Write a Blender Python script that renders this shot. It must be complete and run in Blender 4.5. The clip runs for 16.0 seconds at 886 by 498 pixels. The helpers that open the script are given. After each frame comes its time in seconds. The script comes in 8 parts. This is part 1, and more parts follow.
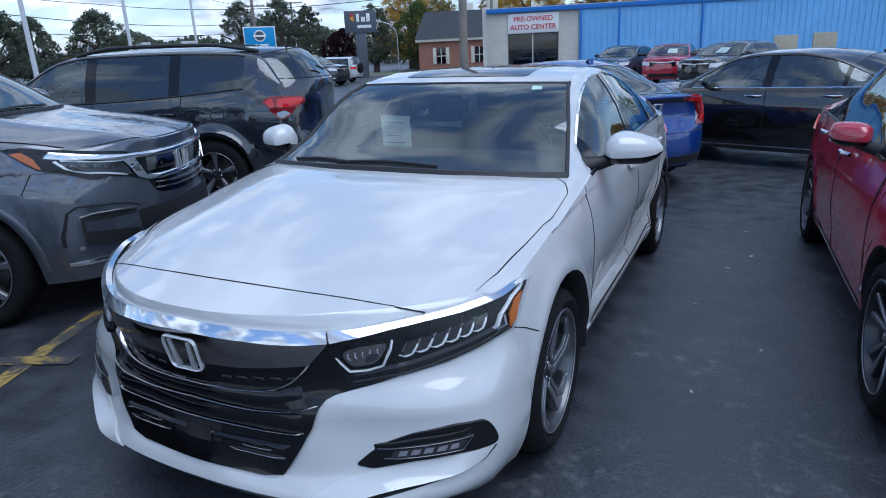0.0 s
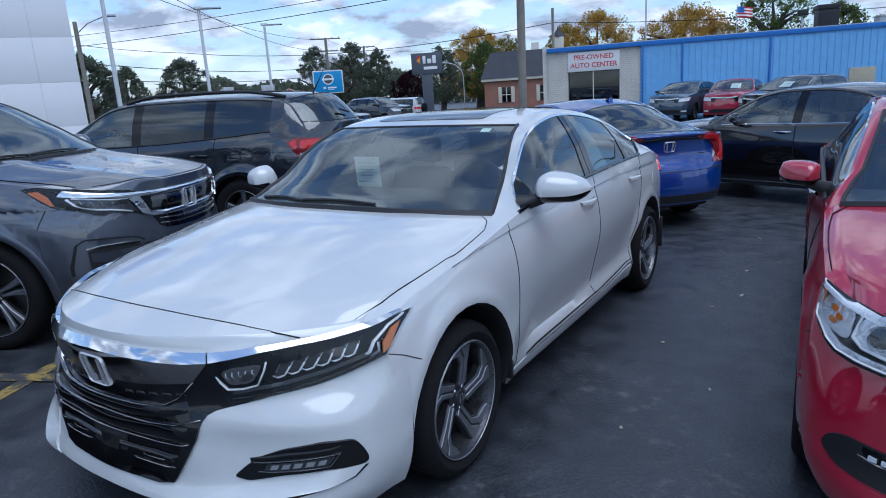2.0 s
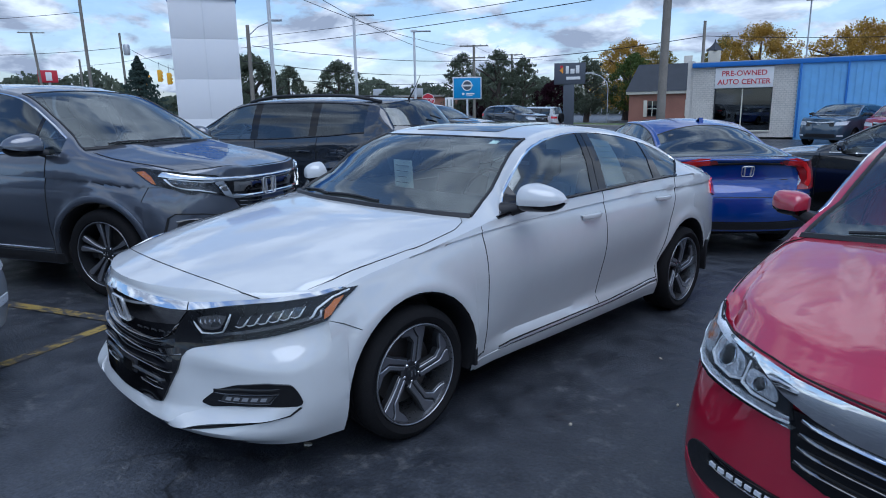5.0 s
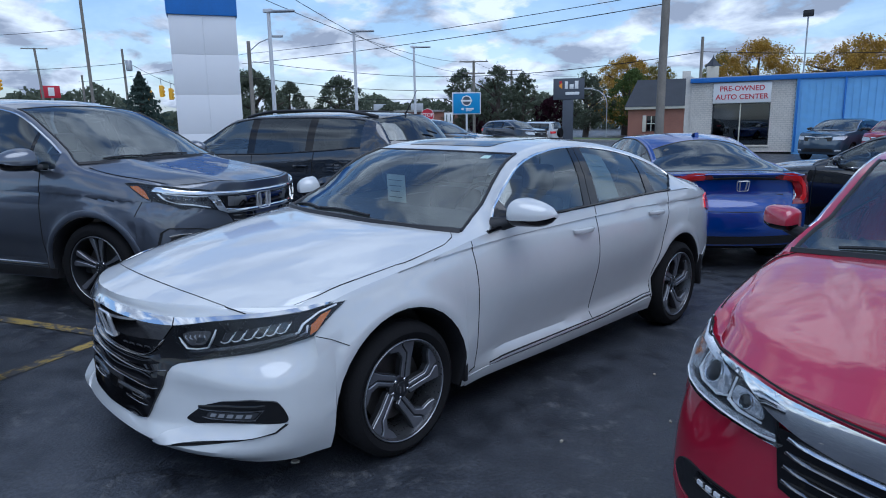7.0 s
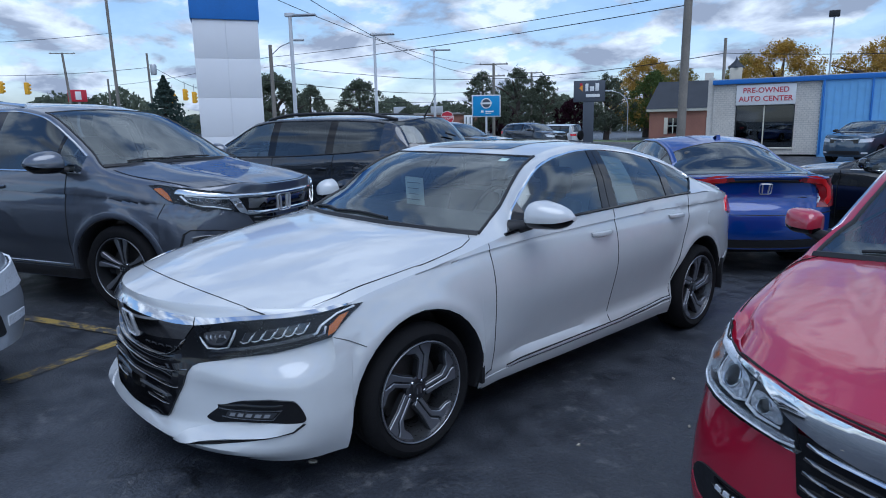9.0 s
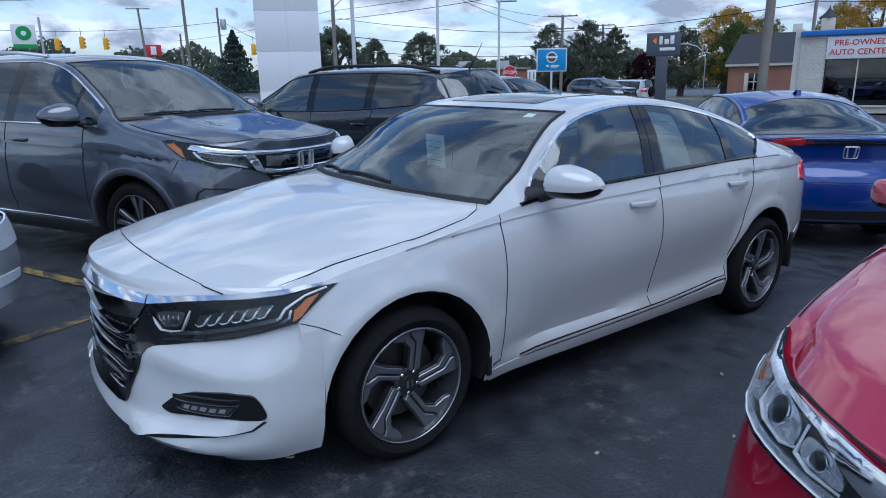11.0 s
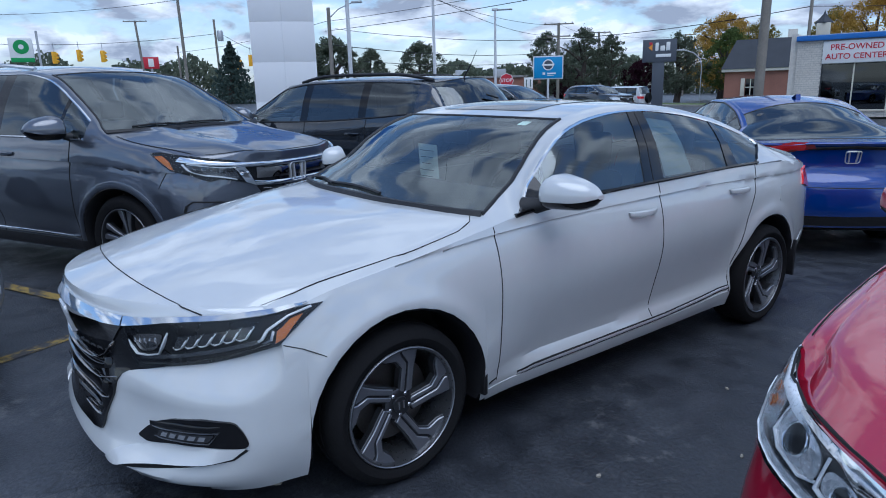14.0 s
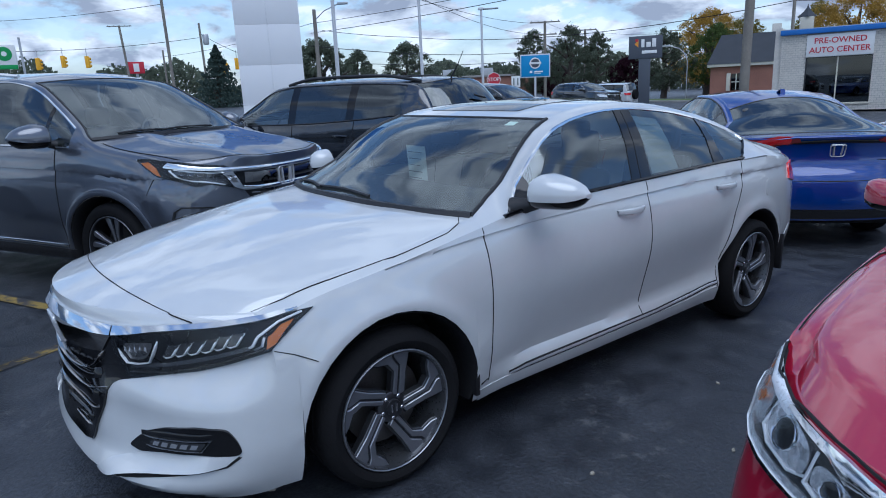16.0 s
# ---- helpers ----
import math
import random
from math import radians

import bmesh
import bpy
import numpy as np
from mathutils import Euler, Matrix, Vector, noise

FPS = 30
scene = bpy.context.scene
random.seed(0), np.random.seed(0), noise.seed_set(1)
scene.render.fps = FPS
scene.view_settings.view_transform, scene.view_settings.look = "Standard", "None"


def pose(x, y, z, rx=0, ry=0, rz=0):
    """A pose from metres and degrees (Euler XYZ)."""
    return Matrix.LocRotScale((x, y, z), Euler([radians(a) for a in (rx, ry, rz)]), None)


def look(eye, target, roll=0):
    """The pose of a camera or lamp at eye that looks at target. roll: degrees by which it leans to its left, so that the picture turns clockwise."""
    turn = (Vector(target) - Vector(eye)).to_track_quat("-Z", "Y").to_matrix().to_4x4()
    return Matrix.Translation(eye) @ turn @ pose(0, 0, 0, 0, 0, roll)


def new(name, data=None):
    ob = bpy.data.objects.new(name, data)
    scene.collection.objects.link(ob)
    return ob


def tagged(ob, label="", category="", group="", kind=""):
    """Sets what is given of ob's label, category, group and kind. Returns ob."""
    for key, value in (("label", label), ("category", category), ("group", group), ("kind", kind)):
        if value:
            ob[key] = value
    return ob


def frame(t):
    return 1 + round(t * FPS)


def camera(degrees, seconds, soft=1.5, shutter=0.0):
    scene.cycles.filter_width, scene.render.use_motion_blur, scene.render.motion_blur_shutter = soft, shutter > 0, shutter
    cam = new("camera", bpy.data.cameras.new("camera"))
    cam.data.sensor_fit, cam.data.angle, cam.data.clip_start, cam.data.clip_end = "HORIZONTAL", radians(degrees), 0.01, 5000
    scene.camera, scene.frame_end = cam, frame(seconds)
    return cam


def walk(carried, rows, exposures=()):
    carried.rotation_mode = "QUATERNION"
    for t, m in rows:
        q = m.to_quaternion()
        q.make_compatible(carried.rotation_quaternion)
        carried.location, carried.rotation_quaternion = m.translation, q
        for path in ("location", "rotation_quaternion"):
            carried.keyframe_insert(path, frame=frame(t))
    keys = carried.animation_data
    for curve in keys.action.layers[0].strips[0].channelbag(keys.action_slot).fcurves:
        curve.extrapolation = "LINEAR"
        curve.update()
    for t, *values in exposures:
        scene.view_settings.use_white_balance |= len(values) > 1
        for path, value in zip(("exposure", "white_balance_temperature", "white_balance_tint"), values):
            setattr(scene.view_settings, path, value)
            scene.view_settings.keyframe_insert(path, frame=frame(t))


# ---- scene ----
cam = camera(69.4, 16.0, 1.0)
PATH = [
    (0, (1.475, -2.248, 1.54), (0.634, -0.529, 0.957), -1.9),
    (0.5, (1.522, -2.37, 1.557), (0.733, -0.615, 1.012), -2.9),
    (1, (1.731, -2.374, 1.546), (0.758, -0.717, 0.992), -2.4),
    (1.5, (1.96, -2.255, 1.547), (1.215, -0.467, 1.049), -1.7),
    (2, (2.119, -2.086, 1.55), (1.074, -0.445, 1.085), -2.9),
    (2.5, (2.344, -1.979, 1.552), (1.039, -0.527, 1.118), -1.5),
    (3, (2.577, -1.943, 1.557), (1.306, -0.463, 1.114), 0.6),
    (3.5, (2.73, -2.015, 1.564), (1.413, -0.583, 1.101), -0.5),
    (6, (2.994, -1.872, 1.564), (1.605, -0.495, 1.147), -0.0),
    (6.5, (2.989, -1.871, 1.564), (1.602, -0.492, 1.148), -0.3),
    (7, (2.988, -1.876, 1.563), (1.604, -0.486, 1.174), -0.2),
    (7.5, (2.993, -1.88, 1.565), (1.615, -0.48, 1.192), -0.1),
    (8, (2.994, -1.89, 1.565), (1.612, -0.491, 1.201), 0.1),
    (8.5, (2.999, -1.894, 1.565), (1.604, -0.505, 1.213), 0.1),
    (9, (3.002, -1.877, 1.564), (1.575, -0.529, 1.183), -0.3),
    (11.5, (2.782, -1.276, 1.525), (1.244, -0.107, 1.007), -0.1),
    (12, (2.747, -1.26, 1.522), (1.237, -0.049, 1.017), 0.1),
    (12.5, (2.753, -1.26, 1.526), (1.231, -0.067, 1.013), -0.1),
    (13, (2.765, -1.254, 1.525), (1.236, -0.066, 1.023), -0.5),
    (13.5, (2.77, -1.261, 1.528), (1.238, -0.07, 1.045), -0.5),
    (14, (2.765, -1.264, 1.527), (1.228, -0.079, 1.043), -0.8),
    (14.5, (2.765, -1.266, 1.532), (1.245, -0.054, 1.06), -0.9),
    (15, (2.76, -1.275, 1.529), (1.244, -0.058, 1.06), -0.9),
    (15.5, (2.764, -1.264, 1.532), (1.265, -0.032, 1.05), -1.1),
    (16, (2.77, -1.26, 1.536), (1.251, -0.054, 1.051), -1.8),
]
walk(cam, [(t, look(eye, target, roll)) for t, eye, target, roll in PATH], [(0.0, 0.80, 5320, 9), (1.5, 0.74, 5320, 9), (2.5, 0.67, 5320, 9), (3.5, 0.64, 5320, 9), (7.0, 0.57, 5320, 9), (9.0, 0.57, 5320, 9), (11.5, 0.61, 5320, 9), (16.0, 0.59, 5320, 9)])

# ---- world and light ----
SUN_AZ, SUN_EL = radians(-28), radians(66)
world = bpy.data.worlds.new("world")
scene.world = world
world.use_nodes = True
wn, wl = world.node_tree.nodes, world.node_tree.links
wn.clear()


def wnode(kind, **values):
    n = wn.new(kind)
    for k, v in values.items():
        n.inputs[k].default_value = v
    return n


sky = wn.new("ShaderNodeTexSky")
sky.sky_type, sky.sun_disc = "NISHITA", False
sky.sun_elevation, sky.sun_rotation = SUN_EL, math.pi / 2 - SUN_AZ
sky.air_density, sky.dust_density = 1.0, 1.0
blue = wnode("ShaderNodeBackground", Strength=0.105)
wl.new(sky.outputs[0], blue.inputs[0])
coord = wn.new("ShaderNodeTexCoord")
sep = wn.new("ShaderNodeSeparateXYZ")
wl.new(coord.outputs["Generated"], sep.inputs[0])
lift = wn.new("ShaderNodeMath")
lift.operation = "ADD"
lift.inputs[1].default_value = 0.30
wl.new(sep.outputs[2], lift.inputs[0])
floor_ = wn.new("ShaderNodeMath")
floor_.operation = "MAXIMUM"
floor_.inputs[1].default_value = 0.22
wl.new(lift.outputs[0], floor_.inputs[0])
plane = wn.new("ShaderNodeCombineXYZ")
for axis in (0, 1):
    d = wn.new("ShaderNodeMath")
    d.operation = "DIVIDE"
    wl.new(sep.outputs[axis], d.inputs[0])
    wl.new(floor_.outputs[0], d.inputs[1])
    wl.new(d.outputs[0], plane.inputs[axis])
puffs = wnode("ShaderNodeTexNoise", Scale=3.1, Detail=10.0, Roughness=0.54, Distortion=0.2)
wl.new(plane.outputs[0], puffs.inputs["Vector"])
cover = wn.new("ShaderNodeValToRGB")
cover.color_ramp.elements[0].position, cover.color_ramp.elements[1].position = 0.455, 0.535
wl.new(puffs.outputs["Fac"], cover.inputs[0])
shade = wnode("ShaderNodeTexNoise", Scale=3.9, Detail=9.0, Roughness=0.54, Distortion=0.25)
wl.new(plane.outputs[0], shade.inputs["Vector"])
grey = wn.new("ShaderNodeValToRGB")
grey.color_ramp.elements[0].position, grey.color_ramp.elements[0].color = 0.41, (0.25, 0.27, 0.315, 1)
grey.color_ramp.elements[1].position, grey.color_ramp.elements[1].color = 0.60, (0.65, 0.66, 0.675, 1)
wl.new(shade.outputs["Fac"], grey.inputs[0])
cloud = wnode("ShaderNodeBackground", Strength=1.0)
wl.new(grey.outputs[0], cloud.inputs[0])
mix = wn.new("ShaderNodeMixShader")
veil = wn.new("ShaderNodeMapRange")
veil.inputs[1].default_value, veil.inputs[2].default_value, veil.inputs[3].default_value, veil.inputs[4].default_value = 0.0, 0.26, 0.40, 0.0
wl.new(sep.outputs[2], veil.inputs[0])
most = wn.new("ShaderNodeMath")
most.operation = "MAXIMUM"
wl.new(cover.outputs[0], most.inputs[0])
wl.new(veil.outputs[0], most.inputs[1])
wl.new(most.outputs[0], mix.inputs[0])
wl.new(blue.outputs[0], mix.inputs[1])
wl.new(cloud.outputs[0], mix.inputs[2])
out = wn.new("ShaderNodeOutputWorld")
wl.new(mix.outputs[0], out.inputs[0])

sun = new("sun", bpy.data.lights.new("sun", "SUN"))
sun.data.energy, sun.data.angle, sun.data.color = 1.0, radians(56), (1.0, 0.97, 0.93)
sun.matrix_world = look((0, 0, 50), (-50 * math.cos(SUN_AZ) * math.cos(SUN_EL), -50 * math.sin(SUN_AZ) * math.cos(SUN_EL), 50 - 50 * math.sin(SUN_EL)))
scene.view_settings.exposure = 0.0

# ---- materials ----
def mat(name, color, rough=0.5, metal=0.0, coat=0.0, vary=0.12, scale=6.0, bump=0.0, bump_scale=40.0, spec=0.5, emit=0.0, alpha_trans=0.0, coat_rough=0.03):
    """A surface with two scales of variation in colour and roughness, and fine relief."""
    m = bpy.data.materials.new(name)
    m.use_nodes = True
    n, l = m.node_tree.nodes, m.node_tree.links
    b = n["Principled BSDF"]
    b.inputs["Roughness"].default_value, b.inputs["Metallic"].default_value = rough, metal
    b.inputs["Coat Weight"].default_value, b.inputs["Coat Roughness"].default_value = coat, coat_rough
    b.inputs["Specular IOR Level"].default_value = spec
    b.inputs["Transmission Weight"].default_value = alpha_trans
    tc = n.new("ShaderNodeTexCoord")
    if vary:
        big, fine = n.new("ShaderNodeTexNoise"), n.new("ShaderNodeTexNoise")
        big.inputs["Scale"].default_value, big.inputs["Detail"].default_value = scale * 0.25, 4
        fine.inputs["Scale"].default_value, fine.inputs["Detail"].default_value = scale * 4, 5
        for t in (big, fine):
            l.new(tc.outputs["Object"], t.inputs["Vector"])
        add = n.new("ShaderNodeMath")
        add.operation = "ADD"
        l.new(big.outputs["Fac"], add.inputs[0])
        l.new(fine.outputs["Fac"], add.inputs[1])
        ramp = n.new("ShaderNodeMapRange")
        ramp.inputs[1].default_value, ramp.inputs[2].default_value = 0.6, 1.4
        ramp.inputs[3].default_value, ramp.inputs[4].default_value = 1 - vary, 1 + vary
        l.new(add.outputs[0], ramp.inputs[0])
        mul = n.new("ShaderNodeVectorMath")
        mul.operation = "SCALE"
        mul.inputs[0].default_value = color
        l.new(ramp.outputs[0], mul.inputs["Scale"])
        l.new(mul.outputs[0], b.inputs["Base Color"])
        rr = n.new("ShaderNodeMapRange")
        rr.inputs[1].default_value, rr.inputs[2].default_value = 0.3, 0.7
        rr.inputs[3].default_value, rr.inputs[4].default_value = rough * 0.85, min(1, rough * 1.15)
        l.new(fine.outputs["Fac"], rr.inputs[0])
        l.new(rr.outputs[0], b.inputs["Roughness"])
    else:
        b.inputs["Base Color"].default_value = (*color, 1)
    if bump:
        bt, bp = n.new("ShaderNodeTexNoise"), n.new("ShaderNodeBump")
        bt.inputs["Scale"].default_value, bt.inputs["Detail"].default_value = bump_scale, 6
        bp.inputs["Strength"].default_value, bp.inputs["Distance"].default_value = bump, 0.02
        l.new(tc.outputs["Object"], bt.inputs["Vector"])
        l.new(bt.outputs["Fac"], bp.inputs["Height"])
        l.new(bp.outputs[0], b.inputs["Normal"])
    if emit:
        b.inputs["Emission Color"].default_value, b.inputs["Emission Strength"].default_value = (*color, 1), emit
    return m


def paint(name, color, metal=0.0, rough=0.35, coat=1.9):
    """Clear-coated car paint with a fine flake and a faint orange peel."""
    m = mat(name, color, rough, metal, 1.0, 0.03, 3.0)
    n, l = m.node_tree.nodes, m.node_tree.links
    b = n["Principled BSDF"]
    tc, peel, bp = n.new("ShaderNodeTexCoord"), n.new("ShaderNodeTexNoise"), n.new("ShaderNodeBump")
    peel.inputs["Scale"].default_value, peel.inputs["Detail"].default_value = 9.0, 2
    bp.inputs["Strength"].default_value, bp.inputs["Distance"].default_value = 0.05, 0.02
    l.new(tc.outputs["Object"], peel.inputs["Vector"])
    l.new(peel.outputs["Fac"], bp.inputs["Height"])
    l.new(bp.outputs[0], b.inputs["Coat Normal"])
    b.inputs["Coat IOR"].default_value = coat
    b.inputs["Specular IOR Level"].default_value = 0.15
    return m


def glass(name, tint, rough=0.0, ior=1.75):
    """Thin car glass: a tinted see-through layer under a sharp reflection."""
    m = bpy.data.materials.new(name)
    m.use_nodes = True
    n, l = m.node_tree.nodes, m.node_tree.links
    n.clear()
    tr, gl, fr, mx, o = (n.new("ShaderNode" + k) for k in ("BsdfTransparent", "BsdfGlossy", "Fresnel", "MixShader", "OutputMaterial"))
    tr.inputs[0].default_value = (*tint, 1)
    gl.inputs["Roughness"].default_value = rough
    gl.inputs["Color"].default_value = (0.90, 0.97, 1.0, 1)
    fr.inputs["IOR"].default_value = ior
    l.new(fr.outputs[0], mx.inputs[0])
    l.new(tr.outputs[0], mx.inputs[1])
    l.new(gl.outputs[0], mx.inputs[2])
    l.new(mx.outputs[0], o.inputs[0])
    return m


WHITE = paint("white_pearl", (0.53, 0.545, 0.55), 0.0, 0.35, 1.85)
GREY = paint("grey_metallic", (0.088, 0.098, 0.124), 0.65, 0.34, 1.9)
NAVY = paint("dark_navy", (0.012, 0.016, 0.024), 0.3, 0.35)
RED = paint("red_metallic", (0.37, 0.008, 0.034), 0.0, 0.34, 1.9)
BLUE = paint("blue_metallic", (0.004, 0.040, 0.235), 0.3, 0.34, 1.75)
BLACK = paint("black_paint", (0.006, 0.006, 0.007), 0.0, 0.3)
STEEL = paint("steel_blue_grey", (0.05, 0.085, 0.13), 0.5, 0.38)
MAROON = paint("maroon", (0.13, 0.012, 0.014), 0.3, 0.35)
SILVER = paint("silver_paint", (0.52, 0.55, 0.59), 0.7, 0.4)
GLASS = glass("car_glass", (0.72, 0.84, 0.85), 0.0, 2.15)
DARKGLASS = glass("privacy_glass", (0.10, 0.11, 0.12), 0.0, 1.95)
CLEAR = glass("lamp_lens", (0.94, 0.95, 0.96), 0.0, 1.25)
GLOSS = mat("gloss_black", (0.003, 0.003, 0.004), 0.08, 0, 0.35, 0.05, spec=0.35)
PLASTIC = mat("black_plastic", (0.012, 0.012, 0.014), 0.5, 0, 0, 0.15, 12, 0.08, 300)
SEAM = mat("panel_gap", (0.006, 0.006, 0.007), 0.8, 0, 0, 0.1)
CHROME = mat("chrome", (0.82, 0.83, 0.84), 0.06, 1.0, 0, 0.03)
DARKCHROME = mat("smoked_chrome", (0.36, 0.34, 0.32), 0.05, 1.0, 0, 0.04)
TYRE = mat("tyre_rubber", (0.010, 0.010, 0.011), 0.85, 0, 0, 0.25, 10, 0.15, 120)
TYRE.node_tree.nodes["Principled BSDF"].inputs["Specular IOR Level"].default_value = 0.15
ALLOY = mat("machined_alloy", (0.29, 0.30, 0.33), 0.34, 0.8, 0, 0.08, 20)
DARKALLOY = mat("dark_alloy", (0.055, 0.058, 0.065), 0.32, 0.7, 0.3, 0.08, 20)
LAMP = mat("lamp_reflector", (0.78, 0.80, 0.83), 0.30, 0.2, 0, 0.12, 30)
LAMPSILVER = mat("silvered_lamp_housing", (0.045, 0.047, 0.052), 0.2, 0.5, 0.2, 0.2)
LAMPGREY = mat("grey_lamp_housing", (0.10, 0.105, 0.115), 0.2, 0.7, 0.3, 0.15)
BADGE = mat("bright_badge", (0.66, 0.67, 0.69), 0.24, 0.55, 0.3, 0.04)
FACET = mat("faceted_reflector", (0.70, 0.71, 0.74), 0.12, 0.8, 0.3, 0.1, 20, 0.6, 30)
BRIGHTLAMP = mat("bright_lamp_strip", (0.88, 0.90, 0.92), 0.25, 0.0, 0.6, 0.06, 20)
LENSDARK = mat("dark_projector_lens", (0.045, 0.047, 0.05), 0.05, 0.3, 1.0, 0.1, 30)
LENSGREY = mat("projector_lens", (0.30, 0.31, 0.33), 0.08, 0.5, 0.6, 0.1, 30)
LAMPBLACK = mat("lamp_housing", (0.005, 0.0055, 0.007), 0.3, 0.0, 0.0, 0.1)
AMBER = mat("amber_lens", (0.46, 0.135, 0.02), 0.15, 0, 0.8, 0.1)
DEEPRED = mat("deep_red_lens", (0.20, 0.006, 0.010), 0.10, 0, 0.9, 0.12, 20)
REDLENS = mat("red_lens", (0.62, 0.012, 0.016), 0.12, 0, 0.9, 0.12, 20)
CABIN = mat("cabin_trim", (0.045, 0.045, 0.048), 0.75, 0, 0, 0.2, 10, 0.1, 200)
SEATCLOTH = mat("seat_cloth", (0.10, 0.095, 0.09), 0.85, 0, 0, 0.2, 20, 0.15, 250)
PAPER = mat("paper", (0.80, 0.90, 0.84), 0.7, 0, 0, 0.06, 8)
# pale paper with its dimness behind the glass put into the colour
PAPERDIM = mat("dimmed_paper", (0.15, 0.19, 0.21), 0.7, 0, 0, 0.06, 8)
PAPERWHITE = mat("white_paper", (0.80, 0.80, 0.78), 0.7, 0, 0, 0.05, 8)
INK = mat("printed_ink", (0.16, 0.20, 0.19), 0.7, 0, 0, 0.1)
MIRRORFACE = mat("mirror_glass", (0.85, 0.86, 0.88), 0.02, 1.0, 0, 0.0)
UNDER = mat("underbody", (0.010, 0.010, 0.011), 0.9, 0, 0, 0.2)
BARREL = mat("rim_barrel", (0.15, 0.155, 0.165), 0.3, 0.8, 0.2, 0.1, 20)
DISC = mat("brake_disc", (0.22, 0.21, 0.20), 0.45, 1.0, 0, 0.2, 30)

# ---- building blocks ----
from mathutils import geometry


def part(name, bm, material, parent=None, label="", sharp=38, smooth=True):
    """Links a bmesh as one mesh object under a thing or a part."""
    me = bpy.data.meshes.new(name)
    bmesh.ops.remove_doubles(bm, verts=bm.verts, dist=0.0004)
    if smooth:
        lim = radians(sharp)
        for f in bm.faces:
            f.smooth = True
        for e in bm.edges:
            if len(e.link_faces) == 2 and e.calc_face_angle(0) > lim:
                e.smooth = False
    bm.to_mesh(me)
    bm.free()
    me.materials.append(material)
    ob = new(name, me)
    if parent:
        ob.parent = parent
    if label:
        ob["label"] = label
    return ob


def curve(*tab):
    """A smooth curve without overshoot through pairs of (place, value)."""
    xs, ys = np.array([t[0] for t in tab], float), np.array([t[1] for t in tab], float)
    d = np.diff(ys) / np.diff(xs)
    m = np.zeros(len(xs))
    m[0], m[-1] = d[0], d[-1]
    for i in range(1, len(xs) - 1):
        if d[i - 1] * d[i] > 0:
            m[i] = 2 * d[i - 1] * d[i] / (d[i - 1] + d[i])

    def f(x):
        x = min(max(x, xs[0]), xs[-1])
        i = min(max(int(np.searchsorted(xs, x, "right")) - 1, 0), len(xs) - 2)
        h = xs[i + 1] - xs[i]
        t = (x - xs[i]) / h
        return float((2 * t**3 - 3 * t**2 + 1) * ys[i] + (t**3 - 2 * t**2 + t) * h * m[i] + (3 * t**2 - 2 * t**3) * ys[i + 1] + (t**3 - t**2) * h * m[i + 1])

    return f


def box(bm, lo, hi, bevel=0.0, turn=None, segs=2):
    """Adds a box between two corners, with rounded edges."""
    c = (Vector(lo) + Vector(hi)) / 2
    size = [max(1e-4, abs(b - a)) for a, b in zip(lo, hi)]
    made = bmesh.ops.create_cube(bm, size=1.0, matrix=Matrix.Translation(c) @ (turn or Matrix()) @ Matrix.Diagonal((*size, 1)))
    if bevel:
        edges = list({e for v in made["verts"] for e in v.link_edges})
        bmesh.ops.bevel(bm, geom=edges, offset=min(bevel, min(size) * 0.45), segments=segs, affect="EDGES", profile=0.6)
    return bm


def boxed(name, lo, hi, material, parent=None, bevel=0.01, label="", turn=None):
    return part(name, box(bmesh.new(), lo, hi, bevel, turn), material, parent, label, sharp=22)


def grid(bm, rows, closed=False):
    """Faces between rows of points."""
    vs = [[bm.verts.new(p) for p in r] for r in rows]
    for a, b in zip(vs, vs[1:]):
        n = len(a)
        for i in range(n if closed else n - 1):
            q = [a[i], a[(i + 1) % n], b[(i + 1) % n], b[i]]
            if len({tuple(round(c, 5) for c in v.co) for v in q}) > 2:
                bm.faces.new(q)
    return bm


def lathe(bm, profile, n=32, axis="X", at=(0, 0, 0)):
    """Turns a profile of (radius, along) about an axis."""
    rows = []
    for r, h in profile:
        ring = []
        for k in range(n):
            c, s = math.cos(2 * math.pi * k / n) * r, math.sin(2 * math.pi * k / n) * r
            p = {"X": (h, c, s), "Y": (c, h, s), "Z": (c, s, h)}[axis]
            ring.append(Vector(p) + Vector(at))
        rows.append(ring)
    return grid(bm, rows, True)


def tube(bm, pts, r, n=8, ends=True):
    """A round bar along points; r may be a list."""
    pts = [Vector(p) for p in pts]
    rs = r if isinstance(r, (list, tuple)) else [r] * len(pts)
    rows = []
    up = None
    for i, p in enumerate(pts):
        d = (pts[min(i + 1, len(pts) - 1)] - pts[max(i - 1, 0)]).normalized()
        if up is None:
            up = Vector((0, 0, 1)) if abs(d.z) < 0.9 else Vector((1, 0, 0))
        a = d.cross(up).normalized()
        up = a.cross(d).normalized()
        rows.append([p + (a * math.cos(2 * math.pi * k / n) + up * math.sin(2 * math.pi * k / n)) * rs[i] for k in range(n)])
    grid(bm, rows, True)
    if ends:
        for row in (rows[0], rows[-1]):
            bm.faces.new([bm.verts.new(q) for q in row])
    return bm


def dense(outline, step):
    pts = []
    for a, b in zip(outline, list(outline[1:]) + [outline[0]]):
        n = max(1, int(math.hypot(b[0] - a[0], b[1] - a[1]) / step))
        pts += [(a[0] + (b[0] - a[0]) * k / n, a[1] + (b[1] - a[1]) * k / n) for k in range(n)]
    return pts


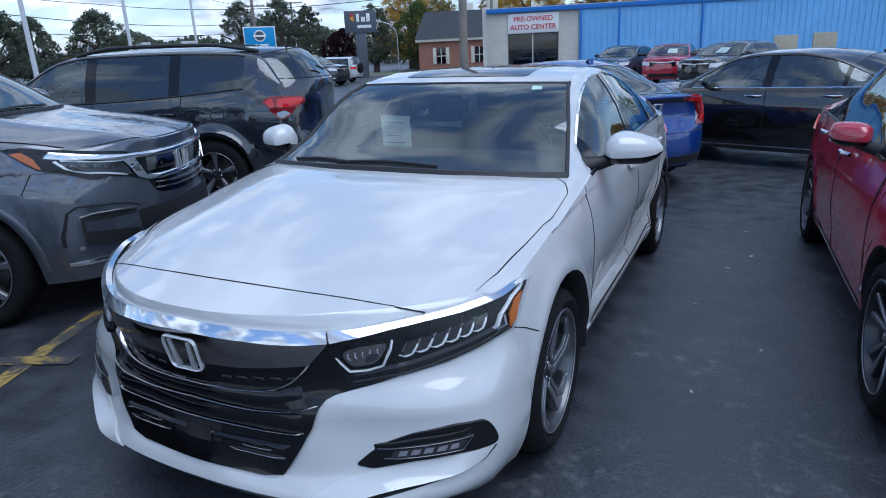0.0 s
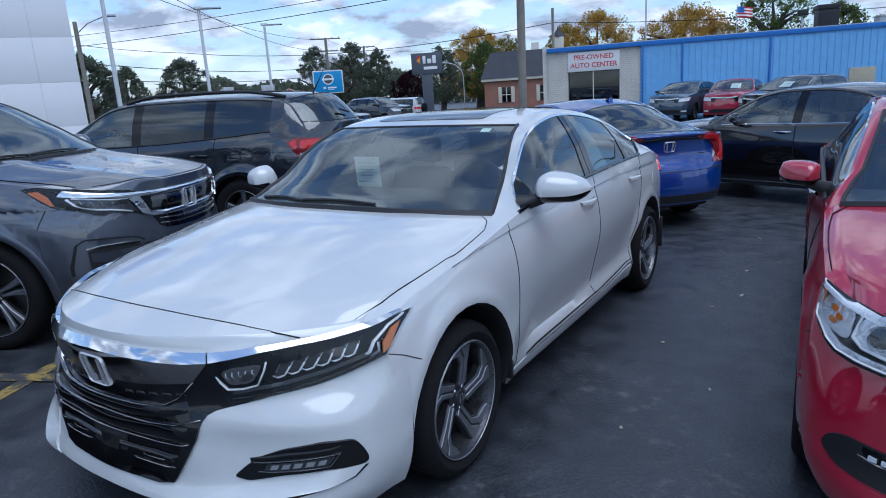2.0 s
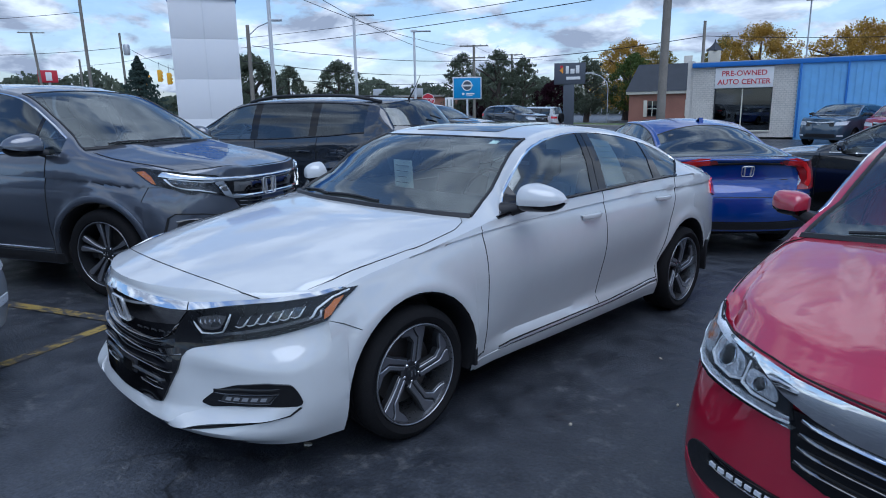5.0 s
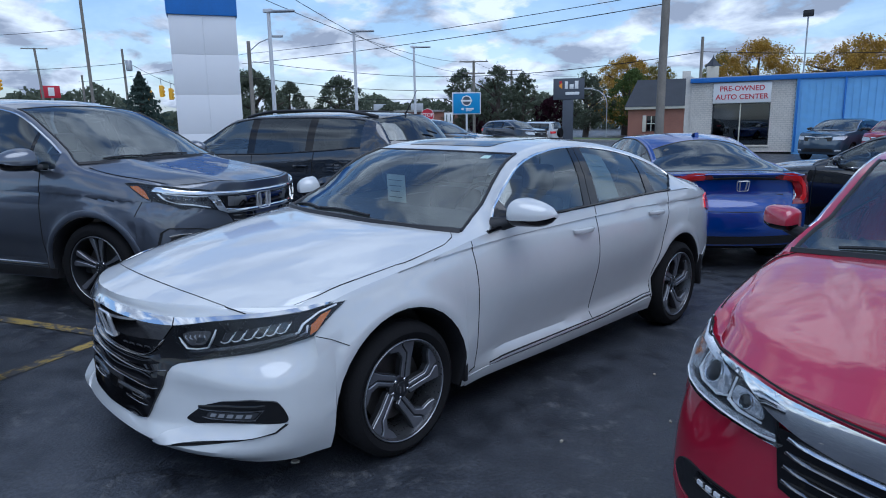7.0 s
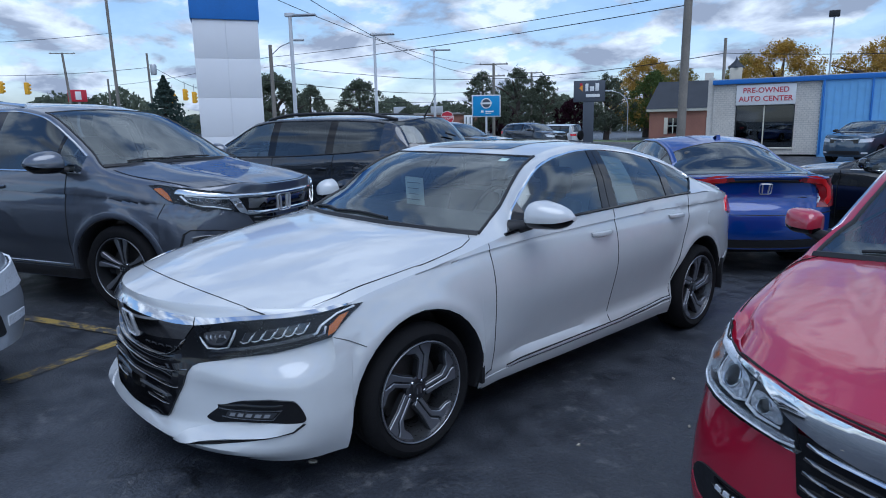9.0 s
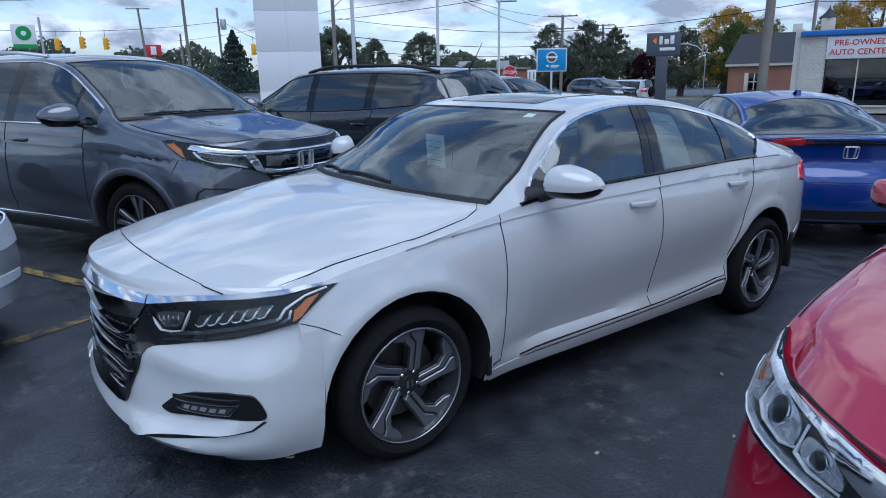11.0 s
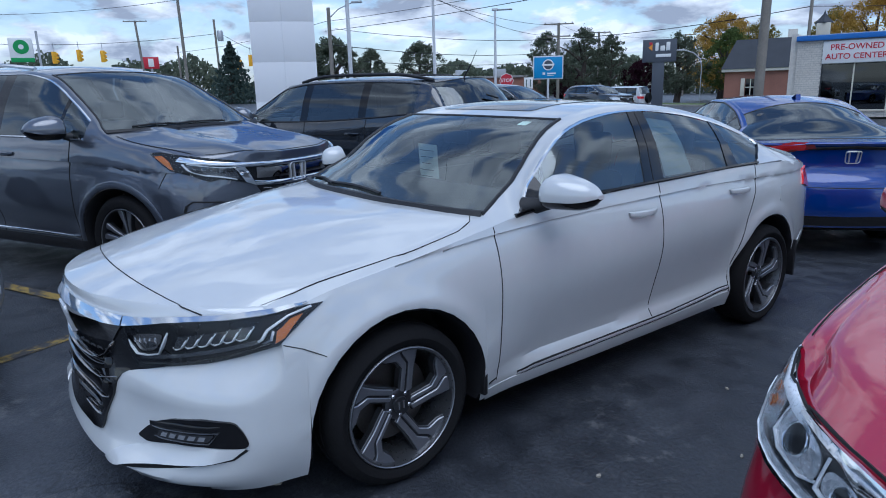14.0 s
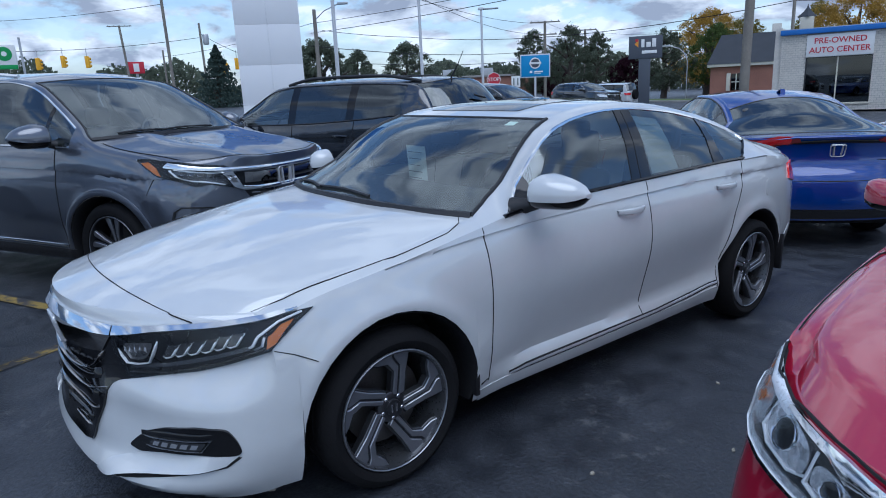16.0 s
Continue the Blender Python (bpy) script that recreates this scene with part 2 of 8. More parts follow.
def rounded(outline, r=0.02, n=4):
    """The outline with its corners rounded."""
    pts = []
    m = len(outline)
    for i in range(m):
        p, a, b = Vector(outline[i]), Vector(outline[i - 1]), Vector(outline[(i + 1) % m])
        ra, rb = min(r, (a - p).length * 0.45), min(r, (b - p).length * 0.45)
        s, e = p + (a - p).normalized() * ra, p + (b - p).normalized() * rb
        for k in range(n + 1):
            t = k / n
            pts.append(tuple(s * (1 - t) ** 2 + p * 2 * t * (1 - t) + e * t * t))
    return pts


def inside(p, poly):
    hit = False
    for (x1, y1), (x2, y2) in zip(poly, poly[1:] + poly[:1]):
        if (y1 > p[1]) != (y2 > p[1]) and p[0] < (x2 - x1) * (p[1] - y1) / (y2 - y1) + x1:
            hit = not hit
    return hit


def lay(surface, u, v, off, flip=1):
    """A point on a surface of two parameters, lifted along its normal."""
    e = 0.004
    p = surface(u, v)
    n = (surface(u + e, v) - surface(u - e, v)).cross(surface(u, v + e) - surface(u, v - e))
    return p + n.normalized() * off * flip


def panel(name, outline, surface, material, parent, off=0.004, depth=0.012, step=0.035, flip=1, label="", dome=0.0):
    """A piece with the given outline that follows a surface, standing off it, with a rim that runs down to it."""
    edge = dense(outline, step)
    n = len(edge)
    xs, ys = [p[0] for p in edge], [p[1] for p in edge]
    extra = []
    for i in range(1, int((max(xs) - min(xs)) / step) + 1):
        for j in range(1, int((max(ys) - min(ys)) / step) + 1):
            q = (min(xs) + i * step + 0.0007 * (j % 2), min(ys) + j * step)
            if inside(q, edge) and min((q[0] - p[0]) ** 2 + (q[1] - p[1]) ** 2 for p in edge) > (0.4 * step) ** 2:
                extra.append(q)
    verts = [Vector(p) for p in edge + extra]
    got = geometry.delaunay_2d_cdt(verts, [(i, (i + 1) % n) for i in range(n)], [], 1, 1e-6)
    bm = bmesh.new()
    lifted = []
    over = off if callable(off) else (lambda u, v: off)
    for p in got[0]:
        rise = 0.0
        if dome:
            rise = dome * min(1, math.sqrt(min((p[0] - q[0]) ** 2 + (p[1] - q[1]) ** 2 for q in edge)) / 0.25)
        lifted.append(bm.verts.new(lay(surface, p[0], p[1], over(*p) + rise, flip)))
    for f in got[2]:
        if len(set(f)) == 3:
            bm.faces.new([lifted[i] for i in f])
    bmesh.ops.recalc_face_normals(bm, faces=bm.faces)
    rim_top = [bm.verts.new(lay(surface, p[0], p[1], over(*p), flip)) for p in edge]
    rim_low = [bm.verts.new(lay(surface, p[0], p[1], over(*p) - depth, flip)) for p in edge]
    for i in range(n):
        bm.faces.new((rim_top[i], rim_top[(i + 1) % n], rim_low[(i + 1) % n], rim_low[i]))
    return part(name, bm, material, parent, label, sharp=45)


def ribbon(name, line, surface, width, material, parent, off=0.0025, flip=1, step=0.04, label="", depth=0.0):
    """A narrow strip along a line on a surface."""
    pts = []
    for a, b in zip(line, line[1:]):
        n = max(1, int(math.hypot(b[0] - a[0], b[1] - a[1]) / step))
        pts += [(a[0] + (b[0] - a[0]) * k / n, a[1] + (b[1] - a[1]) * k / n) for k in range(n)]
    pts.append(line[-1])
    bm, rows = bmesh.new(), []
    for i, p in enumerate(pts):
        a, b = pts[max(i - 1, 0)], pts[min(i + 1, len(pts) - 1)]
        d = Vector((b[0] - a[0], b[1] - a[1])).normalized()
        q = Vector((-d.y, d.x)) * width / 2
        lo, hi = (p[0] - q.x, p[1] - q.y), (p[0] + q.x, p[1] + q.y)
        end = 1.0 if 0 < i < len(pts) - 1 else 0.0
        up, rise = off * (0.3 + 0.7 * end), depth * end
        rows.append([lay(surface, *lo, -0.003, flip), lay(surface, *lo, up + rise * 0.4, flip), lay(surface, *p, up + rise, flip), lay(surface, *hi, up + rise * 0.4, flip), lay(surface, *hi, -0.003, flip)])
    grid(bm, rows)
    return part(name, bm, material, parent, label, sharp=60)


# ---- cars ----
class Shell:
    """The skin of a car: its front points to -y, its front axle stands over the origin, its left side is +x."""

    def __init__(self, c):
        self.c = c
        self.wid, self.bot, self.belt, self.rail = curve(*c["wid"]), curve(*c["bot"]), curve(*c["belt"]), curve(*c["rail"])
        self.railw, self.top, self.bul = curve(*c["railw"]), curve(*c["top"]), curve(*c["bul"])
        self.s1, self.s2, self.n = c["s1"], c["s2"], c.get("round", 2.5)
        self.fp, self.rp = curve(*c["nose"]), curve(*c["tail"])
        self.axles, self.hub, self.ra = (c.get("axle", 0.0), c["wb"]), c["hub"], c["arch"]
        self.crease = curve(*c["crease"])
        self.wf, self.wr = self.wid(self.s1), self.wid(self.s2)
        self.topw = curve(*c["topw"]) if "topw" in c else None
        self.stripz = curve(*c["stripz"]) if "stripz" in c else None
        self.plan_n, self.plan_e = (curve(*c["plan_n"]), curve(*c["plan_e"])) if "plan_n" in c else (None, None)
        self.ledge = curve(*c["ledge"]) if "ledge" in c else None

    def swell(self, a, s, z=9.0):
        """How far the middle stands out before the corners: 1 in the middle, 0 at the corners, which are round at both ends."""
        near = max(0.0, 1 - (s - self.s1) / 0.5, 1 - (self.s2 - s) / 0.5)
        v = max(0.0, 1 - abs(a) ** self.n) ** (1 / (1 + 0.45 * near))
        k = max(0.0, 1 - (s - self.s1) / 0.5)
        if self.plan_n and k > 0:
            v += k * (max(0.0, 1 - abs(a) ** self.plan_n(z)) ** self.plan_e(z) - v)
        return v

    def x(self, s, z):
        """Half the width at a station and a height."""
        lo, hi = self.bot(s), self.belt(s)
        t = (z - lo) / max(0.05, hi - lo)
        w = self.wid(s) - 0.055 * max(0, (0.34 - t) / 0.34) ** 2 - 0.05 * max(0, (t - 0.62) / 0.38) ** 2
        k = self.crease(s)
        if z < k - 0.001:
            w -= self.c.get("cut", 0.012) * math.exp(-(k - z) / 0.07)
        mid = math.exp(-(((s - 0.5 * self.c["wb"]) / (0.36 * self.c["wb"])) ** 4))
        w -= self.c.get("hollow", 0.022) * mid * math.exp(-(((z - lo - 0.20) / 0.10) ** 2))
        if self.ledge and self.axles[0] + 0.45 < s < self.axles[1] - 0.30:
            # the doors draw in above the sill and meet it in a shelf that rises to the rear
            zc = self.ledge(s)
            u = min(1.0, max(0.0, (z - lo - 0.085) / (zc - lo - 0.085)))
            v = min(1.0, max(0.0, (z - zc) / 0.36))
            k = min(1.0, (s - self.axles[0] - 0.45) / 0.35, (self.axles[1] - 0.30 - s) / 0.10)
            w -= 0.056 * k * u * u * (3 - 2 * u) * (1 - v * v * (3 - 2 * v))
        for a in self.axles:
            r = math.hypot(s - a, z - self.hub)
            w += self.c.get("flare", 0.014) * math.exp(-(((r - self.ra - 0.02) / 0.05) ** 2))
        return w

    def low(self, s):
        """The lower edge of the side, lifted over the wheels."""
        z = self.bot(s)
        for a in self.axles:
            if abs(s - a) < self.ra - 1e-4:
                z = max(z, self.hub + math.sqrt(self.ra**2 - (s - a) ** 2))
        return z

    def edge(self, s):
        """Where the pillar or shoulder meets the top: half width and height."""
        zb, zr = self.belt(s), max(self.rail(s), self.belt(s) + 0.002)
        k = min(1, (zr - zb) / self.c.get("merge", 0.12))
        xr = self.railw(s) * k + (self.x(s, zb) - 0.006) * (1 - k)
        return xr, zr

    def roof(self, a, s):
        """The hood, windscreen, roof, rear window and boot: a from -1 to 1 across."""
        xr, zr = self.edge(s)
        st = self.c.get("strip", 0.055)
        xt, zt = xr - st if not self.topw or s > 2.9 or s < self.c["cowl"] else self.topw(s), zr + (self.stripz(s) if self.stripz else st * 0.42)
        k = 1 - self.swell(a, s)
        zc = max(self.top(s), zt)
        ridge = self.c.get("ridge", 0.0)
        a0 = 0.40 + 0.36 * (s - self.s1) / (self.c["cowl"] - self.s1)
        rise = ridge / (1 + math.exp(max(-30.0, min(30.0, (abs(a) - a0) / 0.022)))) if ridge and s < self.c["cowl"] else 0.0
        w = rise * min(1, (s - self.s1) / 0.12, (self.c["cowl"] - s) / 0.15) + self.c.get("power", 0.0) * math.exp(-(((abs(a) - 0.62) / 0.16) ** 2)) * (1 if s < self.c["cowl"] else 0)
        if "fold" in self.c and s < self.c["cowl"]:
            # the hood breaks along a line that runs from the lamp back to the pillar
            inner = 0.72 + 0.40 * (s - self.s1) - abs(a)
            w += self.c["fold"] * (1 - math.exp(-max(0.0, inner) / 0.22)) * min(1, (self.c["cowl"] - s) / 0.25, (s - self.s1 + 0.05) / 0.25)
        return Vector((a * xt, s - self.bul(s) * (1 - k), zt + (zc - zt) * (1 - abs(a) ** 2.2) + w))

    def deck_(self, a, s):
        """The top, and past its edge the shoulder that runs down to the side."""
        if abs(a) <= 1:
            return self.roof(a, s)
        e, (xr, zr) = self.roof(math.copysign(1, a), s), self.edge(s)
        t = (abs(a) - 1) / 0.07
        return e.lerp(Vector((math.copysign(xr, a), s, zr)), t) + Vector((math.copysign(0.034, a), 0, 0.030)) * max(0.0, t * (1 - t))

    def front(self, p, z):
        """Round the front: p metres from the middle, past the corner along the side."""
        sg, q = (1 if p >= 0 else -1), abs(p)
        if q <= self.wf:
            a = q / self.wf
            lip = self.c.get("mouth", 0.0) * math.exp(-(((a - 0.42) / 0.11) ** 2) - ((z - 0.42) / 0.11) ** 2)
            return Vector((sg * a * self.x(self.s1, z), self.s1 - (self.bul(self.s1) + self.fp(z)) * self.swell(a, self.s1, z) - lip, z))
        s = self.s1 + q - self.wf
        return Vector((sg * self.x(s, z), s, z))

    def rear(self, p, z):
        sg, q = (1 if p >= 0 else -1), abs(p)
        if q <= self.wr:
            a = q / self.wr
            return Vector((sg * a * self.x(self.s2, z), self.s2 + (self.rp(z) - self.bul(self.s2)) * self.swell(a, self.s2), z))
        s = self.s2 - (q - self.wr)
        return Vector((sg * self.x(s, z), s, z))

    def left(self, s, z):
        return Vector((self.x(s, z), s, z))

    def right(self, s, z):
        return Vector((-self.x(s, z), s, z))

    def pane(self, s, f):
        """The left side glass: station and share of the height from belt to roof rail."""
        zb, (xr, zr) = self.belt(s), self.edge(s)
        xb, n = self.x(s, zb), self.c.get("fine", (12, 4, 10))[1]

        def at(t):
            inset = 0.014 * min(1, t * n)
            return xb - inset + (xr - xb + inset) * t + 0.03 * math.sin(math.pi * t) * min(1, (zr - zb) / 0.3)
        k = min(n - 1, max(0, int(f * n)))
        u = f * n - k
        return Vector((at(k / n) * (1 - u) + at((k + 1) / n) * u, s, zb + (zr - zb) * f))

    def section(self, s):
        """The four stretches of a cross-section on the left: side, window, pillar, top."""
        lo, zb = self.low(s), self.belt(s)
        n1, n2, n4 = self.c.get("fine", (12, 4, 10))
        zs = [lo + (zb - lo) * i / n1 for i in range(n1 + 1)]
        k = self.crease(s)
        if lo + 0.08 < k < zb - 0.012:
            free = sorted(range(1, n1), key=lambda i: abs(zs[i] - k))[:2]
            a, b = min(free), max(free)
            zs[a], zs[b] = k - 0.004, k
        side = [Vector((self.x(s, z), s, z)) for z in zs]
        xb = side[-1].x
        xr, zr = self.edge(s)
        win = []
        for i in range(n2 + 1):
            t = i / n2
            inset = 0.014 * min(1, t * n2) if zr - zb > 0.02 else 0.0
            win.append(Vector((xb - inset + (xr - xb + inset) * t + 0.03 * math.sin(math.pi * t) * min(1, (zr - zb) / 0.3), s, zb + (zr - zb) * t)))
        e = self.roof(1, s)
        pil = [win[-1], win[-1].lerp(e, 0.5) + Vector((0.008, 0, 0.007)), e]
        top = [self.roof(1 - (i / n4) ** 1.5, s) for i in range(n4 + 1)]
        return side, win, pil, top


def mirrored(rows):
    return [[Vector((-p.x, p.y, p.z)) for p in reversed(r)] for r in rows]


def wheel(parent, at, side, c):
    """One wheel: tyre with rim, spokes, hub and brake disc below it."""
    R, r, w = c["hub"] + 0.004, c["rim"], c.get("tyre_w", 0.22)
    h = w / 2
    bm = bmesh.new()
    prof = [(r - 0.004, -h * 0.80), (r + 0.012, -h * 0.98), (r + (R - r) * 0.45, -h * 1.06), (R - 0.028, -h * 1.0), (R - 0.006, -h * 0.80), (R, -h * 0.5), (R, -h * 0.30), (R - 0.007, -h * 0.28), (R - 0.007, -h * 0.22), (R, -h * 0.2), (R, h * 0.2), (R - 0.007, h * 0.22), (R - 0.007, h * 0.28), (R, h * 0.3), (R, h * 0.5), (R - 0.006, h * 0.80), (R - 0.028, h * 1.0), (r + (R - r) * 0.45, h * 1.06), (r + 0.012, h * 0.98), (r - 0.004, h * 0.80)]
    lathe(bm, prof, 44)
    w_ob = part("wheel", bm, TYRE, parent, "black rubber tyre on a spoked alloy rim")
    w_ob.matrix_basis = Matrix.Translation(at) @ (Matrix() if side > 0 else pose(0, 0, 0, 0, 0, 180))
    bm = bmesh.new()
    lathe(bm, [(r + 0.004, h * 0.93), (r + 0.001, h * 0.97), (r - 0.010, h * 0.93), (r - 0.016, h * 0.70), (r - 0.03, 0.0), (r - 0.03, -h * 0.8), (r, -h * 0.9)], 44)
    part("rim", bm, c.get("rim_mat", DARKALLOY), w_ob, "alloy rim")
    bm = bmesh.new()
    lathe(bm, [(r + 0.003, h * 0.90), (r + 0.002, h * 0.96), (r - 0.001, h * 0.98), (r - 0.004, h * 0.955), (r - 0.005, h * 0.90)], 44)
    part("rim_lip", bm, ALLOY, w_ob, "bright machined rim lip")
    bm = bmesh.new()
    lathe(bm, [(0.0, 0.0), (r * 0.70, 0.0), (r * 0.70, -0.02), (0.0, -0.02)], 32)
    part("brake_disc", bm, DISC, w_ob, "steel brake disc")
    n, arms = c.get("spokes", 5), c.get("arms", ((-9, -20), (9, 16)))
    face = h * 0.80
    shared = []
    for plate in c.get("plates", ()):
        # a machined blade with the given outline on a wider dark one, both dished towards the hub
        for layer in (0, 1):
            bm = bmesh.new()
            edge = dense(plate, 0.06)
            mid = Vector((sum(p[0] for p in plate) / len(plate), sum(p[1] for p in plate) / len(plate)))
            rows = [[], [], []]
            for i, p in enumerate(edge):
                d = Vector(edge[(i + 1) % len(edge)]) - Vector(edge[i - 1])
                out_ = Vector((-d.y, d.x)).normalized()
                if layer == 0:
                    q = Vector(p) + out_ * 0.030
                    q *= min(1.0, 0.985 / max(q.length, 0.01))
                else:
                    q = Vector(p)
                rad = min(1.0, q.length)
                xo = face - 0.030 * (1 - rad) ** 1.2 - (0.007 if layer == 0 else 0.0)
                inn = q - out_ * 0.012
                rows[0].append(Vector((xo - 0.034, q.x * r, q.y * r)))
                rows[1].append(Vector((xo - 0.003, q.x * r, q.y * r)))
                rows[2].append(Vector((xo, inn.x * r, inn.y * r)))
            grid(bm, rows, True)
            got = geometry.delaunay_2d_cdt([Vector((q.y, q.z)) for q in rows[2]], [(i, (i + 1) % len(edge)) for i in range(len(edge))], [], 1, 1e-7)
            vs = [bm.verts.new((face - 0.030 * (1 - min(1.0, v.length / r)) ** 1.2 - (0.007 if layer == 0 else 0.0), v.x, v.y)) for v in got[0]]
            for f in got[2]:
                bm.faces.new([vs[i] for i in f])
            bmesh.ops.recalc_face_normals(bm, faces=bm.faces)
            shared.append((bm, layer))
    for a0, a1 in () if "plates" in c else arms:
        for layer in (0, 1):
            bm = bmesh.new()
            rows = []
            k = c.get("spoke_w", 0.030) * (1.0 if layer else 1.45)
            for i in range(10):
                t = i / 9
                rad = 0.052 + (r - 0.010 - 0.052) * t
                bend = a0 + (a1 - a0) * t**1.6
                ang = radians(bend)
                half = (k * (0.42 + 0.75 * t)) / 2 / rad
                xo = face - 0.026 * (1 - t) - (0 if layer else 0.005)
                xi = xo - 0.030
                pts = []
                for da, x in ((-half, xi), (-half, xo - 0.004), (-half * 0.75, xo), (half * 0.75, xo), (half, xo - 0.004), (half, xi)):
                    pts.append(Vector((x, rad * math.sin(ang + da), rad * math.cos(ang + da))))
                rows.append(pts)
            grid(bm, rows)
            bmesh.ops.recalc_face_normals(bm, faces=bm.faces)
            shared.append((bm, layer))
    for bm, layer in shared:
        first = part("spoke", bm, ALLOY if layer else DARKALLOY, w_ob)
        first.rotation_euler = (0, 0, 0)
        for i in range(1, n):
            o = first.copy()
            scene.collection.objects.link(o)
            o.rotation_euler = (2 * math.pi * i / n, 0, 0)
    bm = bmesh.new()
    lathe(bm, [(0.064, face - 0.055), (0.064, face - 0.030), (0.052, face - 0.022), (0.034, face - 0.022), (0.032, face - 0.014), (0.0, face - 0.012)], 24)
    part("hub_cap", bm, DARKALLOY, w_ob, "dark hub with a chrome badge")
    bm = bmesh.new()
    for dx in (-1, 1):
        box(bm, (face - 0.016, dx * 0.011 - 0.004, -0.016), (face - 0.008, dx * 0.011 + 0.004, 0.016), 0.002)
    part("wheel_badge", bm, CHROME, w_ob, "small chrome badge")
    for i in range(5):
        bm = bmesh.new()
        ang = 2 * math.pi * (i + 0.5) / 5
        lathe(bm, [(0.010, face - 0.045), (0.010, face - 0.024), (0.006, face - 0.020), (0.0, face - 0.020)], 8, at=(0, 0.047 * math.sin(ang), 0.047 * math.cos(ang)))
        part("lug_nut", bm, CHROME, w_ob)
    return w_ob


def car(name, spec, colour, pose_, label, interior=True):
    """A whole car without its own lamps and trim. Returns the thing and its skin."""
    c = spec
    sh = Shell(c)
    root = tagged(new(name), label, c.get("category", "car"))
    root.matrix_world = pose_
    s1, s2, cowl, head, back, deck = c["s1"], c["s2"], c["cowl"], c["header"], c["rear_header"], c["deck"]
    cuts = {s1, s2, cowl, head, back, deck, c["door_a"], c["door_b"], c["door_c"]}
    for a, b in list(c["windows"]) + list(c.get("sail", ())):
        cuts |= {a, b}
    for a in sh.axles:
        cuts |= {a - sh.ra, a + sh.ra, a - sh.ra + 0.004, a + sh.ra - 0.004}
        cuts |= {a + (sh.ra - 0.004) * math.cos(math.pi * k / c.get("arch_n", 16)) for k in range(1, c.get("arch_n", 16))}
    step = c.get("step", 0.075)
    x = s1
    base = []
    while x < s2:
        base.append(x)
        x += step
    st = sorted(v for v in cuts if s1 <= v <= s2)
    for v in base:
        if min(abs(v - u) for u in st) > step * 0.4:
            st.append(v)
    st = sorted(set(round(v, 5) for v in st))
    secs = {s: sh.section(s) for s in st}

    def span(a, b):
        return [s for s in st if a - 1e-4 <= s <= b + 1e-4]

    def strip(bm, ss, seg, both=True):
        rows = [secs[s][seg] for s in ss]
        if len(rows) > 1:
            grid(bm, rows)
            if both:
                grid(bm, mirrored(rows))

    # painted shell: wings, quarters, pillars and both ends
    bm = bmesh.new()
    strip(bm, span(s1, c["door_a"]), 0)
    strip(bm, span(c["door_c"], s2), 0)
    strip(bm, span(s1, s2), 2)
    strip(bm, [s for s in st if s <= (c["sail"][0][0] if "sail" in c else c["windows"][0][0])], 1)
    strip(bm, [s for s in st if s >= c["windows"][-1][1]], 1)
    na = 24
    for fn, s, w in ((sh.front, s1, sh.wf), (sh.rear, s2, sh.wr)):
        corner = secs[s][0] + secs[s][2][1:]
        lo, hi = corner[0].z, corner[-1].z
        rows = []
        for j, cp in enumerate(corner):
            f = (cp.z - lo) / (hi - lo)
            row = []
            for i in range(-na, na + 1):
                a = math.copysign(1 - (1 - abs(i) / na) ** 1.5, i)
                if abs(i) == na:
                    row.append(Vector((math.copysign(cp.x, i), cp.y, cp.z)))
                    continue
                e = sh.roof(a, s)
                q = fn(a * w, lo + (e.z - lo) * f)
                k = f**4
                row.append(q * (1 - k) + e * k)
            rows.append(row)
        grid(bm, rows)
    bmesh.ops.recalc_face_normals(bm, faces=bm.faces)
    body = part("body", bm, colour, root)
    # doors
    for nm, a, b in (("front_door", c["door_a"], c["door_b"]), ("rear_door", c["door_b"], c["door_c"])):
        for sg in (1, -1):
            bm = bmesh.new()
            rows = [secs[s][0] for s in span(a, b)]
            grid(bm, rows if sg > 0 else mirrored(rows))
            bmesh.ops.recalc_face_normals(bm, faces=bm.faces)
            part(nm, bm, colour, root)
    # hood, roof, boot lid, glass over the top
    for nm, a, b, m in (("hood", s1, cowl, colour), ("windshield", cowl, head, GLASS), ("roof_panel", head, back, colour), ("rear_window", back, deck, c.get("rear_glass", DARKGLASS)), ("trunk_lid", deck, s2, colour)):
        bm = bmesh.new()
        rows = []
        for s in span(a, b):
            t = secs[s][3]
            rows.append(t + [Vector((-p.x, p.y, p.z)) for p in reversed(t[:-1])])
        if len(rows) < 2:
            bm.free()
            continue
        grid(bm, rows)
        bmesh.ops.recalc_face_normals(bm, faces=bm.faces)
        ob = part(nm, bm, m, root)
        if m in (GLASS, DARKGLASS):
            ob.visible_shadow = False
    # side windows and the posts between them
    ws = c["windows"]
    for i, (a, b) in enumerate(ws):
        for sg in (1, -1):
            bm = bmesh.new()
            rows = [secs[s][1] for s in span(a, b)]
            grid(bm, rows if sg > 0 else mirrored(rows))
            bmesh.ops.recalc_face_normals(bm, faces=bm.faces)
            ob = part("side_window", bm, GLASS if i == 0 else c.get("side_glass", GLASS), root)
            ob.visible_shadow = False
    posts = [(b, a2) for (a, b), (a2, b2) in zip(ws, ws[1:]) if a2 - b > 0.01] + list(c.get("sail", ()))
    for b, a2 in posts:
        for sg in (1, -1):
            bm = bmesh.new()
            rows = [secs[s][1] for s in span(b, a2)]
            grid(bm, rows if sg > 0 else mirrored(rows))
            bmesh.ops.recalc_face_normals(bm, faces=bm.faces)
            part("door_post", bm, GLOSS, root, "gloss black door post")
    # trim round the windows
    trim = c.get("trim")
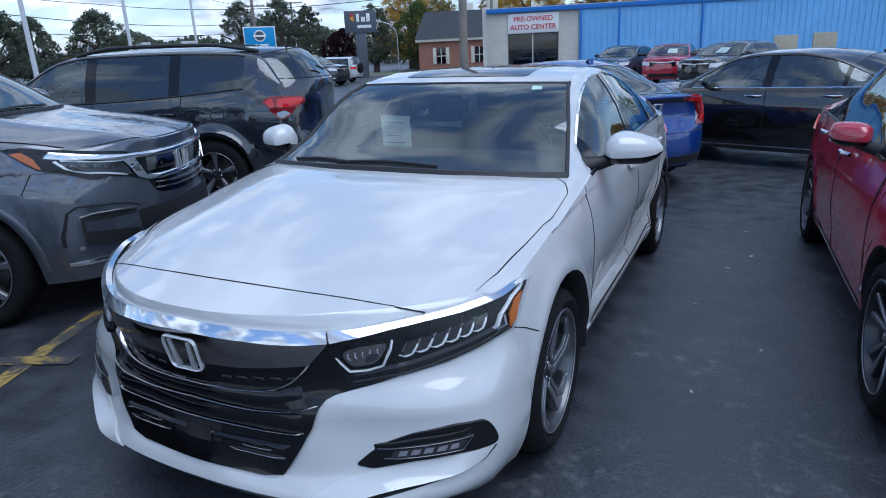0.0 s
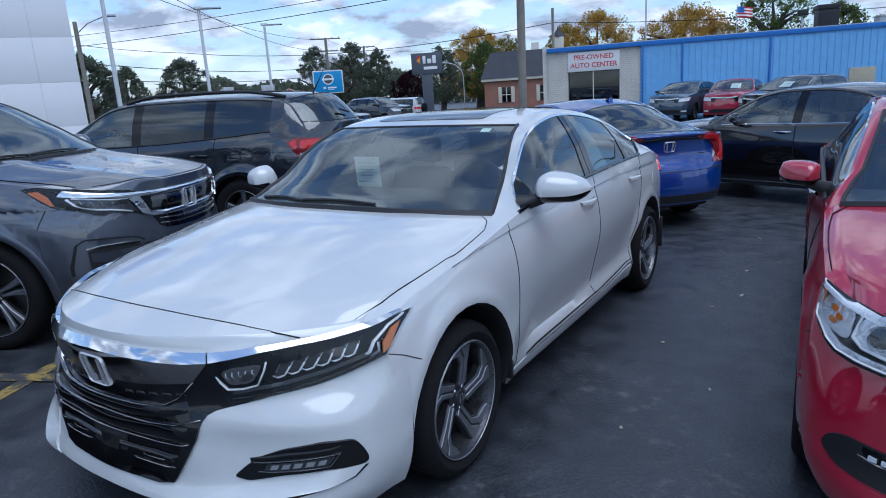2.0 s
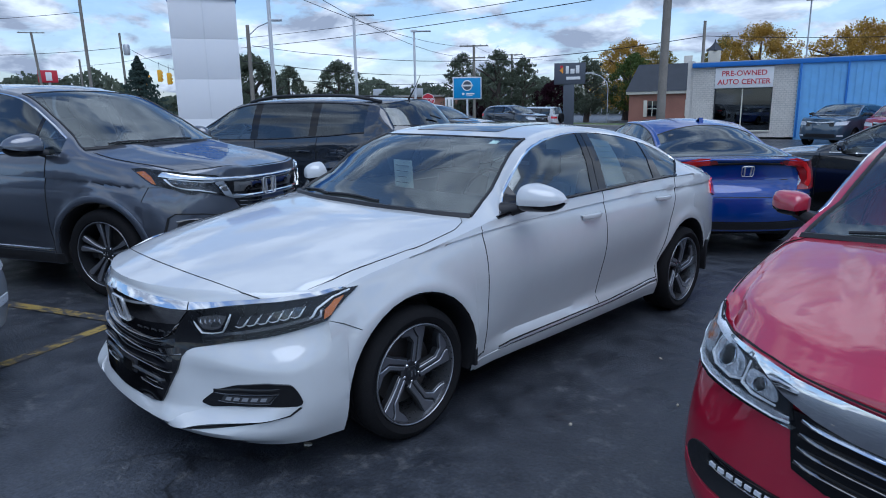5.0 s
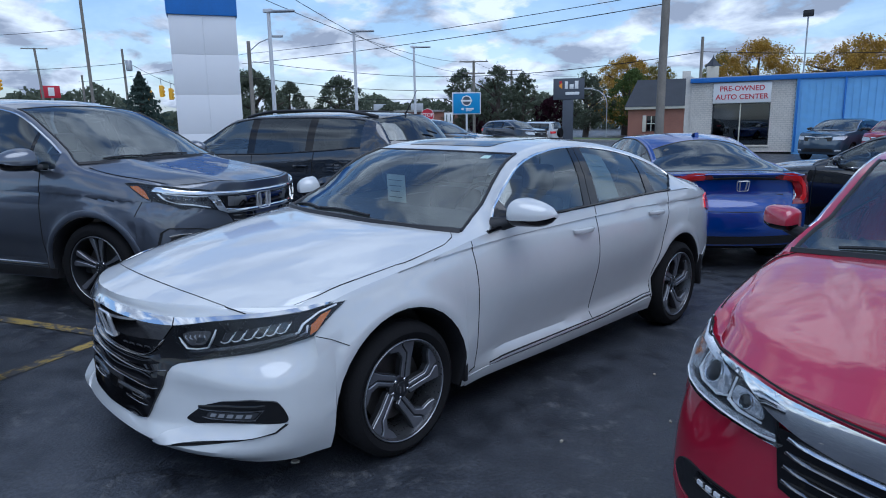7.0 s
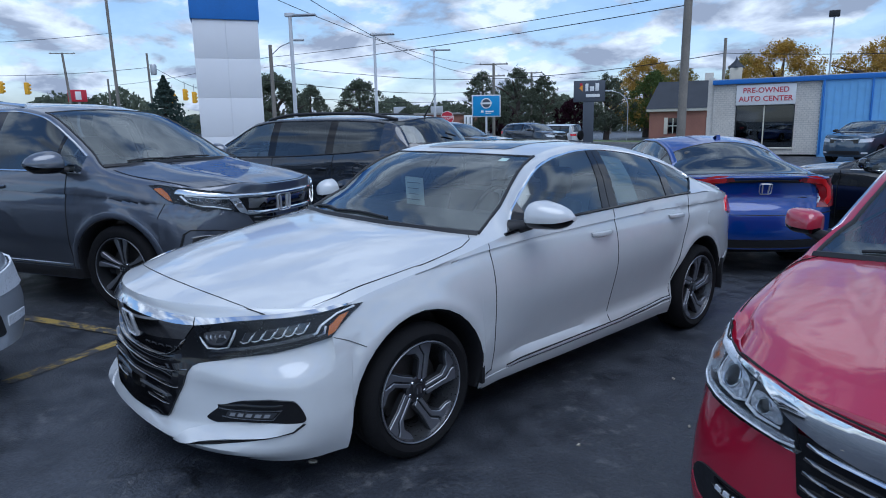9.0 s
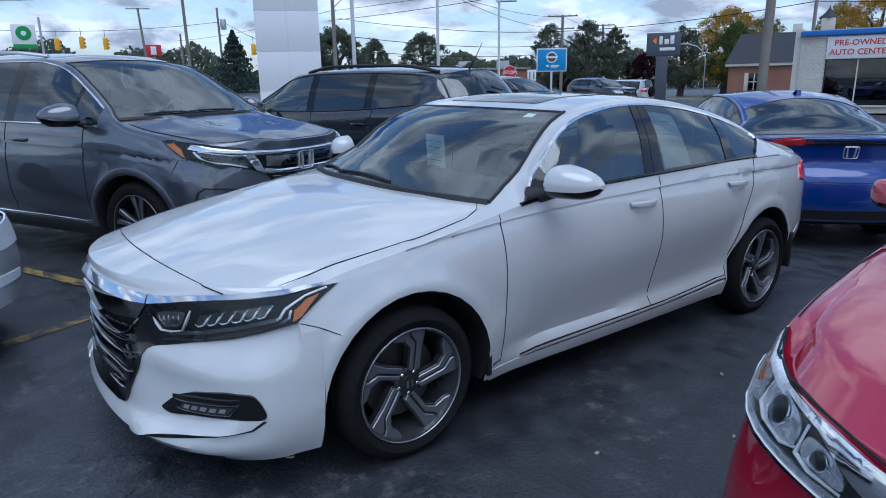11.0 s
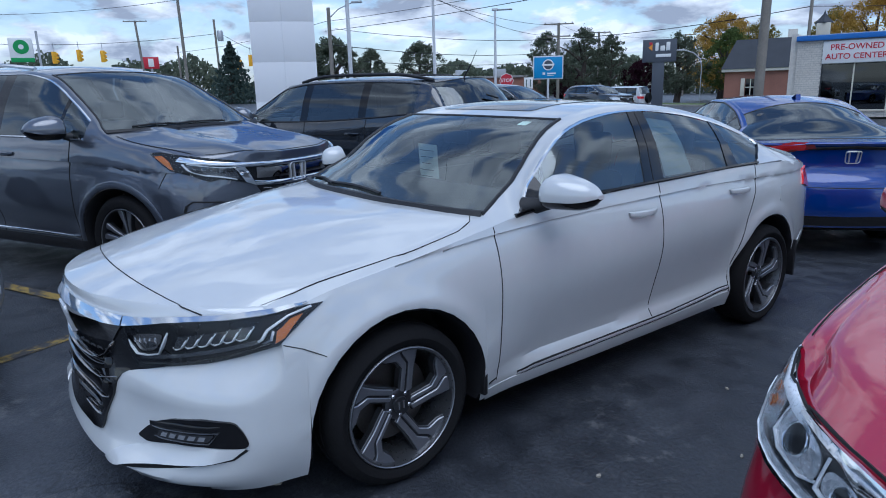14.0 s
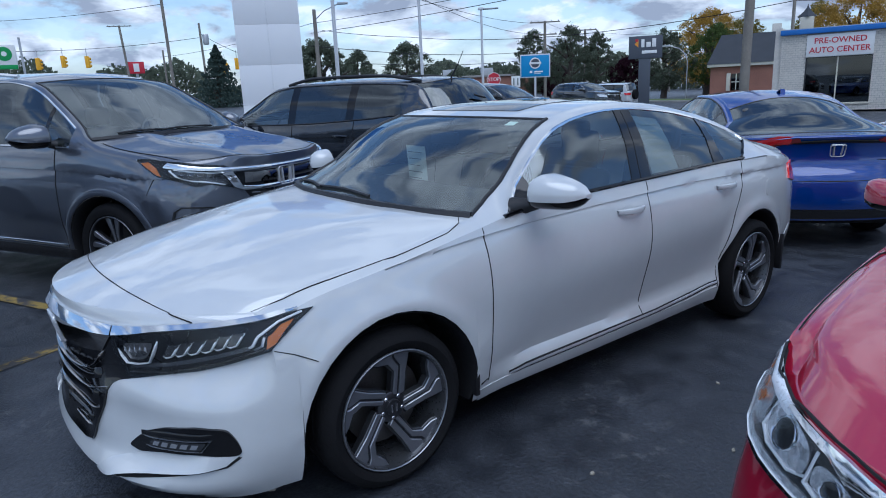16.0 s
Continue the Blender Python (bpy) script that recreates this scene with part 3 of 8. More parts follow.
    for sg in (1, -1):
        a, b = (c["sail"][0][0] if "sail" in c else ws[0][0]), ws[-1][1]
        ss = span(a, b)
        lowl = [Vector((sg * (secs[s][1][0].x + 0.0), s, secs[s][1][0].z + 0.004)) for s in ss if s <= c.get("trim_end", 9)]
        uppl = [Vector((sg * (secs[s][1][-1].x + 0.004), s, secs[s][1][-1].z - 0.006)) for s in ss]
        part("belt_trim", tube(bmesh.new(), lowl, 0.010, 6), c.get("belt_trim", PLASTIC), root)
        part("window_trim", tube(bmesh.new(), uppl, 0.009, 6), trim or PLASTIC, root)
        edge = [sh.roof(sg * 1.0, s) + Vector((0, 0, 0.0)) for s in span(cowl, head)]
        part("windshield_seal", tube(bmesh.new(), edge, 0.010, 6), PLASTIC, root)
    for s, nm in ((cowl, "cowl_panel"), (head, "header_seal"), (back, "rear_seal"), (deck, "rear_seal")):
        line = [sh.roof(a / 12, s) + Vector((0, 0, -0.002)) for a in range(-12, 13)]
        r = 0.022 if s == cowl else 0.008
        part(nm, tube(bmesh.new(), line, r, 6), PLASTIC, root)
    # underbody, arch liners
    bm = bmesh.new()
    wl_ = sh.wid(0) - c.get("tyre_w", 0.22) - 0.06
    box(bm, (-wl_, s1 - 0.12, sh.bot(0.5) + 0.02), (wl_, s2 + 0.12, 0.52), 0.05)
    box(bm, (-sh.wid(1.2) + 0.09, sh.ra + 0.03, sh.bot(1.2) + 0.03), (sh.wid(1.2) - 0.09, c["wb"] - sh.ra - 0.03, 0.45), 0.03)
    part("underbody", bm, UNDER, root)
    for a in sh.axles:
        for sg in (1, -1):
            bm = bmesh.new()
            rows = []
            for k in range(17):
                th = math.pi * (k / 16) * 1.16 - 0.25
                y, z = a + (sh.ra - 0.003) * math.cos(th), sh.hub + (sh.ra - 0.003) * math.sin(th)
                xo = sh.x(min(max(y, s1), s2), max(z, sh.bot(y)))
                rows.append([Vector((sg * (xo - 0.002), y, z)), Vector((sg * (xo - 0.02), a + (y - a) * 0.975, sh.hub + (z - sh.hub) * 0.975)), Vector((sg * (xo - 0.30), a + (y - a) * 1.01, sh.hub + (z - sh.hub) * 1.01))])
            grid(bm, rows)
            part("arch_liner", bm, PLASTIC, root)
    # wheels
    for a in sh.axles:
        for sg in (1, -1):
            wx = sh.x(a, sh.hub + sh.ra + 0.02) - c.get("tyre_w", 0.22) / 2 - c.get("tuck", 0.02)
            wheel(root, (sg * wx, a, sh.hub), sg, c)
    # door gaps and handles
    for sg, fn in ((1, sh.left), (-1, sh.right)):
        lo = c.get("sill", 0.06)
        for s, z0 in ((c["door_a"], 0), (c["door_b"], 0)):
            z1, z2 = sh.low(s) + lo, sh.belt(s) - 0.002
            n = 10
            line = [(s + c.get("seam_bow", 0.012) * math.sin(math.pi * i / n), z1 + (z2 - z1) * i / n) for i in range(n + 1)]
            ribbon("door_gap", line, fn, c.get("gap", 0.008), SEAM, root, 0.0022, sg, 0.02)
        s = c["door_c"]
        line = [(s + 0.02, sh.belt(s)), (s + 0.0, sh.belt(s) - 0.16), (c["wb"] - 0.30, sh.hub + sh.ra + 0.02), (c["wb"] - sh.ra * 0.95, sh.hub + 0.18), (c["wb"] - sh.ra - 0.03, sh.bot(1) + 0.08)]
        ribbon("door_gap", line, fn, c.get("gap", 0.008), SEAM, root, 0.0022, sg, 0.02)
        sill = [(c["door_a"], sh.bot(0.6) + lo), (c["wb"] - sh.ra - 0.03, sh.bot(2) + lo + 0.01)]
        if not c.get("own_sill"):
            ribbon("door_gap", sill, fn, 0.010, SEAM, root, 0.0015, sg)
        for s, z in c["handles"]:
            bm = bmesh.new()
            rows = []
            for i in range(9):
                t = i / 8
                y = s - 0.11 + 0.22 * t
                base = sh.x(y, z)
                out_ = 0.010 + 0.034 * min(1, 3.2 * t, 3.2 * (1 - t))
                half = 0.012 + 0.005 * math.sin(math.pi * t)
                xo = base + out_
                rows.append([Vector((sg * (xo - 0.013), y, z - half)), Vector((sg * xo, y, z - half * 0.7)), Vector((sg * (xo + 0.003), y, z)), Vector((sg * xo, y, z + half * 0.7)), Vector((sg * (xo - 0.013), y, z + half))])
            grid(bm, rows, True)
            bmesh.ops.recalc_face_normals(bm, faces=bm.faces)
            part("door_handle", bm, c.get("handle_mat", colour), root, c.get("handle_label", ""))
            oval = [(s - 0.015 + 0.05 * math.cos(2 * math.pi * k / 14), z + 0.028 * math.sin(2 * math.pi * k / 14)) for k in range(14)]
            panel("handle_recess", oval, fn, c.get("recess", colour), root, 0.0012, 0.003, 0.03, sg)
    # outside mirrors
    my, mz = c["mirror"]
    for sg in (1, -1):
        xb = sh.x(my, sh.belt(my)) - 0.03
        tops = curve(*c.get("mirror_top", ((0, 0.030), (0.12, 0.062), (0.32, 0.074), (0.6, 0.064), (0.85, 0.044), (0.95, 0.028), (1.0, 0.008))))
        lows = curve((0, -0.034), (0.2, -0.056), (0.7, -0.052), (0.93, -0.028), (1.0, -0.008))
        deep = curve((0, 0.040), (0.25, 0.105), (0.6, 0.090), (0.93, 0.045), (1.0, 0.010))
        rows = []
        for i in range(13):
            t = i / 12
            mk = c.get("mirror_k", 1.0)
            xx, yy = xb + 0.055 + c.get("mirror_len", 0.225) * t, my + 0.045 * t
            ring = []
            for k in range(20):
                th = 2 * math.pi * k / 20 - math.pi * 0.1
                ry, rz = math.cos(th), math.sin(th)
                dy = mk * (0.022 if ry > 0 else deep(t)) * math.copysign(abs(ry) ** 0.75, ry)
                dz = mk * (tops(t) if rz > 0 else -lows(t)) * math.copysign(abs(rz) ** 0.85, rz)
                ring.append(Vector((sg * xx, yy + dy, mz + dz)))
            rows.append(ring)
        bm = bmesh.new()
        grid(bm, [r[1:13] for r in rows])
        grid(bm, [[r[k] for k in (18, 19, 0, 1)] for r in rows])
        for row in (rows[0], rows[-1]):
            bm.faces.new([bm.verts.new(q) for q in row])
        bmesh.ops.recalc_face_normals(bm, faces=bm.faces)
        mo = part("wing_mirror", bm, c.get("mirror_mat", colour), root, c.get("mirror_label", ""))
        bm = bmesh.new()
        grid(bm, [r[12:19] for r in rows])
        part("mirror_base", bm, GLOSS, mo, "black lower cover")
        bm = bmesh.new()
        tube(bm, [(sg * (xb - 0.03), my - 0.06, mz - 0.075), (sg * (xb + 0.03), my - 0.035, mz - 0.060), (sg * (xb + 0.12), my - 0.01, mz - 0.036)], [0.050, 0.034, 0.022], 10)
        part("mirror_arm", bm, PLASTIC, mo, "black plastic arm")
        bm = bmesh.new()
        box(bm, (sg * (xb + 0.09), my + 0.030, mz - 0.035), (sg * (xb + 0.235), my + 0.046, mz + 0.030), 0.008)
        part("mirror_glass", bm, MIRRORFACE, mo, "mirror glass")
    if interior:
        cabin(root, sh, c)
    return root, sh


def cabin(root, sh, c):
    """Dashboard, wheel and seats behind the glass."""
    cowl, wide = c["cowl"], sh.railw(1.2)
    zb = sh.belt(1.0)
    bm = bmesh.new()
    rows = []
    for i, (dy, z) in enumerate(((-0.05, zb - 0.05), (0.10, zb + 0.01), (0.32, zb + 0.02), (0.44, zb - 0.05), (0.42, zb - 0.35))):
        rows.append([Vector((a / 8 * (wide + 0.10), cowl + dy + 0.06 - 0.10 * (1 - (a / 8) ** 2), z + 0.02 * (1 - (a / 8) ** 2))) for a in range(-8, 9)])
    grid(bm, rows)
    part("dashboard", bm, CABIN, root, "dark dashboard")
    bm = bmesh.new()
    cy, cz, cx = cowl + 0.62, zb - 0.02, 0.36
    ring = [Vector((cx + 0.18 * math.cos(t), cy + 0.07 * math.sin(t), cz + 0.17 * math.sin(t))) for t in np.linspace(0, 2 * math.pi, 25)]
    tube(bm, ring, 0.014, 8, False)
    tube(bm, [(cx - 0.17, cy, cz), (cx + 0.17, cy, cz)], 0.016, 6)
    tube(bm, [(cx, cy, cz), (cx, cy - 0.06, cz - 0.16)], 0.016, 6)
    part("steering_wheel", bm, CABIN, root, "black steering wheel")
    bm = bmesh.new()
    box(bm, (-0.85 * sh.wid(1), cowl, 0.30), (0.85 * sh.wid(1), c["deck"] - 0.15, 0.36), 0.02)
    part("cabin_floor", bm, CABIN, root)
    hr = sh.top(c["header"]) - 0.05
    rows_ = c.get("seat_rows", (1.15, 2.0))
    for k, sy in enumerate(rows_):
        for cx in (-0.37, 0.37):
            z0 = 0.50 + c.get("seat_up", 0.0)
            bm = bmesh.new()
            box(bm, (cx - 0.24, sy - 0.10, z0 - 0.14), (cx + 0.24, sy + 0.42, z0 + 0.02), 0.05, segs=3)
            seat = part("seat", bm, SEATCLOTH, root, "grey car seat")
            bm = bmesh.new()
            box(bm, (cx - 0.23, sy + 0.42, z0 - 0.02), (cx + 0.23, sy + 0.54, z0 + 0.58), 0.05, pose(0, 0, 0, -14), segs=3)
            part("backrest", bm, SEATCLOTH, seat)
            bm = bmesh.new()
            box(bm, (cx - 0.12, sy + 0.54, min(hr - 0.22, z0 + 0.60)), (cx + 0.12, sy + 0.63, min(hr - 0.05, z0 + 0.78)), 0.04, segs=3)
            part("headrest", bm, SEATCLOTH, seat)
    bm = bmesh.new()
    box(bm, (-0.11, c["header"] - 0.16, hr - 0.10), (0.11, c["header"] - 0.13, hr - 0.03), 0.012)
    part("rear_view_mirror", bm, PLASTIC, root, "inside mirror")


def badge(root, surface, at, w, h, flip=1, off=0.012, material=None):
    """A rounded chrome frame with two upright bars inside."""
    p, z = at
    t = w * 0.062
    outer = rounded([(p - w * 0.44, z - h / 2), (p + w * 0.44, z - h / 2), (p + w / 2, z + h / 2), (p - w / 2, z + h / 2)], w * 0.18, 5)
    bm = bmesh.new()
    rows = []
    m = len(outer)
    cx, cz = p, z
    for sc, o in ((1.0, 0.0), (1.0, off), (1 - t / w * 0.9, off + 0.004), (1 - t / w * 2.0, off), (1 - t / w * 2.0, 0.0)):
        rows.append([lay(surface, cx + (q[0] - cx) * sc, cz + (q[1] - cz) * sc, o, flip) for q in outer])
    grid(bm, rows, True)
    for sg in (-1, 1):
        lo = [(p + sg * w * 0.17, z - h * 0.40), (p + sg * w * 0.25, z - h * 0.40), (p + sg * w * 0.31, z + h * 0.40), (p + sg * w * 0.23, z + h * 0.40)]
        if sg < 0:
            lo.reverse()
        ring0 = [lay(surface, *q, 0.0, flip) for q in lo]
        ring1 = [lay(surface, *q, off + 0.002, flip) for q in lo]
        grid(bm, [ring0, ring1], True)
        bm.faces.new([bm.verts.new(q) for q in ring1])
    bmesh.ops.recalc_face_normals(bm, faces=bm.faces)
    return part("badge", bm, material or BADGE, root, "chrome badge", sharp=50)


def wrap(sh, sg=1, k=0.84):
    """The front skin on one side, with the places past the corner drawn in."""
    w = 0.85 * sh.wf

    def at(p, z):
        q = abs(p)
        return sh.front(sg * math.copysign(q if q < w else w + (q - w) * k, p), z)

    return at


# ---- the white sedan ----
SEDAN = dict(
    s1=-0.47, s2=3.52, wb=2.83, hub=0.325, arch=0.406, rim=0.246, tyre_w=0.225, cowl=0.50, header=1.16, rear_header=2.50, deck=3.26,
    wid=((-0.47, 0.915), (-0.3, 0.932), (0, 0.938), (0.6, 0.932), (1.6, 0.934), (2.6, 0.932), (3.0, 0.920), (3.3, 0.890), (3.52, 0.838)),
    bot=((-0.47, 0.175), (-0.3, 0.185), (0.0, 0.20), (0.38, 0.210), (1.2, 0.203), (2.4, 0.208), (3.2, 0.27), (3.52, 0.32)),
    belt=((-0.47, 0.786), (-0.3, 0.842), (0.0, 0.890), (0.45, 0.965), (0.62, 0.995), (0.8, 1.015), (1.2, 1.036), (1.8, 1.050), (2.5, 1.062), (2.9, 1.058), (3.15, 1.035), (3.52, 0.990)),
    rail=((-0.47, 0.786), (-0.3, 0.842), (0.0, 0.890), (0.45, 0.965), (0.60, 0.996), (0.68, 1.012), (0.74, 1.048), (0.90, 1.180), (1.06, 1.300), (1.17, 1.346), (1.30, 1.376), (1.57, 1.405), (1.71, 1.407), (2.09, 1.380), (2.49, 1.312), (2.82, 1.216), (3.06, 1.120), (3.22, 1.040), (3.52, 0.992)),
    railw=((0.5, 0.82), (0.70, 0.775), (1.14, 0.690), (1.6, 0.655), (2.2, 0.650), (2.9, 0.70), (3.2, 0.78)),
    merge=0.05, trim_end=2.68, topw=((0.5, 0.800), (0.8, 0.722), (1.16, 0.628), (1.6, 0.590), (2.2, 0.584), (2.9, 0.634)), strip=0.066, stripz=((-0.47, 0.025), (0.5, 0.030), (0.66, 0.080), (0.85, 0.085), (1.14, 0.034), (1.5, 0.030), (2.2, 0.034), (2.8, 0.040), (3.1, 0.030), (3.52, 0.024)),
    top=((-0.47, 0.822), (0.0, 0.945), (0.3, 1.000), (0.5, 1.030), (0.8, 1.205), (1.16, 1.385), (1.5, 1.446), (1.9, 1.456), (2.3, 1.432), (2.52, 1.392), (2.9, 1.270), (3.26, 1.120), (3.52, 1.065)),
    bul=((-0.47, 0.49), (-0.2, 0.37), (0.1, 0.28), (0.5, 0.20), (1.16, 0.09), (1.9, 0.0), (2.52, -0.06), (3.2, -0.20), (3.52, -0.40)),
    fine=(24, 4, 14), nose=((0.15, -0.12), (0.205, -0.03), (0.235, 0.040), (0.262, 0.048), (0.30, 0.030), (0.36, 0.015), (0.44, 0.005), (0.62, -0.008), (0.74, 0.012), (0.82, 0.0)),
    plan_n=((0.15, 2.6), (0.25, 2.4), (0.33, 1.7), (0.45, 1.5), (0.57, 2.0), (0.70, 2.2), (0.82, 2.2)), plan_e=((0.15, 0.50), (0.25, 0.45), (0.40, 0.40), (0.50, 0.40), (0.60, 0.75), (0.70, 0.92), (0.82, 0.89)), ledge=((0.6, 0.330), (1.1, 0.345), (1.65, 0.372), (2.5, 0.42)),
    tail=((0.25, -0.02), (0.42, 0.06), (0.60, 0.04), (0.80, -0.01), (1.0, -0.02), (1.08, 0.0)),
    crease=((-0.3, 0.86), (0.5, 0.940), (0.84, 0.958), (1.6, 0.978), (2.1, 0.985), (3.2, 0.966)), door_a=0.49, door_b=1.64, door_c=2.62,
    windows=((0.86, 1.62), (1.62, 2.42), (2.42, 2.98)), sail=((0.62, 0.86),), handles=((1.48, 0.911), (2.43, 0.926)), mirror=(0.79, 1.088), mirror_len=0.250, mirror_k=1.18,
    trim=CHROME, belt_trim=GLOSS, spokes=5, arms=((-9, -21), (9, 2)), rim_mat=None,
    plates=(((0.02, 0.16), (0.04, 0.62), (-0.08, 0.775), (-0.28, 0.80), (-0.44, 0.875), (-0.22, 0.965), (-0.03, 0.985), (0.0, 0.85), (0.115, 0.69), (0.095, 0.18)),
            ((0.135, 0.17), (0.155, 0.70), (0.035, 0.88), (0.055, 0.985), (0.31, 0.935), (0.25, 0.56), (0.235, 0.20))), spoke_w=0.047, power=0.004, fold=0.016, mouth=0.026, round=2.6, tuck=0.012, cut=0.010, sill=0.080, hollow=0.0, gap=0.0036, own_sill=True, side_glass=None)
SEDAN["side_glass"], SEDAN["rim_mat"] = GLASS, BARREL
white, wsh = car("sedan", SEDAN, WHITE, pose(-0.05, 0, 0), "pearl white sedan with chrome grille bar, parked on asphalt")
WF = wrap(wsh)


def both(half):
    """An outline from its left half, which runs from the middle at the bottom to the middle at the top."""
    return half + [(-p, z) for p, z in reversed(half) if p > 0]


rim_ = [(0, 0.308), (0.145, 0.308), (0.262, 0.306), (0.325, 0.318), (0.380, 0.408), (0.418, 0.482), (0.436, 0.540), (0.452, 0.563), (0.478, 0.578), (0.52, 0.590), (0.62, 0.616), (0.640, 0.660), (0.500, 0.745), (0.25, 0.755), (0, 0.762)]
panel("grille", both(rim_), WF, GLOSS, white, 0.009, 0.016, 0.02, label="gloss black grille")


def across(half):
    """A line over the whole front from its left half, which starts in the middle."""
    return [(-p, z) for p, z in reversed(half) if p > 0] + half


for name_, half, width, up_, deep_, m in (
        ("grille_bar", [(0, 0.556), (0.16, 0.554), (0.26, 0.560), (0.33, 0.572), (0.39, 0.588)], 0.040, 0.004, 0.012, GLOSS),
        ("grille_bar", [(0, 0.492), (0.18, 0.488), (0.30, 0.492), (0.40, 0.500)], 0.046, 0.004, 0.012, GLOSS),
        ("grille_bar", [(0, 0.412), (0.18, 0.408), (0.36, 0.410)], 0.024, 0.002, 0.012, GLOSS),
        ("bar_edge", [(0, 0.581), (0.16, 0.580), (0.25, 0.583), (0.305, 0.592), (0.354, 0.618), (0.413, 0.678)], 0.0045, 0.016, 0.003, DARKCHROME),
        ("bar_edge", [(0, 0.527), (0.14, 0.522), (0.231, 0.520), (0.347, 0.526), (0.437, 0.547)], 0.004, 0.013, 0.003, DARKCHROME),
        ("bar_edge", [(0, 0.461), (0.086, 0.459), (0.255, 0.453), (0.398, 0.464)], 0.004, 0.012, 0.003, DARKCHROME),
        ("bar_edge", [(0.11, 0.374), (0.254, 0.370), (0.350, 0.376)], 0.005, 0.010, 0.003, DARKCHROME)):
    if half[0][0] == 0:
        ribbon(name_, across(half), WF, width, m, white, up_ + 0.006, depth=deep_, step=0.02)
    else:
        ribbon(name_, half, WF, width, m, white, up_ + 0.006, depth=deep_)
        ribbon(name_, [(-p, z) for p, z in half], WF, width, m, white, up_ + 0.006, depth=deep_)
for sg in (1, -1):
    for k in range(3):
        ribbon("grille_slat", [(sg * 0.15, 0.390 + 0.012 * k), (sg * 0.30, 0.388 + 0.013 * k)], WF, 0.004, DARKCHROME, white, 0.013, depth=0.003)
    for k in range(5):
        # mesh cells of the upper grille
        x = 0.11 + 0.055 * k
        ribbon("grille_mesh", [(sg * x, 0.600 + 0.003 * k), (sg * (x + 0.014), 0.618 + 0.003 * k), (sg * (x + 0.040), 0.618 + 0.003 * k), (sg * (x + 0.054), 0.603 + 0.003 * k)], WF, 0.006, PLASTIC, white, 0.011, depth=0.004)
panel("radar_cover", rounded([(-0.10, 0.385), (0.10, 0.385), (0.10, 0.455), (-0.10, 0.455)], 0.01), WF, PLASTIC, white, 0.012, 0.01)
panel("plate_holder", rounded([(-0.035, 0.385), (0.065, 0.385), (0.065, 0.435), (-0.035, 0.435)], 0.005), WF, DARKCHROME, white, 0.020, 0.012)
bar_low = curve((0, 0.762), (0.1, 0.758), (0.25, 0.752), (0.32, 0.747), (0.41, 0.744), (0.49, 0.746), (0.617, 0.767), (0.732, 0.780), (0.839, 0.788), (0.932, 0.801), (1.06, 0.818), (1.10, 0.824))
bar_up = curve((0, 0.794), (0.1, 0.791), (0.3, 0.783), (0.41, 0.778), (0.506, 0.776), (0.622, 0.786), (0.736, 0.796), (0.846, 0.806), (0.951, 0.820), (1.061, 0.828), (1.10, 0.829))
sm = [(0, 0.660), (0.12, 0.660), (0.20, 0.661), (0.291, 0.668), (0.411, 0.678), (0.478, 0.742)] + [(p, bar_low(p) - 0.002) for p in (0.41, 0.32, 0.25, 0.1, 0.0)]
panel("smoked_band", both(sm), WF, DARKCHROME, white, 0.017, 0.016, 0.025, label="smoked chrome band")
stops = [0.0, 0.08, 0.16, 0.24, 0.32, 0.40, 0.48]
bar = [(p, bar_low(p)) for p in stops] + [(p, bar_up(p)) for p in reversed(stops)]
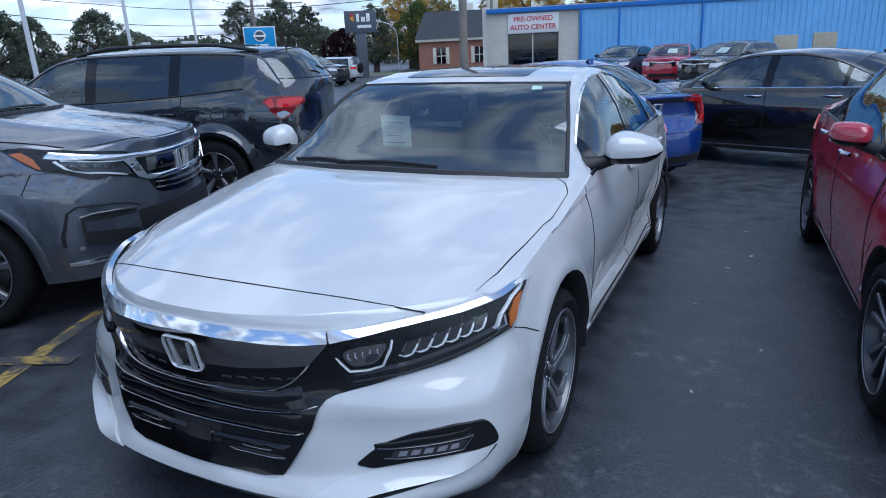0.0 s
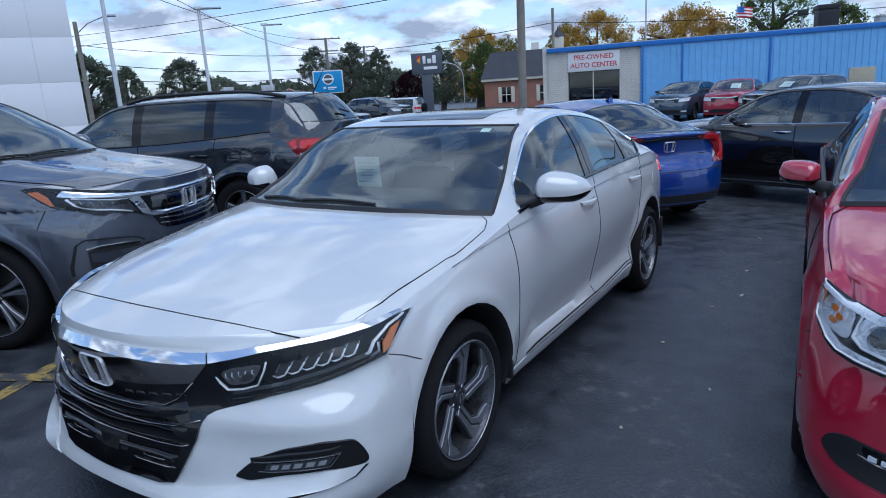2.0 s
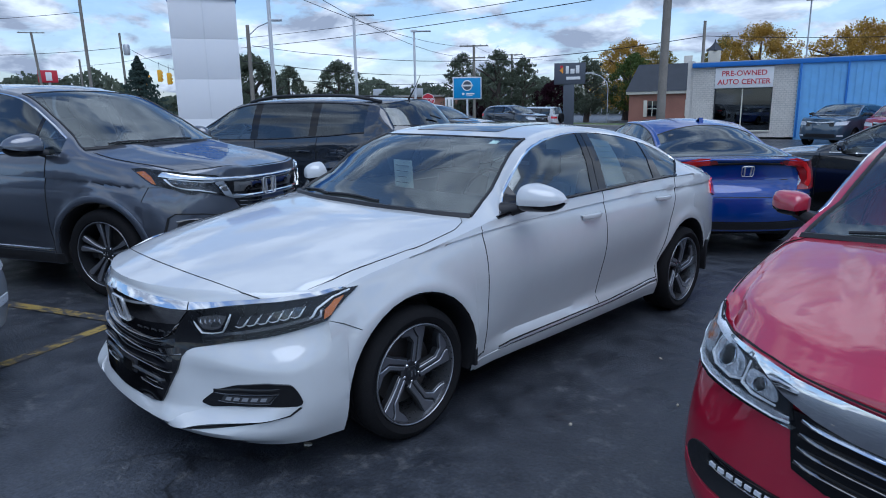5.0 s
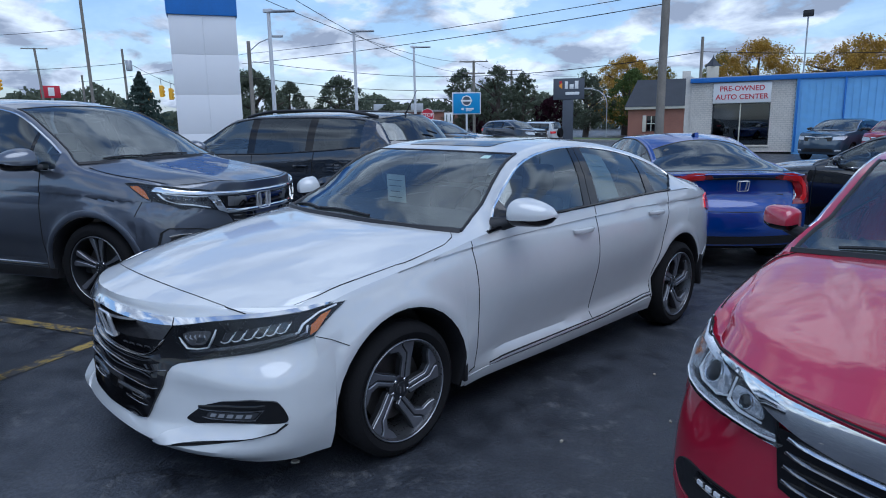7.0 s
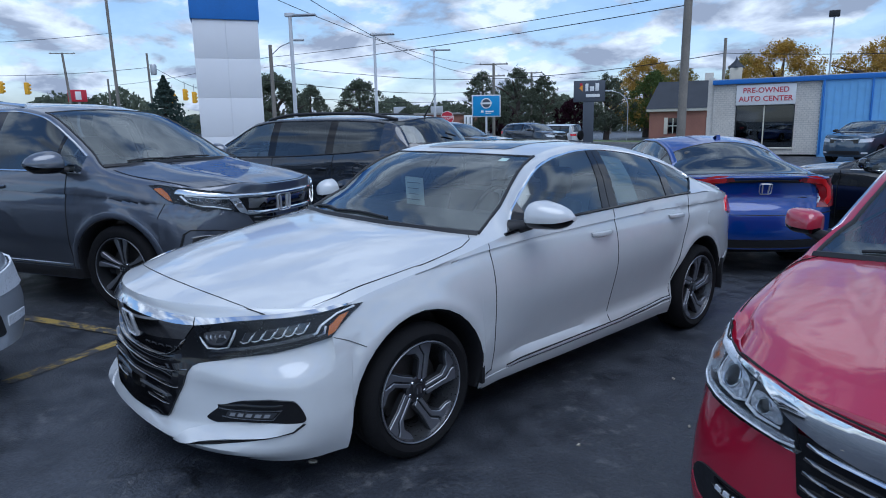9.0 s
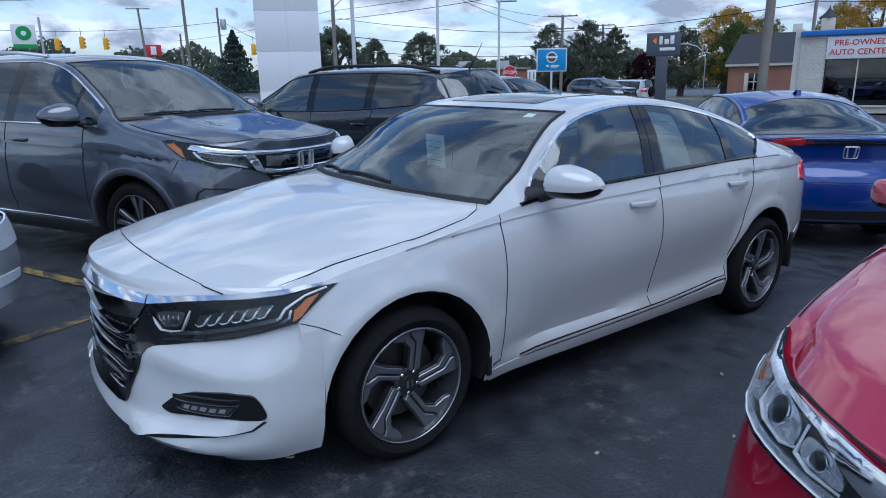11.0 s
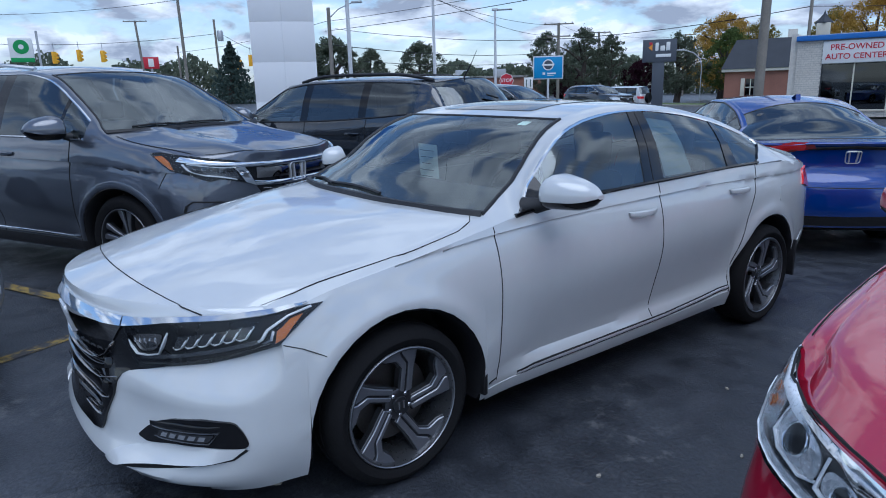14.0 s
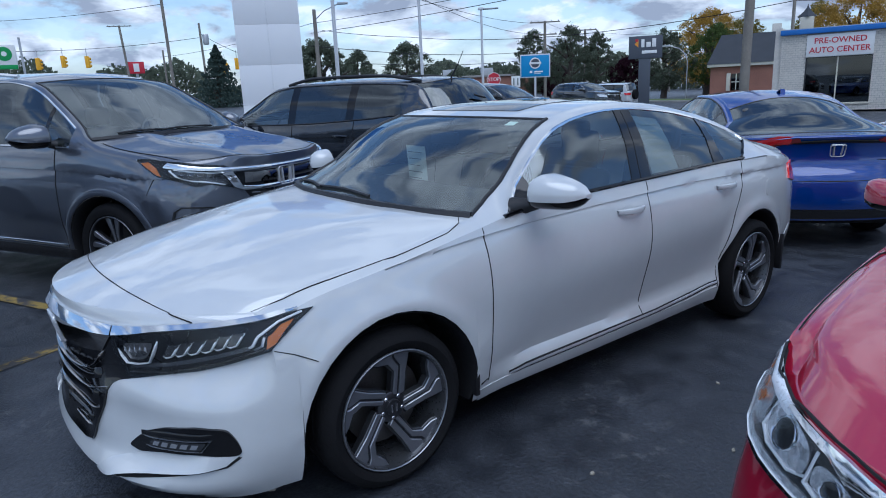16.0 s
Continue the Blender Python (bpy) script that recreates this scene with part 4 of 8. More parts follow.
# its face leans back, so that it mirrors the sky
panel("chrome_bar", both(bar), WF, CHROME, white, lambda p, z: 0.022 - 0.016 * (z - bar_low(abs(p))) / (bar_up(abs(p)) - bar_low(abs(p))), 0.018, 0.014, label="wide chrome bar")
badge(white, WF, (-0.008, 0.678), 0.150, 0.122, off=0.020)
for sg in (1, -1):
    def CH(p, z, sg=sg):
        return WF(sg * p, z)

    def PANE(s, f, sg=sg):
        v = wsh.pane(s, f)
        return Vector((sg * v.x, v.y, v.z))
    side = wsh.left if sg > 0 else wsh.right
    ends = [0.485, 0.56, 0.64, 0.73, 0.82, 0.91, 1.0, 1.07]
    panel("lamp_chrome", [(p, bar_low(p)) for p in ends] + [(p, bar_up(p)) for p in reversed(ends)], CH, CHROME, white, lambda p, z: 0.021 - 0.014 * (z - bar_low(p)) / (bar_up(p) - bar_low(p) + 0.001), 0.020, 0.016, sg, "chrome strip over the headlight")
    lampo = [(0.520, 0.604), (0.585, 0.609), (0.668, 0.626), (0.75, 0.642), (0.841, 0.668), (0.938, 0.703), (0.985, 0.738), (1.060, 0.782), (1.135, 0.818), (1.06, 0.815), (0.932, 0.799), (0.839, 0.786), (0.732, 0.778), (0.617, 0.765), (0.490, 0.744), (0.472, 0.702), (0.500, 0.650)]
    lamp = panel("headlight", lampo, CH, LAMPBLACK, white, 0.004, 0.012, 0.03, sg, "slim led headlight")
    panel("lamp_floor", [(0.525, 0.632), (0.668, 0.652), (0.80, 0.684), (0.895, 0.711), (0.885, 0.722), (0.80, 0.698), (0.668, 0.666), (0.530, 0.645)], CH, LAMPGREY, lamp, 0.010, 0.006, 0.03, sg)
    ribbon("lamp_lip", [(0.50, 0.613), (0.668, 0.634), (0.841, 0.681), (0.925, 0.710)], CH, 0.006, LAMPSILVER, lamp, 0.012, sg, depth=0.004)
    panel("reflector_bowl", rounded([(0.520, 0.664), (0.585, 0.668), (0.616, 0.708), (0.628, 0.732), (0.548, 0.726), (0.505, 0.712)], 0.02), CH, DARKCHROME, lamp, 0.010, 0.006, 0.015, sg, "ribbed reflector bowl", 0.004)
    for i in range(5):
        ribbon("lamp_rib", [(0.526 + 0.019 * i, 0.718 + 0.002 * i), (0.520 + 0.019 * i, 0.698 + 0.002 * i), (0.530 + 0.017 * i, 0.674 + 0.003 * i)], CH, 0.003, FACET, lamp, 0.014, sg, depth=0.003)
    panel("projector", rounded([(0.556, 0.678), (0.588, 0.682), (0.600, 0.704), (0.572, 0.704)], 0.010), CH, LENSDARK, lamp, 0.017, 0.006, 0.02, sg, dome=0.004)
    ribbon("running_light", [(0.484, 0.706), (0.500, 0.676), (0.517, 0.650), (0.560, 0.650), (0.602, 0.660), (0.630, 0.712), (0.640, 0.736)], CH, 0.0050, LAMP, lamp, 0.015, sg, depth=0.004)
    for i in range(6):
        a = 0.650 + 0.037 * i
        z = 0.683 + 0.0078 * i
        panel("led_module", rounded([(a, z), (a + 0.026, z + 0.005), (a + 0.054, z + 0.044), (a + 0.022, z + 0.040)], 0.006), CH, LENSDARK, lamp, 0.011, 0.008, 0.02, sg)
        ribbon("led_edge", [(a - 0.006, z + 0.002), (a + 0.010, z - 0.002), (a + 0.026, z + 0.004), (a + 0.040, z + 0.024), (a + 0.052, z + 0.043)], CH, 0.0045, LAMP, lamp, 0.014, sg, depth=0.004)
        ribbon("led_rib", [(a + 0.004, z + 0.012), (a + 0.022, z + 0.040)], CH, 0.003, ALLOY, lamp, 0.014, sg, depth=0.003)
    ribbon("running_light", [(0.882, 0.712), (0.900, 0.722), (0.918, 0.752), (0.985, 0.790), (1.085, 0.811)], CH, 0.007, LAMP, lamp, 0.015, sg, depth=0.004)
    ribbon("running_light", [(0.900, 0.708), (0.922, 0.720), (0.930, 0.748)], CH, 0.006, ALLOY, lamp, 0.015, sg, depth=0.004)
    panel("amber_marker", [(0.930, 0.709), (0.955, 0.724), (0.990, 0.752), (1.045, 0.792), (0.990, 0.780), (0.938, 0.748)], CH, AMBER, lamp, 0.015, 0.008, 0.02, sg, "amber side marker")
    lens = panel("lamp_lens", lampo, CH, CLEAR, lamp, 0.022, 0.020, 0.03, sg)
    lens.visible_shadow = False
    fog = [(0.533, 0.361), (0.568, 0.395), (0.612, 0.429), (0.687, 0.456), (0.80, 0.472), (0.885, 0.466), (0.902, 0.430), (0.912, 0.388), (0.906, 0.372), (0.808, 0.378), (0.688, 0.369), (0.585, 0.350)]
    fp_ = panel("fog_pocket", rounded(fog, 0.016), CH, GLOSS, white, 0.004, 0.01, 0.025, sg, "gloss black fog lamp pocket")
    panel("fog_lamp", rounded([(0.630, 0.384), (0.815, 0.396), (0.835, 0.424), (0.640, 0.408)], 0.010), CH, LAMPSILVER, fp_, 0.010, 0.008, 0.02, sg)
    ribbon("fog_trim", [(0.610, 0.380), (0.820, 0.392), (0.846, 0.430), (0.590, 0.410)], CH, 0.004, LAMPGREY, fp_, 0.012, sg, depth=0.003)
    ribbon("fog_brow", [(0.585, 0.414), (0.70, 0.436), (0.86, 0.444)], CH, 0.020, GLOSS, fp_, 0.005, sg, depth=0.008)
    for i in range(5):
        a, z = 0.650 + 0.033 * i, 0.390 + 0.0022 * i
        panel("fog_led", [(a, z), (a + 0.022, z + 0.001), (a + 0.028, z + 0.016), (a + 0.006, z + 0.015)], CH, LENSGREY, fp_, 0.013, 0.005, 0.02, sg)
    gap_ = [(0.40, 0.236), (0.534, 0.258), (0.672, 0.286), (0.814, 0.314), (0.880, 0.334), (0.906, 0.366)]
    ribbon("splitter_gap", gap_, CH, 0.011, SEAM, white, 0.002, sg)
    top_ = [(0.900, 0.372), (0.80, 0.374), (0.685, 0.364), (0.58, 0.344), (0.47, 0.300)]
    below = curve(*gap_)
    panel("splitter", [(p, z + 0.005) for p, z in gap_] + top_, CH, WHITE, white, lambda p, z: 0.003 + 0.024 * max(0.0, 1 - (z - below(p)) / 0.055) * min(1.0, (p - 0.40) / 0.12) * min(1.0, max(0.0, (0.900 - p) / 0.10)), 0.020, 0.02, sg, "white bumper blade")
    ribbon("bumper_gap", [(0.945, 0.700), (1.02, 0.676), (1.10, 0.640), (1.155, 0.610)], CH, 0.0035, SEAM, white, 0.0015, sg)
    # sill with its chrome line between two gaps
    sill = [(0.62, 0.278), (0.72, 0.289), (1.14, 0.291), (1.76, 0.298), (2.13, 0.314), (2.41, 0.332)]
    ribbon("sill_chrome", sill, side, 0.012, BADGE, white, 0.004, sg, depth=0.004)
    ribbon("sill_gap", [(p, z + 0.009) for p, z in sill], side, 0.007, SEAM, white, 0.003, sg)
    ribbon("sill_gap", [(p, z - 0.010) for p, z in sill], side, 0.007, SEAM, white, 0.003, sg)
    ribbon("sill_skirt", [(0.44, 0.228), (0.60, 0.240), (1.64, 0.246), (2.10, 0.256), (2.42, 0.276)], side, 0.062, WHITE, white, 0.002, sg, depth=0.005)
    ribbon("door_gap", [(0.49, 0.303), (0.44, 0.288)], side, 0.005, SEAM, white, 0.0012, sg)
    # posts, quarter and rear trim laid over the glass
    panel("door_post", [(1.525, 0.0), (1.69, 0.0), (1.775, 0.985), (1.640, 0.985)], PANE, GLOSS, white, 0.004, 0.006, 0.05, sg, "gloss black door post")
    ribbon("post_gap", [(1.60, 0.0), (1.70, 0.985)], PANE, 0.005, SEAM, white, 0.005, sg)
    panel("quarter_post", [(2.325, 0.0), (2.445, 0.0), (2.475, 0.98), (2.435, 0.98)], PANE, GLOSS, white, 0.004, 0.006, 0.05, sg, "gloss black post")
    panel("quarter_panel", [(2.66, -0.03), (3.0, -0.03), (3.0, 0.99), (2.95, 0.90), (2.80, 0.42)], PANE, WHITE, white, 0.006, 0.010, 0.04, sg)
    ribbon("quarter_trim", [(2.62, 0.02), (2.70, 0.10), (2.80, 0.40), (2.95, 0.92)], PANE, 0.012, GLOSS, white, 0.008, sg, depth=0.003)
    panel("window_tip", [(2.86, 0.66), (2.94, 0.84), (3.02, 0.88), (3.04, 1.0), (2.90, 1.02)], PANE, CHROME, white, 0.010, 0.010, 0.03, sg)
    ribbon("bumper_gap", [(3.22, 0.40), (3.35, 0.455), (3.50, 0.52)], side, 0.010, CHROME, white, 0.003, sg)
    panel("fuel_door" if sg > 0 else "quarter_cover", rounded([(2.94, 0.80), (3.12, 0.80), (3.13, 0.90), (2.96, 0.90)], 0.03), side, WHITE, white, 0.002, 0.004, flip=sg)
    tl = panel("tail_light", [(3.36, 0.865), (3.515, 0.83), (3.515, 0.972), (3.43, 0.962)], side, REDLENS, white, 0.012, 0.016, flip=sg, label="red tail light")
    if sg > 0:
        st_ = panel("window_sticker", [(1.735, 0.06), (1.985, 0.06), (2.010, 0.86), (1.790, 0.90)], PANE, PAPERDIM, white, -0.012, 0.001, 0.05, sg, "pale printed sheet behind the glass")
        for k in range(7):
            v = 0.16 + 0.10 * k
            panel("print_line", [(1.775 + 0.05 * v, v - 0.012), (1.940 + 0.03 * v, v - 0.012), (1.940 + 0.03 * v, v + 0.012), (1.775 + 0.05 * v, v + 0.012)], PANE, INK, st_, -0.009, 0.001, 0.05, sg)
    # mud flaps behind the wheels
    for a in (0.41, 3.235):
        boxed("mud_flap", (sg * 0.74, a - 0.012, 0.25), (sg * 0.932, a + 0.012, 0.50), PLASTIC, white, 0.006)
# hood gaps and creases
ribbon("hood_gap", [(a, -0.360 - 0.080 * (abs(a) / 0.685) ** 2.6) for a in np.linspace(-0.765, 0.765, 33)], wsh.roof, 0.0026, SEAM, white, 0.0015)
for sg in (1, -1):
    ribbon("hood_gap", [(sg * 0.985, -0.465), (sg * 1.01, -0.38), (sg * 1.026, -0.2), (sg * 1.038, 0.1), (sg * 1.034, 0.33), (sg * 1.005, 0.42), (sg * 0.945, 0.49)], wsh.deck_, 0.0026, SEAM, white, 0.0015, sg)
for sg in (1, -1):
    line = [wsh.roof(sg * 0.765, wsh.s1)] + [Vector((sg * x, y, z)) for x, y, z in ((0.622, -0.703, 0.8155), (0.640, -0.690, 0.809), (0.657, -0.677, 0.802), (0.680, -0.659, 0.793))]
    part("hood_gap", tube(bmesh.new(), line, 0.0024, 6), SEAM, white)
panel("sunroof", rounded([(-0.62, 1.27), (0.62, 1.27), (0.62, 2.08), (-0.62, 2.08)], 0.05), wsh.roof, GLOSS, white, 0.003, 0.006, 0.06, label="dark glass sunroof")
for x0, x1 in ((0.30, -0.38), (-0.30, -0.80)):
    blade = [wsh.roof(x0 + (x1 - x0) * k / 8, 0.535 + 0.018 * math.sin(math.pi * k / 8)) + Vector((0, 0, 0.012)) for k in range(9)]
    part("wiper", tube(bmesh.new(), blade, 0.008, 6), PLASTIC, white, "black wiper")


def hung_sheet(root, x, y, z, w, h, lines):
    """A printed sheet that hangs upright behind the windscreen; its print cannot be read."""
    bm = bmesh.new()
    rows = [[Vector((x - w / 2 + w * i / 6, y + 0.006 * math.sin(i * 0.9) - 0.02 * j / 6, z + h * j / 6)) for i in range(7)] for j in range(7)]
    grid(bm, rows)
    sheet = part("price_sheet", bm, PAPER, root, "pale green printed sheet")
    for k in range(lines):
        v = z + h * (0.14 + 0.72 * k / max(1, lines - 1))
        ln = w * (0.24 + 0.10 * ((k * 7) % 3) / 2)
        boxed("print_line", (x - ln, y - 0.030, v - 0.0022), (x + ln, y - 0.026, v + 0.0022), INK, sheet, 0)


def window_sheet(root, sh, a, s, w, h, lines, material=PAPER, lean=0.0):
    """A printed sheet behind the windscreen; its print cannot be read."""
    def at(u, v):
        return sh.roof(a + u / 0.68, s + v * 0.86)
    sheet = panel("price_sheet", rounded([(-w / 2, 0), (w / 2, 0), (w / 2 + lean, h), (-w / 2 + lean, h)], 0.004), at, material, root, -0.014, 0.001, 0.05, label="pale green printed sheet")
    for k in range(lines):
        v = h * (0.14 + 0.74 * k / max(1, lines - 1))
        ln = w * (0.26 + 0.10 * ((k * 7) % 3) / 2)
        panel("print_line", [(-ln, v - 0.008), (ln, v - 0.008), (ln, v + 0.008), (-ln, v + 0.008)], at, INK, sheet, -0.0115, 0.001, 0.05)


hung_sheet(white, -0.405, 1.13, 0.925, 0.20, 0.275, 6)
panel("corner_sticker", [(0.72, 1.085), (0.80, 1.085), (0.80, 1.13), (0.72, 1.13)], wsh.roof, PAPER, white, -0.006, 0.001, 0.05, label="small pale sticker")

# ---- the red sedan ----
RSEDAN = dict({k: v for k, v in SEDAN.items() if k not in ("plan_n", "plan_e", "ledge", "fold", "mouth", "sail", "plates", "rim_mat", "stripz", "strip", "sill", "own_sill", "belt_trim", "mirror_len", "mirror_k", "trim_end", "topw", "merge", "fine", "hollow", "gap")}, wb=2.775, s2=3.48, hub=0.33, arch=0.39, rim=0.245, cowl=0.42, header=1.12, deck=3.16,
    wid=((-0.47, 0.918), (-0.3, 0.930), (0, 0.935), (0.6, 0.926), (1.6, 0.925), (2.6, 0.922), (3.0, 0.905), (3.3, 0.875), (3.48, 0.82)),
    belt=((-0.47, 0.812), (-0.3, 0.878), (0.0, 0.922), (0.45, 0.970), (0.8, 0.985), (1.8, 1.000), (2.8, 1.020), (3.1, 1.018), (3.48, 0.995)),
    rail=((-0.47, 0.812), (0.40, 0.965), (0.45, 0.985), (0.8, 1.19), (1.12, 1.345), (1.45, 1.395), (1.8, 1.40), (2.26, 1.335), (2.8, 1.11), (3.1, 1.015), (3.48, 0.995)),
    top=((-0.47, 0.845), (0.0, 0.980), (0.3, 1.025), (0.42, 1.045), (0.8, 1.24), (1.12, 1.400), (1.5, 1.455), (1.9, 1.465), (2.3, 1.43), (2.52, 1.38), (2.9, 1.215), (3.16, 1.105), (3.48, 1.08)),
    bul=((-0.47, 0.48), (-0.2, 0.36), (0.1, 0.27), (0.42, 0.20), (1.12, 0.09), (1.9, 0.0), (2.52, -0.06), (3.2, -0.20), (3.48, -0.38)),
    nose=((0.18, -0.06), (0.26, 0.03), (0.40, 0.0), (0.62, 0.0), (0.78, 0.02), (0.86, 0.0)),
    plan_n=((0.18, 2.6), (0.30, 2.0), (0.45, 1.7), (0.60, 2.0), (0.72, 2.4), (0.86, 2.6)), plan_e=((0.18, 0.50), (0.30, 0.45), (0.50, 0.42), (0.62, 0.52), (0.72, 0.64), (0.86, 0.69)),
    door_a=0.49, door_b=1.60, door_c=2.55, windows=((0.62, 1.55), (1.66, 2.45), (2.50, 2.80)), handles=((1.46, 0.90), (2.38, 0.92)), mirror=(0.86, 1.070), mirror_len=0.185, mirror_top=((0, 0.045), (0.12, 0.062), (0.40, 0.072), (0.7, 0.070), (0.9, 0.060), (0.97, 0.046), (1.0, 0.020)),
    trim=CHROME, handle_mat=CHROME, handle_label="chrome door handle", spokes=5, arms=((-12, -14), (12, 14)), spoke_w=0.030, power=0.0, ridge=0.024, fine=(12, 4, 26))
red, rsh = car("sedan", RSEDAN, RED, pose(2.955, 0.83, 0, 0, 0, 2.6), "glossy red sedan with long clear headlights, parked on asphalt")
RF = wrap(rsh)
panel("grille", [(-0.52, 0.74), (-0.49, 0.56), (-0.40, 0.53), (0.40, 0.53), (0.49, 0.56), (0.52, 0.74)], RF, GLOSS, red, 0.003, 0.01, label="gloss black grille")
for z in (0.555, 0.600, 0.645, 0.690):
    ribbon("grille_bar", [(-0.49, z + 0.03), (-0.25, z + 0.006), (0, z), (0.25, z + 0.006), (0.49, z + 0.03)], RF, 0.012, DARKCHROME if z < 0.68 else CHROME, red, 0.006, depth=0.012)
panel("chrome_bar", [(-0.80, 0.842), (-0.66, 0.822), (-0.545, 0.772), (-0.45, 0.742), (-0.35, 0.722), (-0.20, 0.708), (0, 0.702), (0.20, 0.708), (0.35, 0.722), (0.45, 0.742), (0.545, 0.772), (0.66, 0.822), (0.80, 0.842), (0.79, 0.850), (0.64, 0.841), (0.536, 0.828), (0.408, 0.818), (0.25, 0.805), (0, 0.800), (-0.25, 0.805), (-0.408, 0.818), (-0.536, 0.828), (-0.64, 0.841), (-0.79, 0.850)], RF, CHROME, red, 0.014, 0.016, 0.018, dome=0.010, label="deep chrome grille bar")
badge(red, RF, (0, 0.745), 0.125, 0.11, off=0.018)
panel("lower_intake", rounded([(-0.42, 0.28), (0.42, 0.28), (0.48, 0.42), (-0.48, 0.42)], 0.03), RF, PLASTIC, red, 0.003, 0.01)
for sg in (1, -1):
    def RH(p, z, sg=sg):
        return RF(sg * p, z)
    lampo = [(0.500, 0.683), (0.60, 0.687), (0.70, 0.689), (0.81, 0.691), (0.865, 0.699), (0.900, 0.716), (0.960, 0.752), (1.03, 0.798), (1.100, 0.856), (1.05, 0.862), (0.95, 0.860), (0.87, 0.855), (0.76, 0.846), (0.64, 0.826), (0.56, 0.798), (0.530, 0.760)]
    lamp = panel("headlight", lampo, RH, LAMPSILVER, red, 0.003, 0.008, flip=sg, label="large clear headlight")
    panel("signal_bowl", rounded([(0.845, 0.752), (0.885, 0.750), (0.930, 0.772), (0.985, 0.815), (0.950, 0.838), (0.865, 0.836)], 0.02), RH, FACET, lamp, 0.007, 0.004, 0.02, sg, "faceted signal reflector")
    # amber glints of the bulb in the facets, set in as coloured pieces
    for dx, dz in ((0.0, 0.0), (0.022, 0.016), (0.012, -0.016)):
        panel("bulb_glint", rounded([(0.888 + dx, 0.790 + dz), (0.908 + dx, 0.792 + dz), (0.910 + dx, 0.808 + dz), (0.890 + dx, 0.806 + dz)], 0.006), RH, AMBER, lamp, 0.009, 0.004, 0.02, sg, "amber glint of the bulb, set in as colour")
    panel("amber_marker", [(0.985, 0.805), (1.010, 0.818), (1.055, 0.843), (1.010, 0.838)], RH, AMBER, lamp, 0.009, 0.006, 0.02, sg, "amber side marker")
    panel("reflector_bowl", rounded([(0.690, 0.745), (0.760, 0.742), (0.830, 0.752), (0.845, 0.800), (0.830, 0.838), (0.745, 0.828), (0.695, 0.805)], 0.03), RH, FACET, lamp, 0.006, 0.004, 0.02, sg, "faceted reflector bowl")
    panel("reflector_bowl", rounded([(0.555, 0.735), (0.620, 0.738), (0.675, 0.745), (0.680, 0.800), (0.630, 0.800), (0.575, 0.780)], 0.025), RH, FACET, lamp, 0.006, 0.004, 0.02, sg, "faceted reflector bowl")
    for cx, cz, r in ((0.772, 0.792, 0.034), (0.628, 0.768, 0.022)):
        ring = [(cx + r * math.cos(2 * math.pi * k / 20), cz + r * math.sin(2 * math.pi * k / 20)) for k in range(21)]
        ribbon("projector_ring", ring, RH, 0.005, CHROME, lamp, 0.008, sg, 0.02, depth=0.004)
        ring = [(cx + r * 0.88 * math.cos(2 * math.pi * k / 18), cz + r * 0.88 * math.sin(2 * math.pi * k / 18)) for k in range(18)]
        panel("projector", ring, RH, LENSDARK, lamp, 0.008, 0.004, 0.010, sg, dome=0.008)
    ribbon("light_guide", [(0.850, 0.842), (0.838, 0.765), (0.800, 0.744), (0.725, 0.738), (0.690, 0.752)], RH, 0.008, BRIGHTLAMP, lamp, 0.009, sg, depth=0.004)
    ribbon("light_guide", [(0.690, 0.815), (0.682, 0.745), (0.640, 0.730), (0.565, 0.726)], RH, 0.008, BRIGHTLAMP, lamp, 0.009, sg, depth=0.004)
    ribbon("running_light", [(0.515, 0.700), (0.60, 0.705), (0.70, 0.708), (0.80, 0.711), (0.860, 0.718), (0.895, 0.735), (0.952, 0.770), (1.020, 0.812), (1.078, 0.846)], RH, 0.026, FACET, lamp, 0.007, sg, depth=0.006)
    ribbon("light_guide", [(0.515, 0.694), (0.70, 0.701), (0.80, 0.704), (0.862, 0.710), (0.900, 0.728), (0.957, 0.763), (1.025, 0.806)], RH, 0.007, BRIGHTLAMP, lamp, 0.012, sg, depth=0.004)
    ribbon("lamp_top_chrome", [(1.09, 0.851), (0.95, 0.848), (0.86, 0.842), (0.77, 0.832)], RH, 0.024, LAMP, lamp, 0.009, sg, depth=0.004)
    ribbon("lamp_seal", lampo + lampo[:1], RH, 0.006, SEAM, lamp, 0.004, sg)
    lens = panel("lamp_lens", lampo, RH, CLEAR, lamp, 0.014, 0.010, flip=sg)
    lens.visible_shadow = False
    fo = panel("fog_pocket", rounded([(0.44, 0.362), (0.62, 0.336), (0.75, 0.343), (0.83, 0.358), (0.875, 0.400), (0.850, 0.448), (0.80, 0.466), (0.70, 0.460), (0.46, 0.446)], 0.025), RH, PLASTIC, red, 0.004, 0.01, 0.03, sg, "black lower air pocket")
    ribbon("fog_blade", [(0.46, 0.432), (0.60, 0.434), (0.76, 0.440)], RH, 0.036, GLOSS, fo, 0.006, sg, depth=0.010)
    ribbon("fog_edge", [(0.47, 0.408), (0.60, 0.412), (0.77, 0.420)], RH, 0.010, DARKCHROME, fo, 0.008, sg, depth=0.006)
    for i in range(7):
        a = 0.525 + 0.031 * i
        panel("led_module", [(a, 0.427), (a + 0.020, 0.428), (a + 0.020, 0.442), (a, 0.441)], RH, LAMP, fo, 0.020, 0.008, 0.03, sg, "white led")
